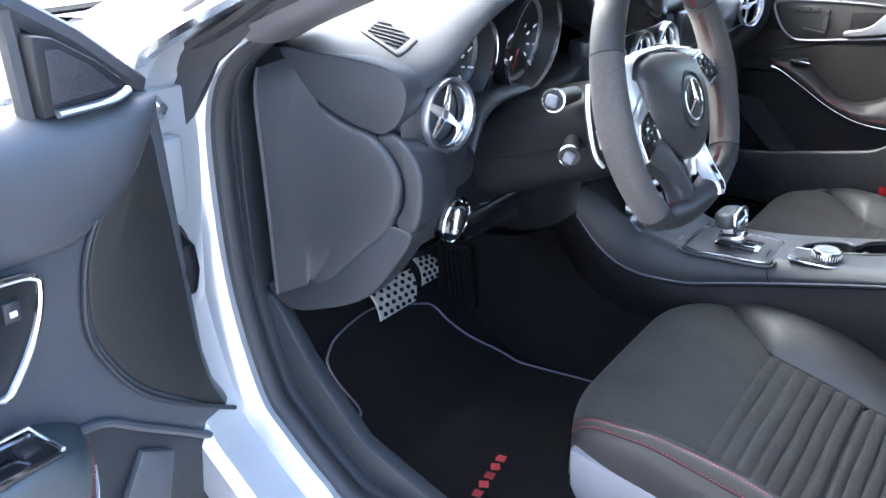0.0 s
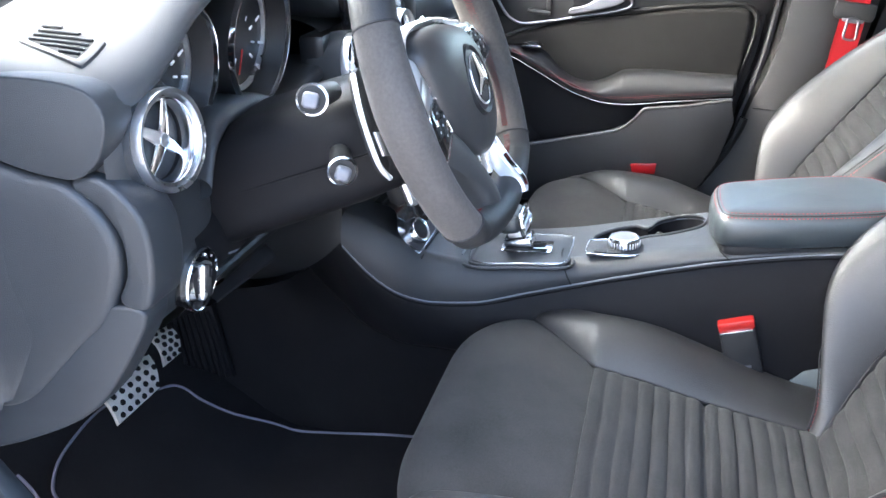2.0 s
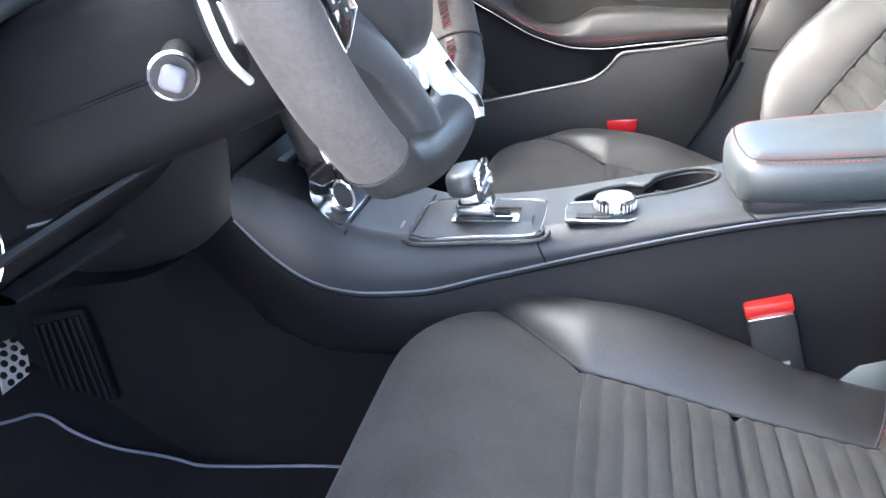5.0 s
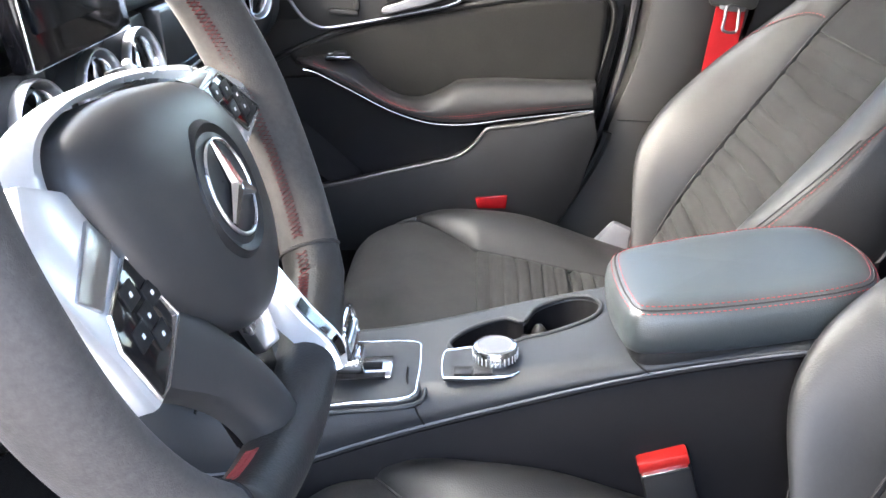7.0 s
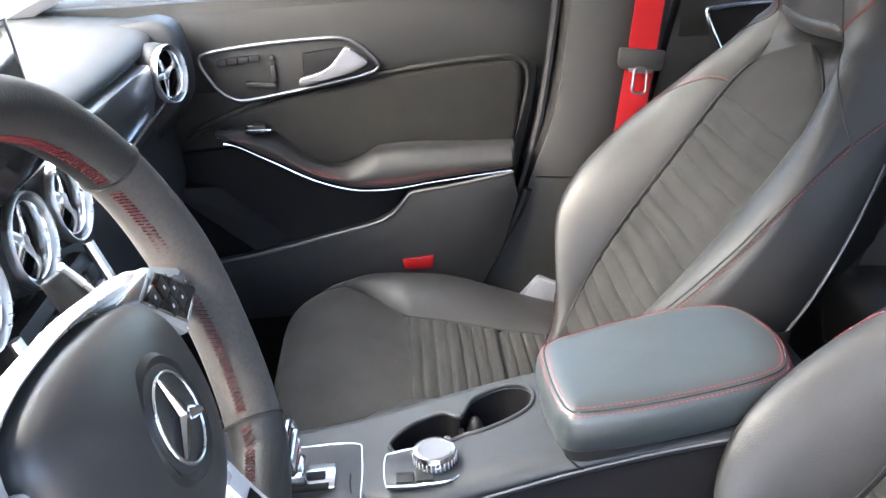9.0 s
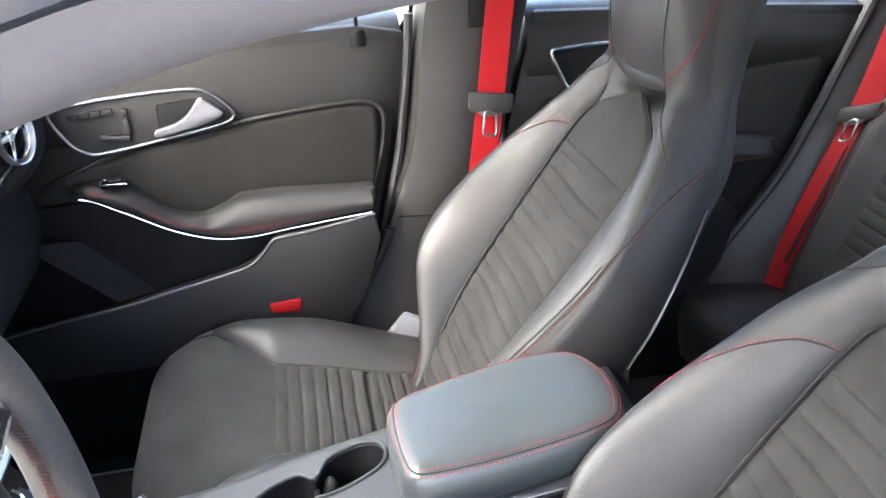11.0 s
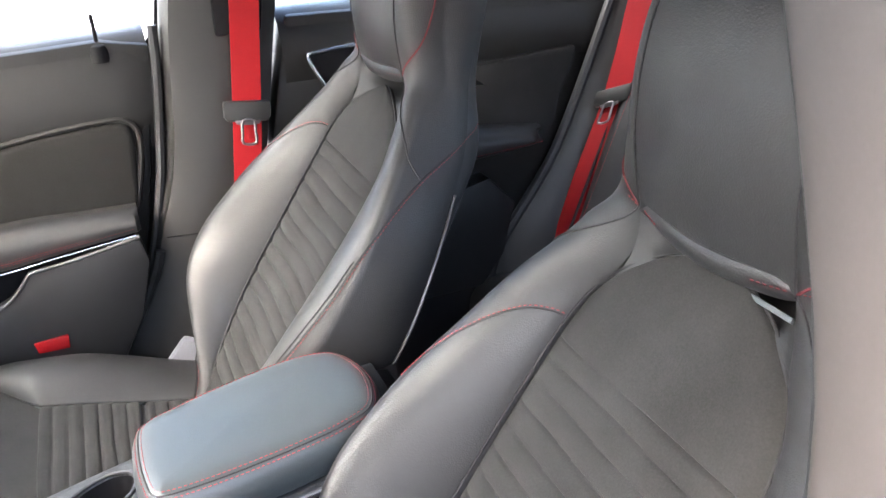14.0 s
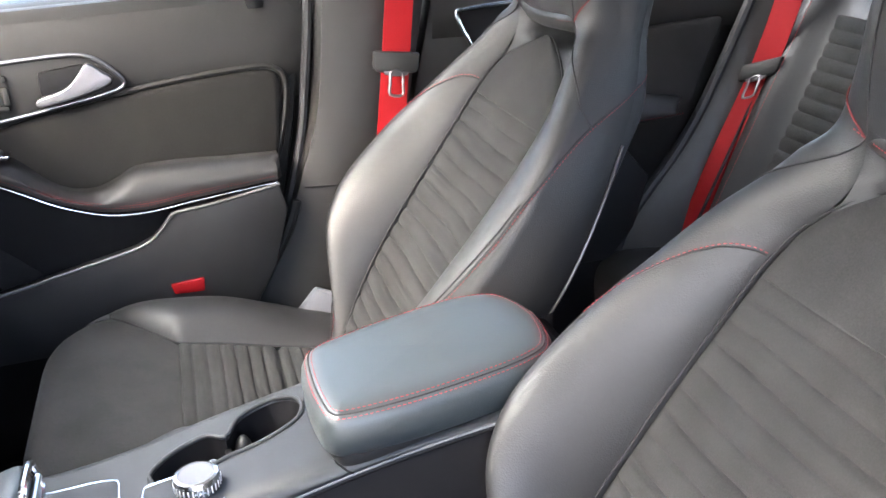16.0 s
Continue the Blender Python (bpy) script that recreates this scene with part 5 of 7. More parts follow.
for x in np.linspace(-0.55, -0.17, 40):
    zt = lerp(x, (-0.55, -0.534, -0.505, -0.46, -0.423, -0.343, -0.30, -0.252, -0.17), (0.815, 0.847, 0.869, 0.876, 0.874, 0.853, 0.854, 0.864, 0.872))
    rows.append([(x, y, z) for y, z in curve([(0.352, zt - 0.002), (0.31, zt - 0.001), (0.278, zt), (0.266, zt - 0.006), (0.268, zt - 0.018), (0.30, zt - 0.028)], 4)])
part("binnacle_lip", fix(grid(rows)), SOFT, dash, "black lower edge of the instrument hood")
rows = []
for x in np.linspace(-0.56, -0.14, 16):
    rows.append([(x, y, z) for y, z in curve([(0.36, 0.87), (0.345, 0.82), (0.315, 0.785), (0.285, 0.755), (0.290, 0.70), (0.33, 0.655), (0.42, 0.61), (0.55, 0.59)], 4)])
part("knee_panel", fix(grid(rows)), DARK, dash, "matt black knee panel")
rows = []
for x in np.linspace(-0.50, -0.34, 8):
    d = lerp(x, (-0.50, -0.30, -0.20, -0.12), (0.0, 0.03, 0.06, 0.07))
    rows.append([(x, y, z) for y, z in curve([(0.315, 0.662), (0.302, 0.655 - d * 0.5), (0.33, 0.648 - d), (0.42, 0.62 - d), (0.60, 0.59 - d)], 4)])
part("knee_filler", fix(grid(rows)), DARK, dash, "matt black lower knee panel")
part("knee_line", tube([(-0.56, 0.286, 0.700), (-0.40, 0.286, 0.702), (-0.25, 0.288, 0.700)], 0.005, 6), HARD, dash)
LSC, LSA = Vector((-0.556, 0.288, 0.709)), Vector((0.02, -1, -0.12)).normalized()
lsm = Matrix.Translation(LSC) @ Matrix((Vector((0.98, -0.2, 0)).normalized(), LSA.cross(Vector((0.98, -0.2, 0)).normalized()).normalized(), LSA)).transposed().to_4x4()
ls = part("light_switch", revolve([(0.032, -0.02), (0.032, 0.004), (0.030, 0.003), (0, 0.002)], LSC, LSA, 36), GLOSS, dash, "gloss black light switch panel")
part("rim", revolve([(0.0335, -0.004), (0.0345, 0.003), (0.0330, 0.005), (0.031, 0.003)], LSC, LSA, 40), CHROME, ls, "chrome switch ring")
part("knob", moved(revolve([(0.0, 0.006), (0.020, 0.006), (0.022, 0.002)], (0, 0, 0), (0, 0, 1), 28), lsm), DARK, ls, "black rotary knob")
part("grip", moved(box(0.016, 0.042, 0.011, (-0.002, 0, 0.007), 0.004, 3), lsm), ALU, ls, "silver knob grip")
part("grip_mark", moved(box(0.002, 0.014, 0.001, (0.0, 0.012, 0.0127), 0.0003), lsm), DARK, ls)
for k in range(3):
    a = 0.5 + 0.42 * k
    part("mark", moved(box(0.0024, 0.0024, 0.0006, (0.0265 * math.cos(a), 0.0265 * math.sin(a), 0.0032), 0.0002), lsm), WHITE, ls, "white switch symbol")

scr = thing("dash_screen", "free-standing black display screen, switched off", "screen")
part("bezel", box(0.215, 0.022, 0.145, (-0.068, 0.252, 0.975), 0.006, turn=Matrix.Rotation(radians(-6), 3, "X")), GLOSS, scr, "gloss black bezel")
part("glass", box(0.188, 0.004, 0.105, (-0.068, 0.2405, 0.985), 0.001, turn=Matrix.Rotation(radians(-6), 3, "X")), material("dark_screen", (0.01, 0.012, 0.014), 0.12, coat=0.4), scr, "dark switched-off screen")
part("silver_line", box(0.180, 0.003, 0.0035, (-0.068, 0.2375, 0.923), 0.001), CHROME, scr, "thin bright bar")
part("frame_rim", tube([(-0.174, 0.2375, 0.906), (0.038, 0.2375, 0.906), (0.036, 0.2475, 1.043), (-0.172, 0.2475, 1.043)], 0.0022, 6, True), CHROME, scr, "silver frame edge")
part("foot", box(0.08, 0.03, 0.06, (-0.068, 0.275, 0.91), 0.006), HARD, scr)

# climate unit and centre stack
st = thing("climate_unit", "black climate panel in a silver frame with knobs", "control panel")
turn = Matrix.Rotation(radians(-20), 3, "X")
stm = Matrix.Translation((-0.035, 0.206, 0.727)) @ turn.to_4x4()
part("panel", moved(box(0.215, 0.03, 0.155, (0, 0.018, 0), 0.012), stm), HARD, st, "black control panel")
fr = curve([(-0.108, 0.078), (-0.104, -0.05), (-0.085, -0.078), (0.085, -0.078), (0.104, -0.05), (0.108, 0.078)], 5)
part("silver_frame", moved(tube([(x, 0.0, z) for x, z in fr], 0.0065, 8), stm), ALU, st, "satin silver frame")
for i in range(4):
    for j in range(6):
        part("key", moved(box(0.024, 0.010, 0.014, (-0.075 + j * 0.030, 0.000, 0.055 - i * 0.021), 0.003), stm), HARD if (i + j) % 3 else ALU, st, "small black key")
part("rocker_switch", moved(box(0.16, 0.012, 0.020, (0, 0.0, -0.045), 0.006), stm), ALU, st, "silver rocker row")
sc = part("base_plate", fix(grid([[(x, y, z) for y, z in curve([(0.166, 0.586), (0.176, 0.592), (0.196, 0.616), (0.200, 0.650), (0.23, 0.66)], 4)] for x in np.linspace(-0.155, 0.085, 10)])), GLOSS, st, "gloss black strip round the knobs")
for x, z, y in ((-0.118, 0.604, 0.184), (0.012, 0.604, 0.184)):
    k = part("climate_knob", revolve([(0.020, -0.01), (0.020, 0.012), (0.018, 0.015), (0.015, 0.014), (0.014, 0.010), (0, 0.010)], (x, y, z), (-0.25, -1, 0.55), 32), CHROME, st, "chromed climate knob")
    part("cap", revolve([(0.0145, 0.010), (0.014, 0.0135), (0.0, 0.014)], (x, y, z), (-0.25, -1, 0.55), 24), HARD, k)
part("display", moved(box(0.07, 0.01, 0.03, (-0.0, 0.03, -0.105), 0.003), stm), GLOSS, st, "black display strip")

# ---- steering wheel and column ----
WC, TILT_W = Vector((-0.439, 0.044, 0.903)), radians(18.7)
wm = Matrix.Translation(WC) @ Matrix.Rotation(radians(-1.3), 4, "Z") @ Matrix.Rotation(radians(90) - TILT_W, 4, "X") @ Matrix.Rotation(radians(4), 4, "Z")
# wheel axes: x right, y up the wheel, z towards the driver
wheel = thing("steering_wheel", "flat-bottomed suede and leather steering wheel, silver spokes", "steering wheel")


def wput(name, me, mat, parent, label=""):
    return part(name, moved(me, wm), mat, parent, label)


def rim(a):
    """Centre line of the rim; the foot is flattened."""
    x, y = 0.172 * math.cos(a), 0.172 * math.sin(a)
    if y < -0.128:
        y = -0.128 - (abs(y) - 0.128) * 0.42
        x *= 0.97
    return np.array([x, y, 0])


def rim_piece(a0, a1, mat, label, fat=1.0):
    rows = []
    for a in np.linspace(radians(a0), radians(a1), 60):
        c = rim(a)
        d = np.array([math.cos(a), math.sin(a), 0])
        grip = 1 + 0.08 * math.exp(-((math.sin(a) - 0.05) / 0.25) ** 2)
        rows.append([c + fat * grip * (0.0165 * math.cos(q) * d + 0.0205 * math.sin(q) * np.array([0, 0, 1.0])) for q in np.linspace(0, 2 * math.pi, 20, endpoint=False)])
    return wput("rim_cover", fix(grid(rows, wrap=True, caps=True)), mat, wheel, label)


rim_piece(-41, 30, SUEDE_RIM, "grey suede rim grip")
rim_piece(30.5, 151.5, LEATHER, "black leather rim top")
rim_piece(152, 221, SUEDE_RIM, "grey suede rim grip")
rim_piece(221.5, 318.5, LEATHER, "black leather rim foot")
for a0, a1 in ((-39, 28), (32, 150), (154, 219), (-60, -43), (223, 242)):
    for way in (0, 1):
        ln = []
        for k, a in enumerate(np.linspace(radians(a0), radians(a1), int((a1 - a0) * 0.9))):
            d = np.array([math.cos(a), math.sin(a), 0])
            ln.append(rim(a) - d * 0.0170 + np.array([0, 0, 0.0036 * (-1) ** (k + way)]))
        wput("stitching", tube(ln, 0.0005, 5), RIMTHREAD, wheel, "red cross stitching")
for a in (30.2, 151.8, 221.2, 318.8):
    c = rim(radians(a))
    d = np.array([math.cos(radians(a)), math.sin(radians(a)), 0])
    wput("joint", tube([c + 1.012 * (0.0165 * math.cos(q) * d + 0.0205 * math.sin(q) * np.array([0, 0, 1.0])) for q in np.linspace(0, 2 * math.pi, 24, endpoint=False)], 0.0012, 5, True), DARKTHREAD, wheel)
# airbag cover: domed shield


def wl(x, y):
    """From axes level with the car to the slightly turned wheel."""
    return (x * 0.99756 + y * 0.06976, -x * 0.06976 + y * 0.99756)


shield = curve([wl(*p) for p in ((0.0, 0.050), (0.040, 0.043), (0.068, 0.032), (0.086, 0.012), (0.092, -0.018), (0.084, -0.052), (0.062, -0.078), (0.030, -0.090), (0.0, -0.088), (-0.024, -0.078), (-0.056, -0.052), (-0.079, -0.026), (-0.094, 0.014), (-0.096, 0.032), (-0.084, 0.047), (-0.058, 0.053), (-0.027, 0.053))], 4, True)
mid = shield.mean(axis=0)
rows = []
for k, h in ((1.0, -0.026), (1.0, -0.001), (0.995, 0.003), (0.97, 0.007), (0.92, 0.011), (0.82, 0.0155), (0.65, 0.020), (0.40, 0.0232), (0.2, 0.0242), (0.01, 0.0245)):
    rows.append([(mid[0] + (x - mid[0]) * k, mid[1] + (y - mid[1]) * k, h) for x, y in shield])
wput("airbag_cover", fix(grid(rows, wrap=True)), AIRBAG, wheel, "black leather airbag cover")
# silver ring: thin over the top, broad at the side
inner = curve([wl(*p) for p in ((0.096, 0.010), (0.078, 0.032), (0.045, 0.045), (0.0, 0.053), (-0.030, 0.055), (-0.060, 0.055), (-0.086, 0.049), (-0.098, 0.033), (-0.096, 0.012), (-0.087, -0.010))], 6)
outer = curve([wl(*p) for p in ((0.140, 0.020), (0.105, 0.041), (0.058, 0.051), (0.012, 0.0585), (-0.024, 0.061), (-0.060, 0.062), (-0.098, 0.058), (-0.120, 0.047), (-0.134, 0.016), (-0.124, -0.010))], 6)
wput("silver_ring", fix(grid([[(a[0] + (b[0] - a[0]) * k, a[1] + (b[1] - a[1]) * k, h) for a, b in zip(inner, outer)] for k, h in ((0.0, -0.026), (0.02, -0.008), (0.10, -0.003), (0.5, 0.0), (0.85, -0.003), (0.98, -0.007), (0.95, -0.012))])), SILVER, wheel, "satin silver ring round the airbag cover")
wput("badge_well", revolve([(0.0375, 0.0215), (0.0345, 0.0248), (0.032, 0.0238), (0.027, 0.0205), (0, 0.0235)], (0.002, -0.014, 0), (0, 0, 1), 36), HARD, wheel, "round badge recess")
badge = wput("badge", tube([(0.002 + 0.0255 * math.cos(a), -0.014 + 0.0255 * math.sin(a), 0.0250) for a in np.linspace(0, 2 * math.pi, 40, endpoint=False)], 0.0011, 8, True), ALU, wheel, "round chrome badge")
for k in range(3):
    a = math.pi / 2 + k * 2 * math.pi / 3
    wput("badge_arm", tube([(0.002, -0.014, 0.0280), (0.002 + 0.0255 * math.cos(a), -0.014 + 0.0255 * math.sin(a), 0.0265)], [0.0056, 0.0018], 6, flat=0.6), CHROME, badge)
# side spokes: silver surround, black key pod, bright switch blade
for surround_, pod_, keys_, blade_ in (
    (((-0.084, -0.002), (-0.097, 0.030), (-0.124, 0.043), (-0.143, 0.016), (-0.134, -0.011), (-0.126, -0.035), (-0.1175, -0.067), (-0.104, -0.066), (-0.068, -0.046)), ((-0.086, -0.006), (-0.069, -0.045), (-0.106, -0.062), (-0.1145, -0.0625), (-0.1225, -0.034), (-0.1175, -0.020)), ((-0.082, -0.027), (-0.098, -0.020), (-0.093, -0.033), (-0.105, -0.037), (-0.090, -0.044)), ((-0.097, 0.016), (-0.089, 0.001), (-0.119, -0.0175), (-0.131, -0.006))),
    (((0.052, 0.042), (0.112, 0.037), (0.154, 0.016), (0.163, -0.008), (0.116, -0.017), (0.090, 0.010)), ((0.078, 0.028), (0.113, 0.030), (0.157, -0.003), (0.118, -0.009)), ((0.094, 0.022), (0.112, 0.020), (0.110, 0.007), (0.128, 0.004), (0.124, 0.013)), ((0.050, 0.041), (0.108, 0.035), (0.076, 0.030))),
):
    s1 = wput("spoke", slab([wl(*p) for p in surround_], "z", -0.014, 0.002, 0.003), SILVER, wheel, "satin silver spoke surround")
    p1 = wput("key_pod", slab([wl(*p) for p in pod_], "z", 0.001, 0.0042, 0.001), GLOSS, s1, "black key pod")
    for kx, ky in keys_:
        x, y = wl(kx, ky)
        wput("key", box(0.0125, 0.0105, 0.0012, (x, y, 0.0045), 0.0005), HARD, p1)
        wput("key_mark", box(0.0022, 0.0022, 0.0004, (x, y, 0.0052), 0.0001), WHITE, p1, "white key symbol")
    wput("pod_rim", tube([(*wl(*p), 0.0036) for p in pod_], 0.0012, 6, True), CHROME, s1, "bright rim of the key pod")
    wput("pod_blade", slab([wl(*p) for p in blade_], "z", 0.001, 0.0040, 0.0012), ALU, s1, "bright switch blade")
# lower spokes and paddles
upper_edge = curve([(*wl(x, y), h) for x, y, h in ((-0.064, -0.034, -0.002), (-0.050, -0.052, 0.002), (-0.036, -0.072, 0.005), (-0.020, -0.100, 0.008), (-0.012, -0.125, 0.010), (-0.008, -0.148, 0.008))], 5)
lower_edge = curve([(*wl(x, y), h) for x, y, h in ((-0.100, -0.060, -0.004), (-0.087, -0.074, 0.000), (-0.072, -0.088, 0.004), (-0.057, -0.106, 0.007), (-0.048, -0.126, 0.009), (-0.044, -0.148, 0.008))], 5)
# left spoke: dark cabin reflection in the chrome given as a black surface
wput("lower_spoke", fix(grid([[(a[0] + (b[0] - a[0]) * k, a[1] + (b[1] - a[1]) * k, a[2] + (b[2] - a[2]) * k + h) for a, b in zip(upper_edge, lower_edge)] for k, h in ((0.0, -0.020), (-0.02, -0.008), (0.04, -0.001), (0.2, 0.0025), (0.5, 0.0035), (0.8, 0.001), (0.97, -0.004), (1.02, -0.010), (1.0, -0.020))])), AIRBAG, wheel, "chrome lower spoke, coloured dark for what it mirrors")
outer_leg = curve([(*wl(x, y), h) for x, y, h in ((0.076, -0.062, -0.004), (0.067, -0.084, 0.004), (0.065, -0.114, 0.013), (0.061, -0.138, 0.0232), (0.048, -0.150, 0.0240))], 6)
inner_leg = curve([(*wl(x, y), h) for x, y, h in ((0.056, -0.066, -0.004), (0.046, -0.088, 0.004), (0.046, -0.113, 0.011), (0.042, -0.132, 0.021), (0.036, -0.147, 0.0238))], 6)
leg_rows = [[(a[0] + (b[0] - a[0]) * k, a[1] + (b[1] - a[1]) * k, a[2] + (b[2] - a[2]) * k + h) for a, b in zip(outer_leg, inner_leg)] for k, h in ((0.0, -0.018), (0.0, -0.002), (0.08, 0.0), (0.92, 0.0), (1.0, -0.002), (1.0, -0.018))]
l1 = wput("lower_spoke", fix(grid(leg_rows)), SILVER, wheel, "satin silver lower spoke")
inset = [[(a[0] + (b[0] - a[0]) * k, a[1] + (b[1] - a[1]) * k, a[2] + (b[2] - a[2]) * k + 0.0012) for k in (0.34, 0.60, 0.90)] for a, b in list(zip(outer_leg, inner_leg))[10:22]]
wput("spoke_inset", fix(grid(inset)), GLOSS, l1, "gloss black inset in the spoke")
wput("inner_facet", slab([wl(*p) for p in ((0.046, -0.082), (0.038, -0.118), (0.012, -0.112), (0.004, -0.078))], "z", -0.012, -0.003, 0.003), ALU, l1, "polished facet beside the spoke")
wput("web", slab([wl(*p) for p in ((0.050, -0.060), (0.044, -0.118), (0.036, -0.145), (-0.030, -0.145), (-0.040, -0.070), (-0.060, -0.040))], "z", -0.026, -0.012, 0.004), GLOSS, wheel, "gloss black web between the lower spokes")
for sg in (-1, 1):
    back = [(0.098, 0.050), (0.120, 0.046), (0.134, 0.020), (0.142, -0.015), (0.141, -0.036), (0.130, -0.050), (0.118, -0.044), (0.112, -0.020), (0.100, 0.010)]
    p1 = wput("paddle", slab([(sg * x, y) for x, y in back][::sg], "z", -0.056, -0.049, 0.003), HARD, wheel, "black shift paddle")
    wput("paddle_edge", tube(curve([(sg * x, y, -0.0485) for x, y in ((0.120, 0.048), (0.135, 0.020), (0.143, -0.015), (0.142, -0.036), (0.131, -0.051))], 5), 0.0026, 8), SILVER, p1, "silver edge of the paddle")
    wput("paddle_face", slab([(sg * x, y) for x, y in ((0.104, -0.014), (0.128, -0.006), (0.129, -0.030), (0.110, -0.036))][::sg], "z", -0.050, -0.0465, 0.0015), ALU, p1, "silver paddle grip")
part_hub = wput("hub", revolve([(0.056, -0.070), (0.060, -0.03), (0.054, -0.014), (0, -0.014)], (0, -0.018, 0), (0, 0, 1), 30), HARD, wheel, "black wheel hub")

col = thing("steering_column", "black steering column shroud with two stalks", "steering column")
rows = []
for q, w, h in ((-0.060, 0.050, 0.050), (-0.078, 0.066, 0.058), (-0.12, 0.074, 0.062), (-0.18, 0.076, 0.064), (-0.26, 0.078, 0.066), (-0.34, 0.08, 0.07)):
    rows.append([wm @ Vector((w * math.copysign(abs(math.cos(a)) ** 0.6, math.cos(a)), -0.032 + h * math.copysign(abs(math.sin(a)) ** 0.6, math.sin(a)), q)) for a in np.linspace(0, 2 * math.pi, 32, endpoint=False)])
part("shroud", fix(grid(rows, wrap=True, caps=True)), DARK, col, "black column shroud")
part("shroud_joint", tube([wm @ Vector((-0.0765, -0.036, q)) for q in np.linspace(-0.08, -0.30, 12)], 0.0012, 5), DARK, col)
for tip, base, nm in (((-0.592, 0.133, 0.908), (-0.50, 0.15, 0.895), "indicator_stalk"), ((-0.554, 0.124, 0.832), (-0.49, 0.15, 0.835), "column_lever")):
    d = (Vector(tip) - Vector(base)).normalized()
    s1 = part(nm, tube([base, Vector(base) + (Vector(tip) - Vector(base)) * 0.7, tip], [0.010, 0.0115, 0.0138], 18), HARD, col, "black stalk")
    part("collar", revolve([(0.0125, -0.001), (0.0146, 0.000), (0.0146, 0.002), (0.0128, 0.003)], tip, d, 28), CHROME, s1, "chrome stalk collar")
    part("bezel", revolve([(0.0128, 0.001), (0.0122, 0.004), (0.0, 0.005)], tip, d, 26), HARD, s1)
    part("cap", moved(box(0.0145, 0.0145, 0.010, (0, 0, 0.009), 0.004, 3), Matrix.Translation(tip) @ Vector((0, 0, 1)).rotation_difference(d).to_matrix().to_4x4()), SEATPLASTIC, s1, "pale stalk button")

# ---- centre console ----
con = thing("centre_console", "black centre console with shifter plate and cup holders", "console")
LY = (0.265, 0.239, 0.199, 0.152, 0.087, 0.019, -0.043, -0.117, -0.265, -0.41, -0.56)
LX = (-0.205, -0.193, -0.180, -0.155, -0.135, -0.120, -0.112, -0.110, -0.106, -0.104, -0.104)
LZ = (0.612, 0.5735, 0.535, 0.511, 0.507, 0.520, 0.534, 0.553, 0.586, 0.606, 0.615)
TY = (0.265, 0.20, 0.16, 0.12, 0.08, 0.0, -0.10, -0.23, -0.40, -0.56)
TZ = (0.655, 0.612, 0.582, 0.568, 0.562, 0.566, 0.578, 0.597, 0.612, 0.620)


def con_top(y):
    return lerp(y, TY, TZ)


CUPS = curve([(-0.020, -0.070), (0.001, -0.084), (0.015, -0.106), (0.020, -0.131), (0.006, -0.149), (0.032, -0.163), (0.044, -0.184), (0.048, -0.207), (0.039, -0.226), (0.019, -0.233), (-0.004, -0.225), (-0.020, -0.200), (-0.029, -0.172), (-0.031, -0.150), (-0.041, -0.127), (-0.050, -0.105), (-0.042, -0.080)], 4, True)


def inside(x, y, ring):
    got = False
    for (x0, y0), (x1, y1) in zip(ring, np.roll(ring, -1, axis=0)):
        if (y0 > y) != (y1 > y) and x < (x1 - x0) * (y - y0) / (y1 - y0) + x0:
            got = not got
    return got

rows = []
ysc = np.linspace(0.265, -0.525, 230)
for y in ysc:
    lx, lz, tz = lerp(y, LY, LX), lerp(y, LY, LZ), con_top(y)
    r = -0.06 - lx
    sec = [tuple(p) for p in curve([(lx, lz), (lx - 0.001, lz + (tz - lz) * 0.35), (lx + 0.006, lz + (tz - lz) * 0.75), (lx + 0.018, tz - 0.001), (lx + 0.03, tz)], 4)]
    wide = lerp(y, (-0.56, -0.40, -0.24, -0.13, -0.05, 0.05, 0.12, 0.25), (0.090, 0.080, 0.058, 0.048, 0.036, 0.030, 0.040, 0.09))
    for k in np.linspace(0.03, 1, 52):
        sec.append((lx + 0.03 + (wide - (lx + 0.03)) * k, tz))
    e = sec[-1][0]
    sec += [(e + 0.012, tz - 0.004), (e + 0.018, tz - 0.02), (e + 0.02, lz)]
    rows.append([(x, y, z) for x, z in sec])
k = len(rows[0])
flat = [v for r in rows for v in r]
open_faces = []
for i in range(len(rows) - 1):
    for j in range(k - 1):
        q = (i * k + j, i * k + j + 1, (i + 1) * k + j + 1, (i + 1) * k + j)
        mx, my = sum(flat[v][0] for v in q) / 4, sum(flat[v][1] for v in q) / 4
        if not inside(mx, my, CUPS):
            open_faces.append(q)
top = part("top_trim", fix(mesh_of(flat, open_faces)), SOFT, con, "black console top trim")
part("trim_edge", tube([(lerp(y, LY, LX) - 0.001, y, lerp(y, LY, LZ)) for y in np.linspace(0.264, -0.55, 60)], 0.0013, 6), SEATPLASTIC, con, "pale edge line of the trim")
part("trim_shadow", tube([(lerp(y, LY, LX) + 0.001, y, lerp(y, LY, LZ) - 0.004) for y in np.linspace(0.264, -0.55, 60)], 0.003, 6), DARK, con)
flank, under = [], []
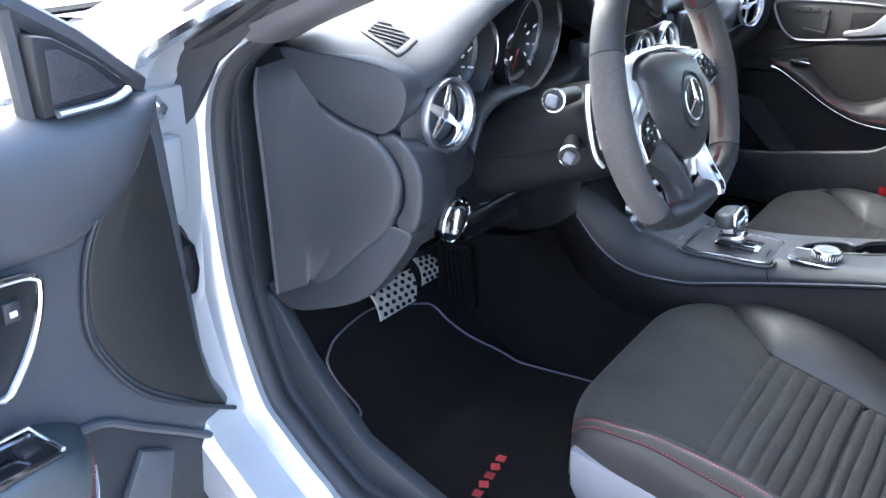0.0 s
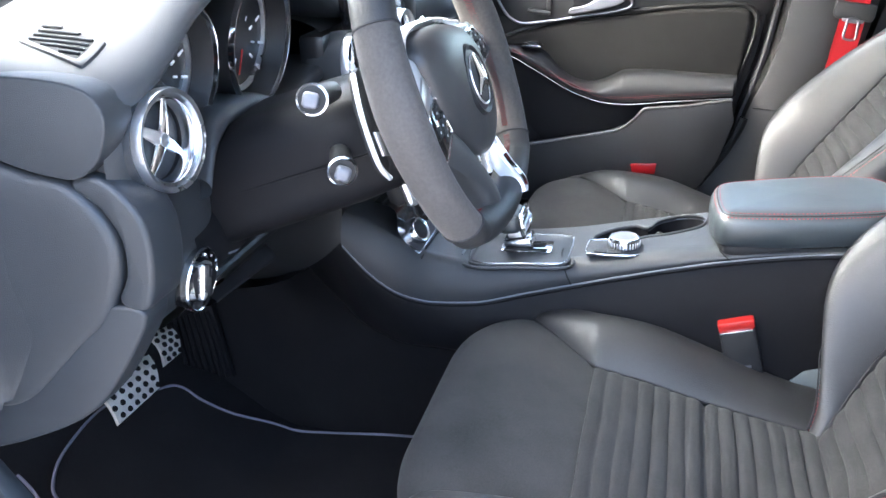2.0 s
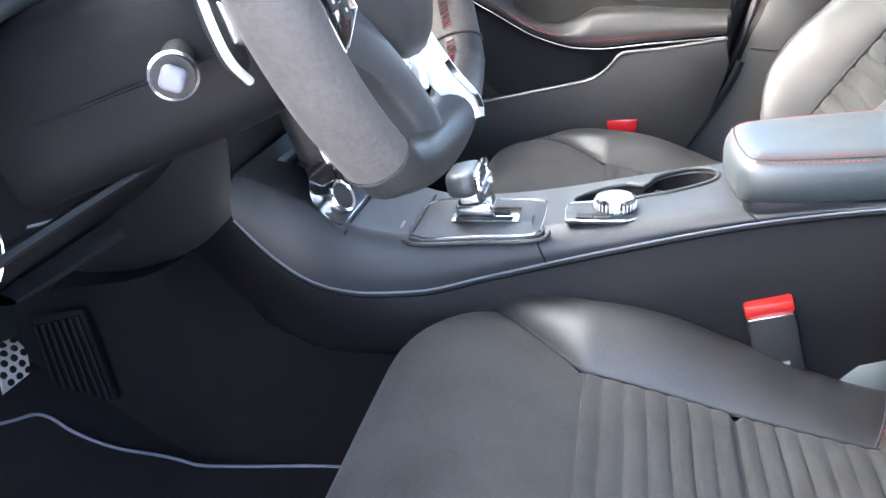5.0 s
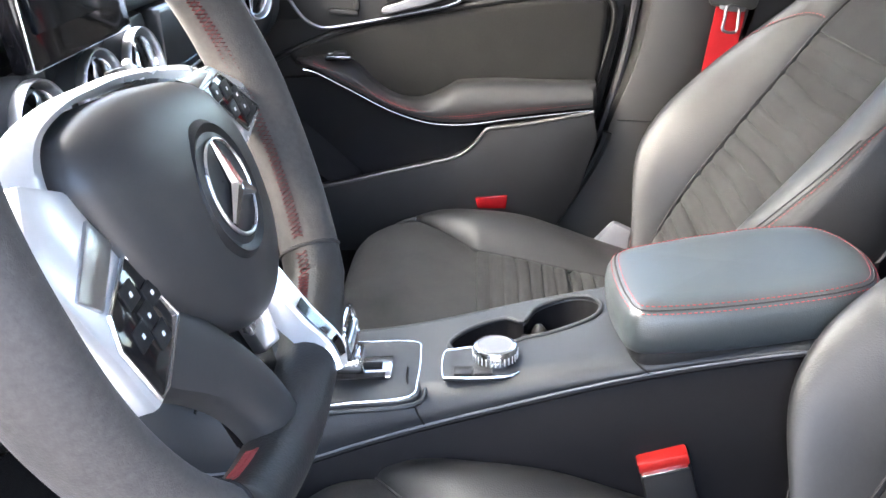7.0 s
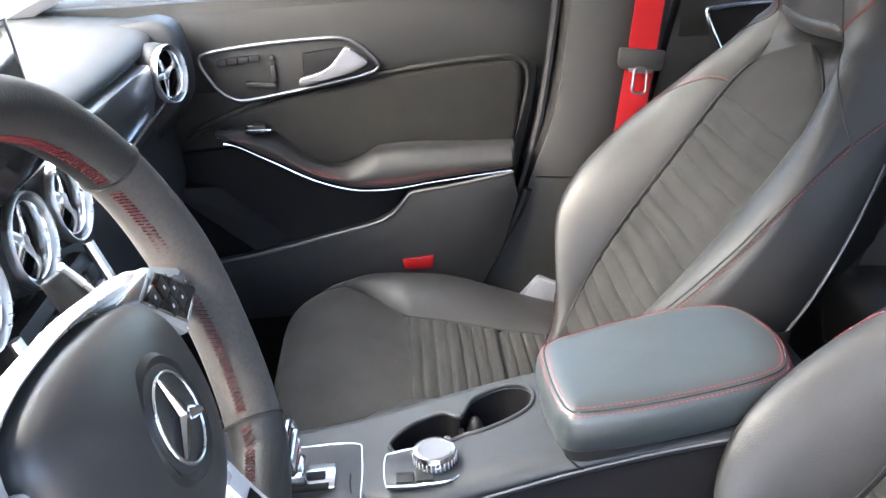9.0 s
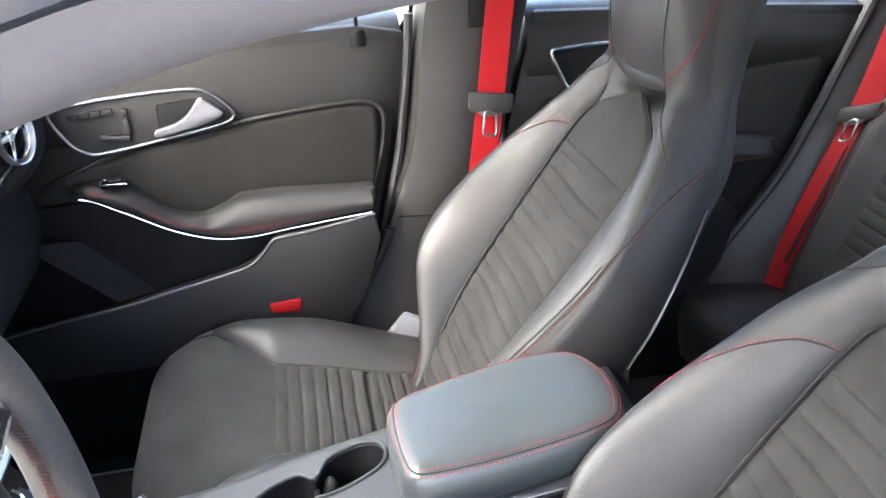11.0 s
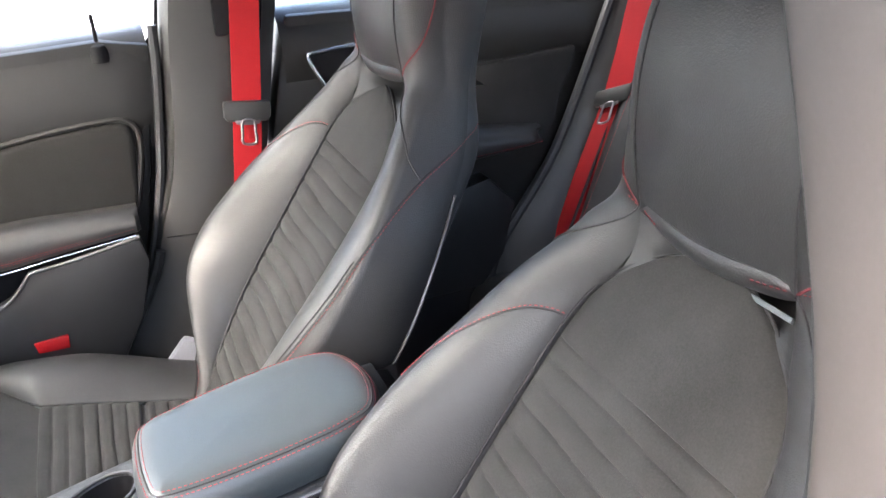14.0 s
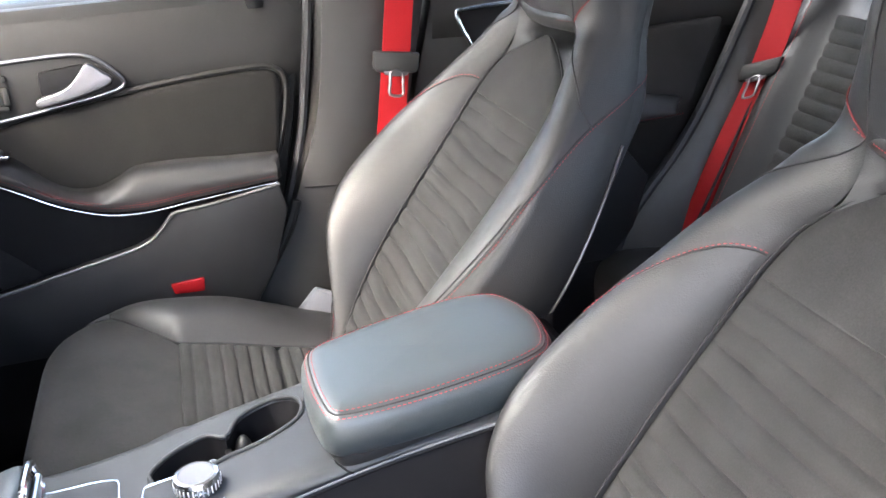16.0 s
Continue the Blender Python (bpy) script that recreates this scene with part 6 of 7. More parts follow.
for y in np.linspace(0.70, -0.56, 80):
    yy = min(y, 0.265)
    lx, lz = lerp(yy, LY, LX), lerp(yy, LY, LZ)
    if y > 0.265:
        lx, lz = lerp(y, (0.265, 0.33, 0.45, 0.58, 0.70), (-0.205, -0.190, -0.145, -0.11, -0.10)), lz + 0.04 * min(1, (y - 0.265) / 0.1)
    low = lerp(y, (-0.56, -0.2, 0.123, 0.229, 0.294, 0.353, 0.398, 0.46, 0.70), (0.40, 0.40, 0.416, 0.440, 0.484, 0.530, 0.566, 0.58, 0.60))
    low = min(low, lz - 0.03)
    tuck = lerp(y, (-0.15, 0.10, 0.30, 0.70), (0.0, 0.02, 0.07, 0.07))
    flank.append([(x, y, z) for x, z in curve([(lx + 0.012, lz + 0.002), (lx + 0.004, lz - 0.010), (lx - 0.010 + 0.5 * tuck, lz - (lz - low) * 0.45), (lx - 0.008 + tuck, low + 0.006), (lx + 0.004 + tuck, low)], 4)])
    under.append([(lx + 0.012 + tuck, y, low + 0.01), (max(lx + 0.02 + tuck, -0.125), y, low - 0.006), (max(lx + 0.02 + tuck, -0.085), y, 0.3), (max(lx + 0.02 + tuck, -0.042), y, 0.19)])
part("side_wall", fix(grid([r for r in flank if r[0][1] < 0.38])), DARK, con, "black plastic console side")
part("tunnel_front", fix(grid([r for r in flank if r[0][1] > 0.36])), DARK, con, "matt black front of the tunnel")
part("tunnel_core", box(0.24, 0.30, 0.11, (-0.005, 0.445, 0.60), 0.01), CARPET, con, "dark core under the dash")
part("carpet_flank", fix(grid(under)), CARPET, con, "black carpet on the tunnel")
part("side_wall", fix(grid([[(x, y, z) for x, z in ((lerp(y, (-0.56, -0.40, -0.24, -0.13, -0.05, 0.05, 0.12, 0.25), (0.108, 0.098, 0.076, 0.066, 0.054, 0.048, 0.058, 0.108)), con_top(min(y, 0.25)) - 0.02), (lerp(y, (-0.56, -0.24, 0.25), (0.112, 0.088, 0.110)), 0.40), (0.115, 0.19))] for y in np.linspace(0.5, -0.56, 40)])), HARD, con, "black plastic console side")
part("rear_end", box(0.20, 0.03, 0.40, (0.01, -0.535, 0.40), 0.01), DARK, con)
for y in (-0.045, -0.262):
    lx, lz, tz = lerp(y, LY, LX), lerp(y, LY, LZ), con_top(y)
    part("joint", tube([(lx - 0.0015, y - 0.002, lz + 0.002), (lx - 0.001, y + 0.004, lz + (tz - lz) * 0.4), (lx + 0.008, y + 0.012, tz - 0.004), (lx + 0.032, y + 0.016, tz + 0.0006), (lx + 0.05, y + 0.016, tz + 0.0006)], 0.0011, 5), DARK, top, "joint in the trim")
for y, x0, x1 in ((0.100, -0.118, 0.020), (0.163, -0.130, 0.020)):
    part("lid_joint", tube([(lerp(y, LY, LX) + 0.008, y + 0.001, con_top(y) - 0.006)] + [(x, y, con_top(y) + 0.0004) for x in np.linspace(x0, x1, 8)], 0.0014, 5), DARK, top, "joint round the ashtray lid")
part("lid_mark", box(0.022, 0.003, 0.0016, (-0.092, 0.115, con_top(0.115) + 0.0006), 0.0006), SEATPLASTIC, top, "pale dash on the lid")
cheek_rows = [[(-0.20, 0.262, 0.715), (-0.202, 0.262, 0.665), (-0.204, 0.266, 0.615)], [(-0.26, 0.300, 0.695), (-0.24, 0.310, 0.640), (-0.20, 0.315, 0.575)], [(-0.33, 0.345, 0.672), (-0.29, 0.37, 0.62), (-0.19, 0.39, 0.545)], [(-0.36, 0.42, 0.665), (-0.31, 0.44, 0.60), (-0.17, 0.46, 0.53)]]
cheek_rows = [curve(r, 4) for r in cheek_rows]
part("tunnel_cheek", fix(grid([curve([r[j] for r in cheek_rows], 5) for j in range(len(cheek_rows[0]))])), HARD, con, "black panel between console and knee panel")
# shifter plate
spm = Matrix.Translation((-0.060, 0.022, con_top(0.02) + 0.002)) @ Matrix.Rotation(radians(-2), 4, "X")
spl = curve([(-0.062, 0.080), (-0.066, 0.0), (-0.060, -0.058), (-0.030, -0.066), (0.030, -0.066), (0.056, -0.058), (0.060, 0.0), (0.052, 0.080)], 4, True)
sp = part("shifter_plate", moved(slab([tuple(p) for p in spl], "z", -0.004, 0.0015, 0.001), spm), SOFT, con, "black shifter plate")
part("plate_rim", moved(tube([(x * 0.95, y * 0.95, 0.0018) for x, y in spl], 0.0012, 6, True), spm), CHROME, sp, "thin chrome plate rim")
part("plate_frame", moved(tube([(x * 1.07, y * 1.07, -0.0022) for x, y in spl], 0.0025, 6, True), spm), SOFT, sp)
part("gate", moved(slab([(-0.022, 0.040), (0.020, 0.040), (0.020, -0.036), (-0.022, -0.036)], "z", 0.002, 0.006, 0.002), spm), CHROME, sp, "chrome shifter gate")
part("gate_slot", moved(box(0.012, 0.056, 0.004, (-0.002, 0.002, 0.006), 0.001), spm), DARK, sp)
part("gate_marks", moved(box(0.010, 0.064, 0.002, (-0.021, 0.002, 0.0065), 0.0005), spm), DARK, sp)
lev = thing("gear_selector", "chrome loop-shaped gear selector lever", "gear lever")
lm = Matrix.Translation((-0.062, 0.034, 0.568)) @ Matrix.Rotation(radians(-10), 4, "X")
part("base", moved(slab([(-0.018, -0.022), (0.018, -0.022), (0.014, 0.022), (-0.014, 0.022)], "z", 0.0, 0.022, 0.006, 3), lm), CHROME, lev, "polished lever base")
part("stalk", moved(slab([(-0.012, -0.010), (0.012, -0.010), (0.012, 0.014), (-0.012, 0.014)], "z", 0.018, 0.036, 0.004), lm), ALU, lev, "satin lever stem")
part("grip_pad", moved(slab([tuple(p) for p in curve([(-0.031, -0.006), (-0.030, 0.014), (-0.018, 0.024), (0.018, 0.024), (0.030, 0.014), (0.031, -0.006), (0.016, -0.012), (-0.016, -0.012)], 4, True)], "z", 0.032, 0.060, 0.008, 3), lm), LEATHER_PAD, lev, "black leather grip")
lp = curve([(-0.030, 0.034), (-0.031, 0.048), (-0.024, 0.058), (0.024, 0.058), (0.031, 0.048), (0.030, 0.034), (0.022, 0.028), (-0.022, 0.028)], 5, True)
part("handle_loop", moved(tube([(x, -0.014, z) for x, z in lp], 0.0042, 10, True), lm), CHROME, lev, "chrome loop round the grip")
part("handle_bar", moved(tube([(-0.026, -0.016, 0.042), (0.026, -0.016, 0.042)], 0.0034, 10), lm), ALU, lev, "silver cross bar")
# rotary controller
cy = -0.110
cz = con_top(cy)
cpl = curve([(-0.096, -0.066), (-0.101, -0.074), (-0.102, -0.108), (-0.096, -0.138), (-0.070, -0.147), (-0.046, -0.134), (-0.040, -0.108), (-0.045, -0.076), (-0.054, -0.066)], 4, True)
ctl = thing("rotary_controller", "chrome ringed rotary control knob on the console", "control knob")
part("plate", slab([tuple(p) for p in cpl], "z", cz - 0.002, cz + 0.002, 0.001), SOFT, ctl, "black knob plate")
part("plate_rim", tube([(x, y, cz + 0.0022) for x, y in cpl], 0.0012, 6, True), CHROME, ctl, "chrome rim")
part("knob", revolve([(0.0215, 0.0), (0.0225, 0.003), (0.0225, 0.013), (0.021, 0.0165), (0.0180, 0.0172)], (-0.068, -0.118, cz + 0.003), (0, 0, 1), 40), CHROME, ctl, "knurled chrome ring")
for k in range(30):
    a = k * 2 * math.pi / 30
    part("knurl", box(0.0012, 0.0012, 0.008, (-0.068 + 0.0225 * math.cos(a), -0.118 + 0.0225 * math.sin(a), cz + 0.0105), 0.0003), ALU, ctl)
part("cap", revolve([(0.0182, 0.0172), (0.0168, 0.0160), (0.0, 0.0158)], (-0.068, -0.118, cz + 0.003), (0, 0, 1), 32), SEATPLASTIC, ctl, "grey knob face")
for k in (0, 1):
    part("key", box(0.016, 0.018, 0.002, (-0.090, -0.086 - 0.020 * k, cz + 0.0035), 0.001), HARD, ctl)
# cup holders
cup = thing("cup_holder", "twin black cup holder with silver grips", "cup holder")
part("rim", tube([(x, y, con_top(y) + 0.0005) for x, y in CUPS], 0.0026, 8, True), SOFT, cup, "black cup holder rim")
part("well", fix(grid([[(x * k + 0.0 * (1 - k), -0.155 + (y + 0.155) * k, con_top(y) - d) for x, y in CUPS] for k, d in ((1.02, 0.0), (0.99, 0.006), (0.97, 0.055), (0.90, 0.062), (0.01, 0.062))], wrap=True)), DARK, cup, "deep black cup well")
for x, y, mat, lab in ((-0.016, -0.133, SEATPLASTIC, "silver cup grip"), (0.010, -0.166, HARD, "dark cup grip")):
    z = con_top(y) - 0.012
    part("grip", fix(grid([[(x + 0.013 * math.cos(a) * k, y + 0.010 * math.sin(a) * k, z - d) for a in np.linspace(0, 2 * math.pi, 20, endpoint=False)] for k, d in ((0.05, -0.004), (0.45, -0.002), (0.8, 0.004), (1.0, 0.013), (1.05, 0.03))], wrap=True)), mat, cup, lab)
part("cup_lip", tube([(x, y, con_top(y) - 0.004) for x, y in CUPS[16:36]], 0.0010, 6), EDGE, cup, "bright inner lip")
part("web", box(0.034, 0.007, 0.045, (-0.012, -0.150, con_top(-0.149) - 0.036), 0.002), DARK, cup)
# armrest lid
lid = thing("armrest_lid", "padded blue-black leather console armrest with red stitching", "armrest")
plan = [(-0.075, -0.237), (-0.100, -0.243), (-0.112, -0.262), (-0.111, -0.32), (-0.101, -0.39), (-0.085, -0.455), (-0.060, -0.492), (0.0, -0.506), (0.056, -0.496), (0.088, -0.472), (0.096, -0.42), (0.081, -0.345), (0.062, -0.285), (0.048, -0.252), (0.024, -0.237), (-0.03, -0.234)]
base = curve(plan, 6, True)
c0 = base.mean(axis=0)


def lid_ring(d, z):
    """The lid's outline drawn in by d, at a height that rises gently to the rear."""
    t = np.roll(base, -1, axis=0) - np.roll(base, 1, axis=0)
    n = np.stack([t[:, 1], -t[:, 0]], 1)
    n /= np.linalg.norm(n, axis=1)[:, None]
    if ((base - c0) * n).sum() < 0:
        n = -n
    return [(x, y, z - 0.022 * (y + 0.24)) for x, y in base - n * d]


rows = [lid_ring(d, z) for d, z in ((0.014, 0.607), (0.004, 0.608), (0.0005, 0.613), (0.0, 0.630), (0.0015, 0.639), (0.005, 0.6465), (0.010, 0.6510), (0.017, 0.6540), (0.025, 0.6556))]
for k in (0.85, 0.6, 0.3, 0.01):
    rows.append([(c0[0] + (x - c0[0]) * k, c0[1] + (y - c0[1]) * k, z + 0.003 * (1 - k) + 0.022 * (1 - k) * (y - c0[1])) for x, y, z in rows[8]])
part("pad", fix(grid(rows, wrap=True, caps=True)), LEATHER_PAD, lid, "blue-black leather pad")
for d, z in ((0.0062, 0.6485), (0.0135, 0.6532)):
    line = lid_ring(d, z)
    part("stitching", stitches(line + line[:1]), THREAD, lid, "red stitching")
part("seam", tube(lid_ring(0.0098, 0.6507), 0.0011, 5, True), DARKTHREAD, lid)
part("lid_base", slab([p[:2] for p in lid_ring(0.008, 0)], "z", 0.588, 0.610, 0.004), HARD, lid, "black plastic lid base")

# ---- footwell ----
mat1 = thing("floor_mat", "black carpet floor mat with violet-grey piping", "floor mat", group="floor mats")
def mat_z(y):
    return 0.206 + 0.45 * max(0, y - 0.42)


# edge of the mat: up the tunnel side, round the front, down to a narrow fold and back along the footrest
EDGE_LINE = curve([(-0.050, 0.10), (-0.057, 0.25), (-0.070, 0.346), (-0.084, 0.445), (-0.112, 0.515), (-0.118, 0.568), (-0.112, 0.602), (-0.119, 0.621), (-0.145, 0.634), (-0.20, 0.664), (-0.253, 0.673), (-0.31, 0.670), (-0.372, 0.660), (-0.416, 0.642), (-0.436, 0.625), (-0.452, 0.588), (-0.461, 0.540), (-0.470, 0.523), (-0.485, 0.522), (-0.499, 0.535), (-0.477, 0.594), (-0.446, 0.651), (-0.433, 0.683)], 5)
MY = (0.0, 0.44, 0.52, 0.54, 0.588, 0.625, 0.642, 0.660, 0.670, 0.673)
ML = (-0.60, -0.60, -0.53, -0.461, -0.452, -0.436, -0.416, -0.372, -0.31, -0.255)
RY = (0.0, 0.25, 0.346, 0.445, 0.515, 0.568, 0.602, 0.621, 0.634, 0.664, 0.673)
RX = (-0.05, -0.057, -0.070, -0.084, -0.112, -0.118, -0.112, -0.119, -0.145, -0.20, -0.250)
rows = []
for y in np.linspace(0, 0.672, 50):
    l, r = lerp(y, MY, ML), lerp(y, RY, RX)
    rows.append([(l, y, mat_z(y) - 0.012), (l, y, mat_z(y))] + [(l + (r - l) * k, y, mat_z(y)) for k in np.linspace(0.05, 0.95, 8)] + [(r, y, mat_z(y)), (r, y, mat_z(y) - 0.012)])
part("carpet", fix(grid(rows)), CARPET, mat1, "black carpet pile")
part("piping", tube([(x, y, mat_z(y) + 0.001) for x, y in EDGE_LINE], 0.0024, 6), PIPING, mat1, "violet-grey edge piping")
for k in range(5):
    part("emblem_bar", box(0.017, 0.016, 0.002, (-0.487 + 0.026 * k, 0.268 + 0.004 * k, 0.2072), 0.0008, turn=Matrix.Rotation(0.15 + 0.4 * (k % 2), 3, "Z")), THREAD, mat1, "red woven bar")
mat2 = thing("floor_mat", "black passenger floor mat with grey piping", "floor mat", group="floor mats")
m2 = [(0.14, 0.0), (0.62, 0.0), (0.62, 0.70), (0.16, 0.74)]
part("carpet", slab(m2, "z", 0.196, 0.206, 0.004), CARPET, mat2, "black carpet pile")
part("piping", tube([(x, y, 0.206) for x, y in m2], 0.003, 6, True), PIPING, mat2, "grey edge piping")
for k in range(3):
    part("emblem_bar", box(0.016, 0.024, 0.002, (0.36, 0.24 + 0.045 * k, 0.2072), 0.0008), THREAD, mat2, "red woven bar")
ribbed = thing("ribbed_pad", "black ribbed rubber pad on the tunnel carpet", "scuff pad")
part("backing", slab([(0.55, 0.275), (0.64, 0.29), (0.655, 0.40), (0.575, 0.415)], "x", -0.040, -0.026, 0.003), DARK, ribbed, "black pad backing")
for k in range(7):
    part("rib", tube([(-0.042, 0.560 + 0.013 * k, 0.278 + 0.003 * k), (-0.042, 0.583 + 0.011 * k, 0.405 - 0.003 * k)], 0.0035, 6), DARK, ribbed)
rest = thing("footrest", "black carpeted footrest with piped edge", "footrest")
fo = [(-0.655, 0.30), (-0.655, 0.66), (-0.52, 0.80), (-0.40, 0.80), (-0.43, 0.60), (-0.46, 0.56), (-0.58, 0.42)]
part("pad", fix(mesh_of([(x, y, 0.20) for x, y in fo] + [(x, y, 0.225 + max(0, y - 0.45) * 0.35) for x, y in fo], [tuple(range(6, -1, -1)), tuple(range(7, 14))] + [(i, (i + 1) % 7, 7 + (i + 1) % 7, 7 + i) for i in range(7)], False)), CARPET, rest, "black carpet pad")


def pedal(name, label, quad, holes, thick):
    """A curved steel pad with rubber studs, on an arm from the bulkhead."""
    p = thing(name, label, "pedal", group="pedals")
    a, b, c, d = (Vector(q) for q in quad)
    nrm = (b - a).cross(d - a).normalized()
    if nrm.y > 0:
        nrm = -nrm
    nu, nv = 14, 10
    rows = []
    for j in range(nv + 1):
        v = j / nv
        rows.append([a.lerp(b, u / nu).lerp(d.lerp(c, u / nu), v) + nrm * 0.010 * math.sin(math.pi * v) for u in range(nu + 1)])
    back = [[q - nrm * 0.006 for q in r] for r in rows]
    k = nu + 1
    verts = [q for r in rows for q in r] + [q for r in back for q in r]
    o = len(rows) * k
    faces = []
    for j in range(nv):
        for i in range(nu):
            q = j * k + i
            faces.append((q, q + 1, q + k + 1, q + k))
            faces.append((o + q, o + q + k, o + q + k + 1, o + q + 1))
    rimv = [i for i in range(k)] + [j * k + nu for j in range(1, nv + 1)] + [nv * k + i for i in range(nu - 1, -1, -1)] + [j * k for j in range(nv - 1, 0, -1)]
    for i, q in enumerate(rimv):
        r = rimv[(i + 1) % len(rimv)]
        faces.append((q, r, o + r, o + q))
    pad = part("pad", fix(mesh_of(verts, faces)), STEEL, p, "brushed steel pedal pad")
    for j in range(holes[1]):
        for i in range(holes[0]):
            u, v = (i + 0.5 + 0.25 * (-1) ** j) / holes[0], (j + 0.5) / holes[1]
            q = a.lerp(b, u).lerp(d.lerp(c, u), v) + nrm * (0.010 * math.sin(math.pi * v) + 0.0006)
            part("stud", revolve([(0.0044, -0.001), (0.0042, 0.0010), (0.0026, 0.0016), (0, 0.0017)], q, nrm, 10), DARK, pad, "black rubber stud")
    mid = (a + b) / 2
    part("arm", tube([mid - nrm * 0.01, mid + Vector((0, 0.05, 0.05)), mid + Vector((0, 0.16, 0.16))], 0.011, 8), DARK, p, "black pedal arm")
    return p


pedal("brake_pedal", "perforated steel brake pedal with rubber studs", [(-0.392, 0.575, 0.457), (-0.277, 0.556, 0.454), (-0.304, 0.523, 0.410), (-0.398, 0.531, 0.405)], (6, 5), 0.006)
pedal("accelerator_pedal", "perforated steel accelerator pedal with rubber studs", [(-0.236, 0.576, 0.456), (-0.190, 0.566, 0.451), (-0.208, 0.540, 0.416), (-0.250, 0.544, 0.414)], (3, 5), 0.006)

# ---- driver's door, swung open ----
dd = thing("driver_door", "driver's door standing wide open, black inner panel", "car door")
DY = 0.50
out = [(-0.866, 0.906), (-0.857, 0.838), (-0.845, 0.71), (-0.828, 0.556), (-0.815, 0.507), (-0.781, 0.452), (-0.800, 0.40), (-0.806, 0.26), (-1.75, 0.26), (-1.86, 0.45), (-1.90, 0.70), (-1.93, 0.905)]
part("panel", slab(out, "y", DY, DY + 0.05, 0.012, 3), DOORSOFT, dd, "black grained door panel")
part("outer_skin", slab([(-0.82, 0.93), (-0.80, 0.25), (-1.78, 0.25), (-1.93, 0.60), (-1.96, 0.93)], "y", DY + 0.055, DY + 0.13, 0.02), PAINT, dd, "silver outer door skin")
rows = []
for x in np.linspace(-0.872, -1.93, 60):
    zl = lerp(x, (-1.93, -1.0, -0.975, -0.944, -0.915, -0.892, -0.872), (0.77, 0.77, 0.782, 0.799, 0.825, 0.860, 0.898))
    f = (0.912 - zl) / 0.142
    e = min(1, f * 1.3)
    rows.append([(x, DY + y, 0.912 - (0.912 - z) * f if z < 0.912 else z) for y, z in curve([(0.12, 0.915), (0.05, 0.918), (0.01, 0.912), (-0.018 * e, 0.888), (-0.026 * e, 0.85), (-0.018 * e, 0.80), (-0.004, 0.77), (0.006, 0.768)], 4)])
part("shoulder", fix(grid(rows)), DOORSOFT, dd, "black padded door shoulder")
lo = curve([(-0.800, 0.452), (-0.868, 0.500), (-0.935, 0.555), (-0.977, 0.617), (-0.993, 0.672), (-0.984, 0.745), (-0.958, 0.795), (-0.917, 0.828), (-0.885, 0.872), (-0.872, 0.80), (-0.858, 0.70), (-0.842, 0.58), (-0.825, 0.51)], 4, True)
part("speaker_panel", slab([tuple(p) for p in lo], "y", DY - 0.002, DY + 0.02, 0.004, 3), VINYL, dd, "black recessed lower front panel")
part("fold", tube([(x, DY - 0.006, z) for x, z in curve([(-0.79, 0.448), (-0.868, 0.494), (-0.940, 0.550), (-0.985, 0.615), (-1.003, 0.672), (-0.992, 0.75), (-0.963, 0.802), (-0.922, 0.836), (-0.885, 0.885)], 5)], 0.0035, 8), SOFT, dd, "soft fold round the panel")
tri = [(-0.893, 0.918), (-0.945, 0.962), (-0.993, 0.992), (-1.018, 0.998), (-1.016, 0.912)]
tw = part("tweeter_panel", slab(tri, "y", DY - 0.004, DY + 0.03, 0.004), HARD, dd, "black mirror corner panel")
part("mesh_grille", slab([(-0.925, 0.930), (-0.955, 0.958), (-0.990, 0.980), (-1.006, 0.982), (-1.006, 0.926)], "y", DY - 0.0075, DY - 0.003, 0.002), material("speaker_mesh", (0.014, 0.014, 0.016), 0.6, grain=1.0, scale=420, mottle=0.3, cells=True), tw, "fine black speaker mesh")
part("tweeter_strip", tube(curve([(-0.914, DY - 0.010, 0.926), (-0.94, DY - 0.012, 0.919), (-1.004, DY - 0.010, 0.917)], 5), 0.0065, 8, flat=0.7), ALU, tw, "satin silver strip")
part("window_frame", tube([(-0.875, DY + 0.03, 0.915), (-0.955, DY + 0.03, 0.98), (-1.05, DY + 0.04, 1.042), (-1.25, DY + 0.06, 1.13), (-1.6, DY + 0.09, 1.19)], 0.018, 8), RUBBER, dd, "black window frame")
part("window_frame", tube([(-1.018, DY + 0.02, 0.905), (-1.022, DY + 0.03, 1.02)], 0.012, 8), RUBBER, dd, "black window divider")
gl = part("window_glass", slab([(-1.02, 0.90), (-1.93, 0.90), (-1.8, 1.15), (-1.25, 1.12), (-1.03, 1.02)], "y", DY + 0.05, DY + 0.054, 0), GLASS, dd, "clear side window")
gl.visible_shadow = False
hp = curve([(-1.057, 0.744), (-1.064, 0.757), (-1.09, 0.762), (-1.16, 0.765), (-1.28, 0.762), (-1.33, 0.72), (-1.25, 0.67), (-1.13, 0.635), (-1.10, 0.648), (-1.068, 0.70)], 4, True)
pl2 = part("handle_plate", slab([tuple(p) for p in hp], "y", DY - 0.012, DY + 0.01, 0.003), HARD, dd, "black handle plate")
part("plate_rim", tube([(x, DY - 0.014, z) for x, z in hp], 0.0045, 8, True), CHROME, pl2, "chrome rim of the handle plate")
part("key", box(0.020, 0.006, 0.024, (-1.092, DY - 0.014, 0.728), 0.003), SOFT, pl2)
part("key_mark", box(0.008, 0.002, 0.006, (-1.092, DY - 0.0175, 0.726), 0.0005), WHITE, pl2)
rows = []
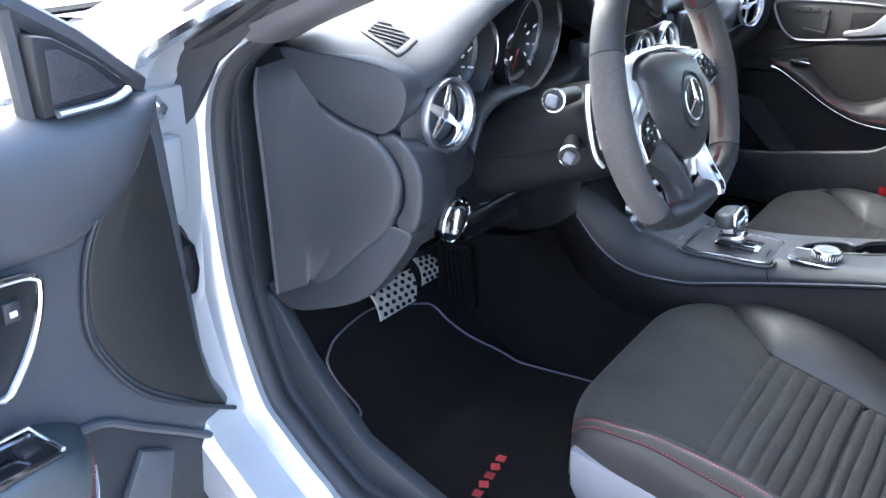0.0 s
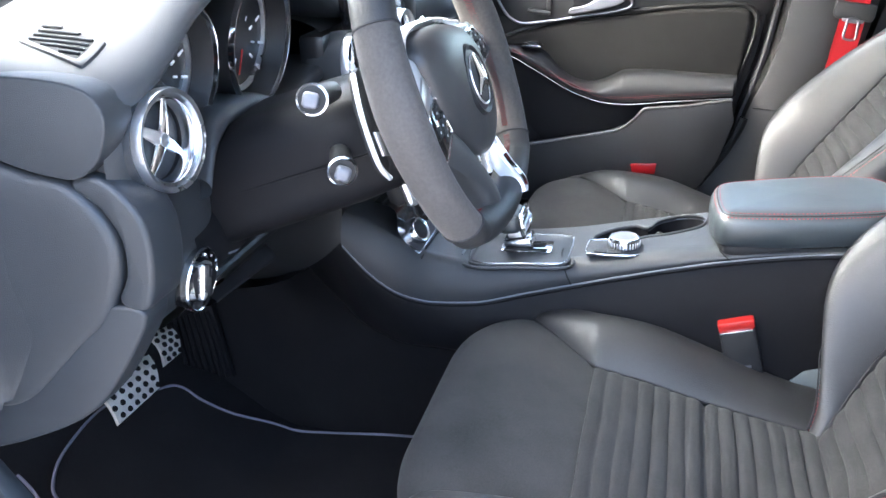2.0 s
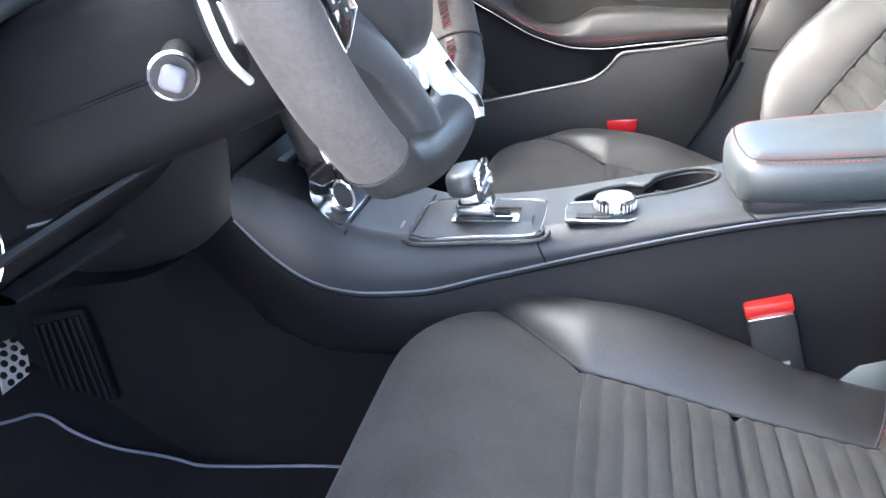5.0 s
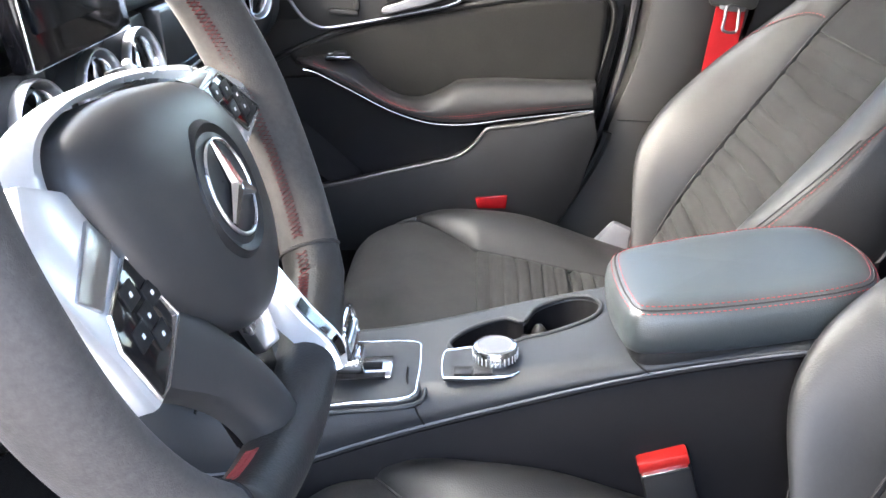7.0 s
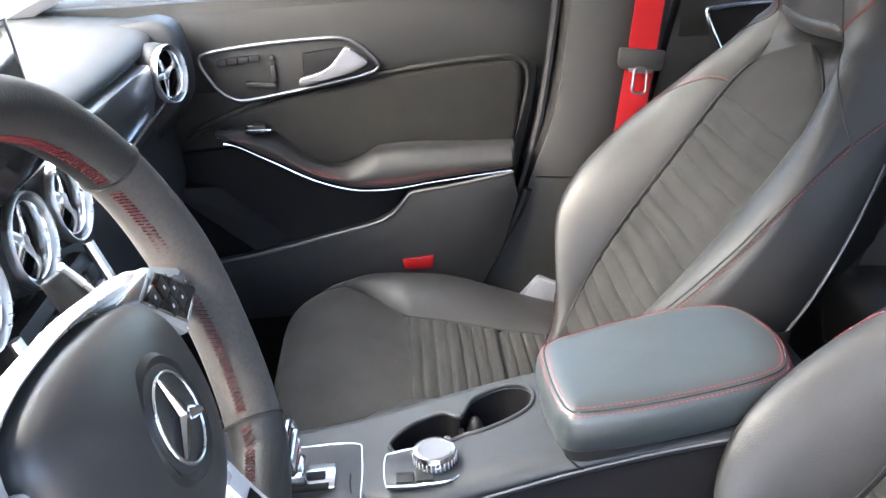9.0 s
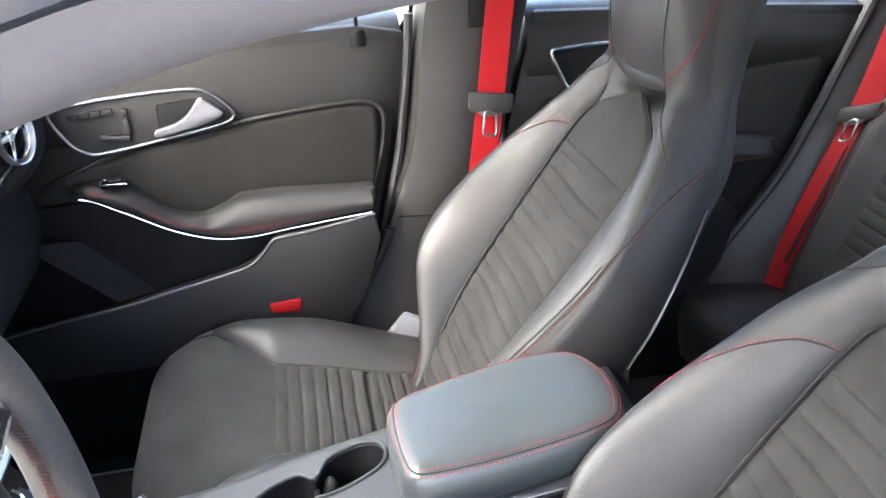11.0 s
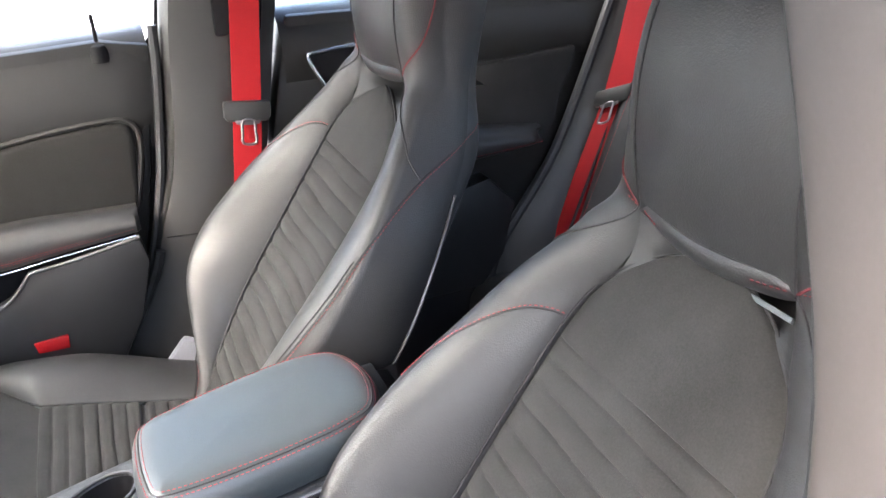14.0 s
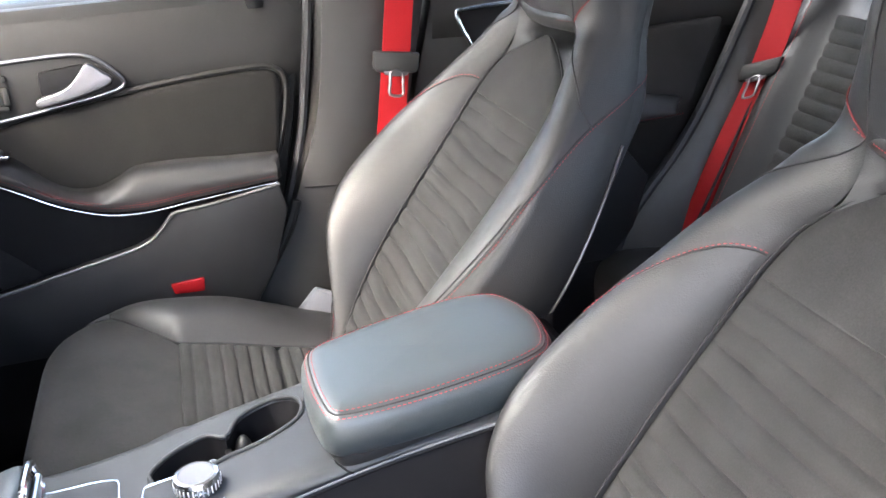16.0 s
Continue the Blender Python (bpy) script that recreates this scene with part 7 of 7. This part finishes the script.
for x in np.linspace(-1.036, -1.62, 40):
    e = min(1, (-1.033 - x) / 0.05) ** 0.5
    t = lerp(x, (-1.62, -1.3, -1.12, -1.06, -1.036), (0.555, 0.56, 0.586, 0.570, 0.556))
    b = lerp(x, (-1.62, -1.3, -1.12, -1.075, -1.04), (0.45, 0.45, 0.45, 0.485, 0.53))
    rows.append([(x, DY + y, z) for y, z in curve([(0.0, t), (-0.05 * e, t), (-0.082 * e, t - 0.008), (-0.09 * e, (t + b) / 2), (-0.082 * e, b + 0.006), (-0.03 * e, b), (0.0, b)], 4)])
ar = part("armrest", fix(grid(rows, caps=True)), LEATHER_PAD, dd, "padded leather armrest")
for dz in (0.0, 0.012):
    part("stitching", stitches([(x, DY - 0.0915 * min(1, (-1.033 - x) / 0.05) ** 0.5, lerp(x, (-1.62, -1.3, -1.12, -1.06, -1.04), (0.50, 0.50, 0.515, 0.535, 0.548)) - dz) for x in np.linspace(-1.04, -1.4, 40)]), THREAD, ar, "red stitching")
part("chrome_strip", tube([(x, DY - 0.088 * min(1, (-1.033 - x) / 0.05) ** 0.5, lerp(x, (-1.62, -1.3, -1.12, -1.075, -1.04), (0.452, 0.452, 0.455, 0.487, 0.53)) - 0.004) for x in np.linspace(-1.045, -1.5, 40)], 0.004, 8), CHROME, ar, "chrome strip")
ws = part("switch_panel", box(0.10, 0.06, 0.012, (-1.15, DY - 0.05, 0.585), 0.004), GLOSS, ar, "window switch panel")
part("switch", box(0.022, 0.022, 0.010, (-1.125, DY - 0.055, 0.592), 0.004), HARD, ws)
part("switch_rim", tube([(-1.10, DY - 0.08, 0.590), (-1.10, DY - 0.02, 0.592), (-1.20, DY - 0.02, 0.592)], 0.003, 6), CHROME, ws)
pk2 = [(-1.045, 0.545), (-0.995, 0.535), (-0.943, 0.500), (-0.855, 0.440), (-0.832, 0.415), (-0.832, 0.33), (-0.85, 0.29), (-1.5, 0.29), (-1.5, 0.45)]
part("pocket_recess", slab(pk2, "y", DY - 0.003, DY + 0.02, 0.002), SOFT, dd, "dark door pocket recess")
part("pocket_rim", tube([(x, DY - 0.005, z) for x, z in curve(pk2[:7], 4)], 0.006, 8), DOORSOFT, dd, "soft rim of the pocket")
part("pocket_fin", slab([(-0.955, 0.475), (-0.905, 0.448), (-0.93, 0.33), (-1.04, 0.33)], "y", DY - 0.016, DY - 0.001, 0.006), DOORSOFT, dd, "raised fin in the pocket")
part("door_edge_bolt", revolve([(0, 0.012), (0.010, 0.010), (0.014, 0.0), (0.016, -0.01)], (-0.800, DY + 0.02, 0.425), (0.6, -1, 0), 16), ALU, dd, "plated bolt")
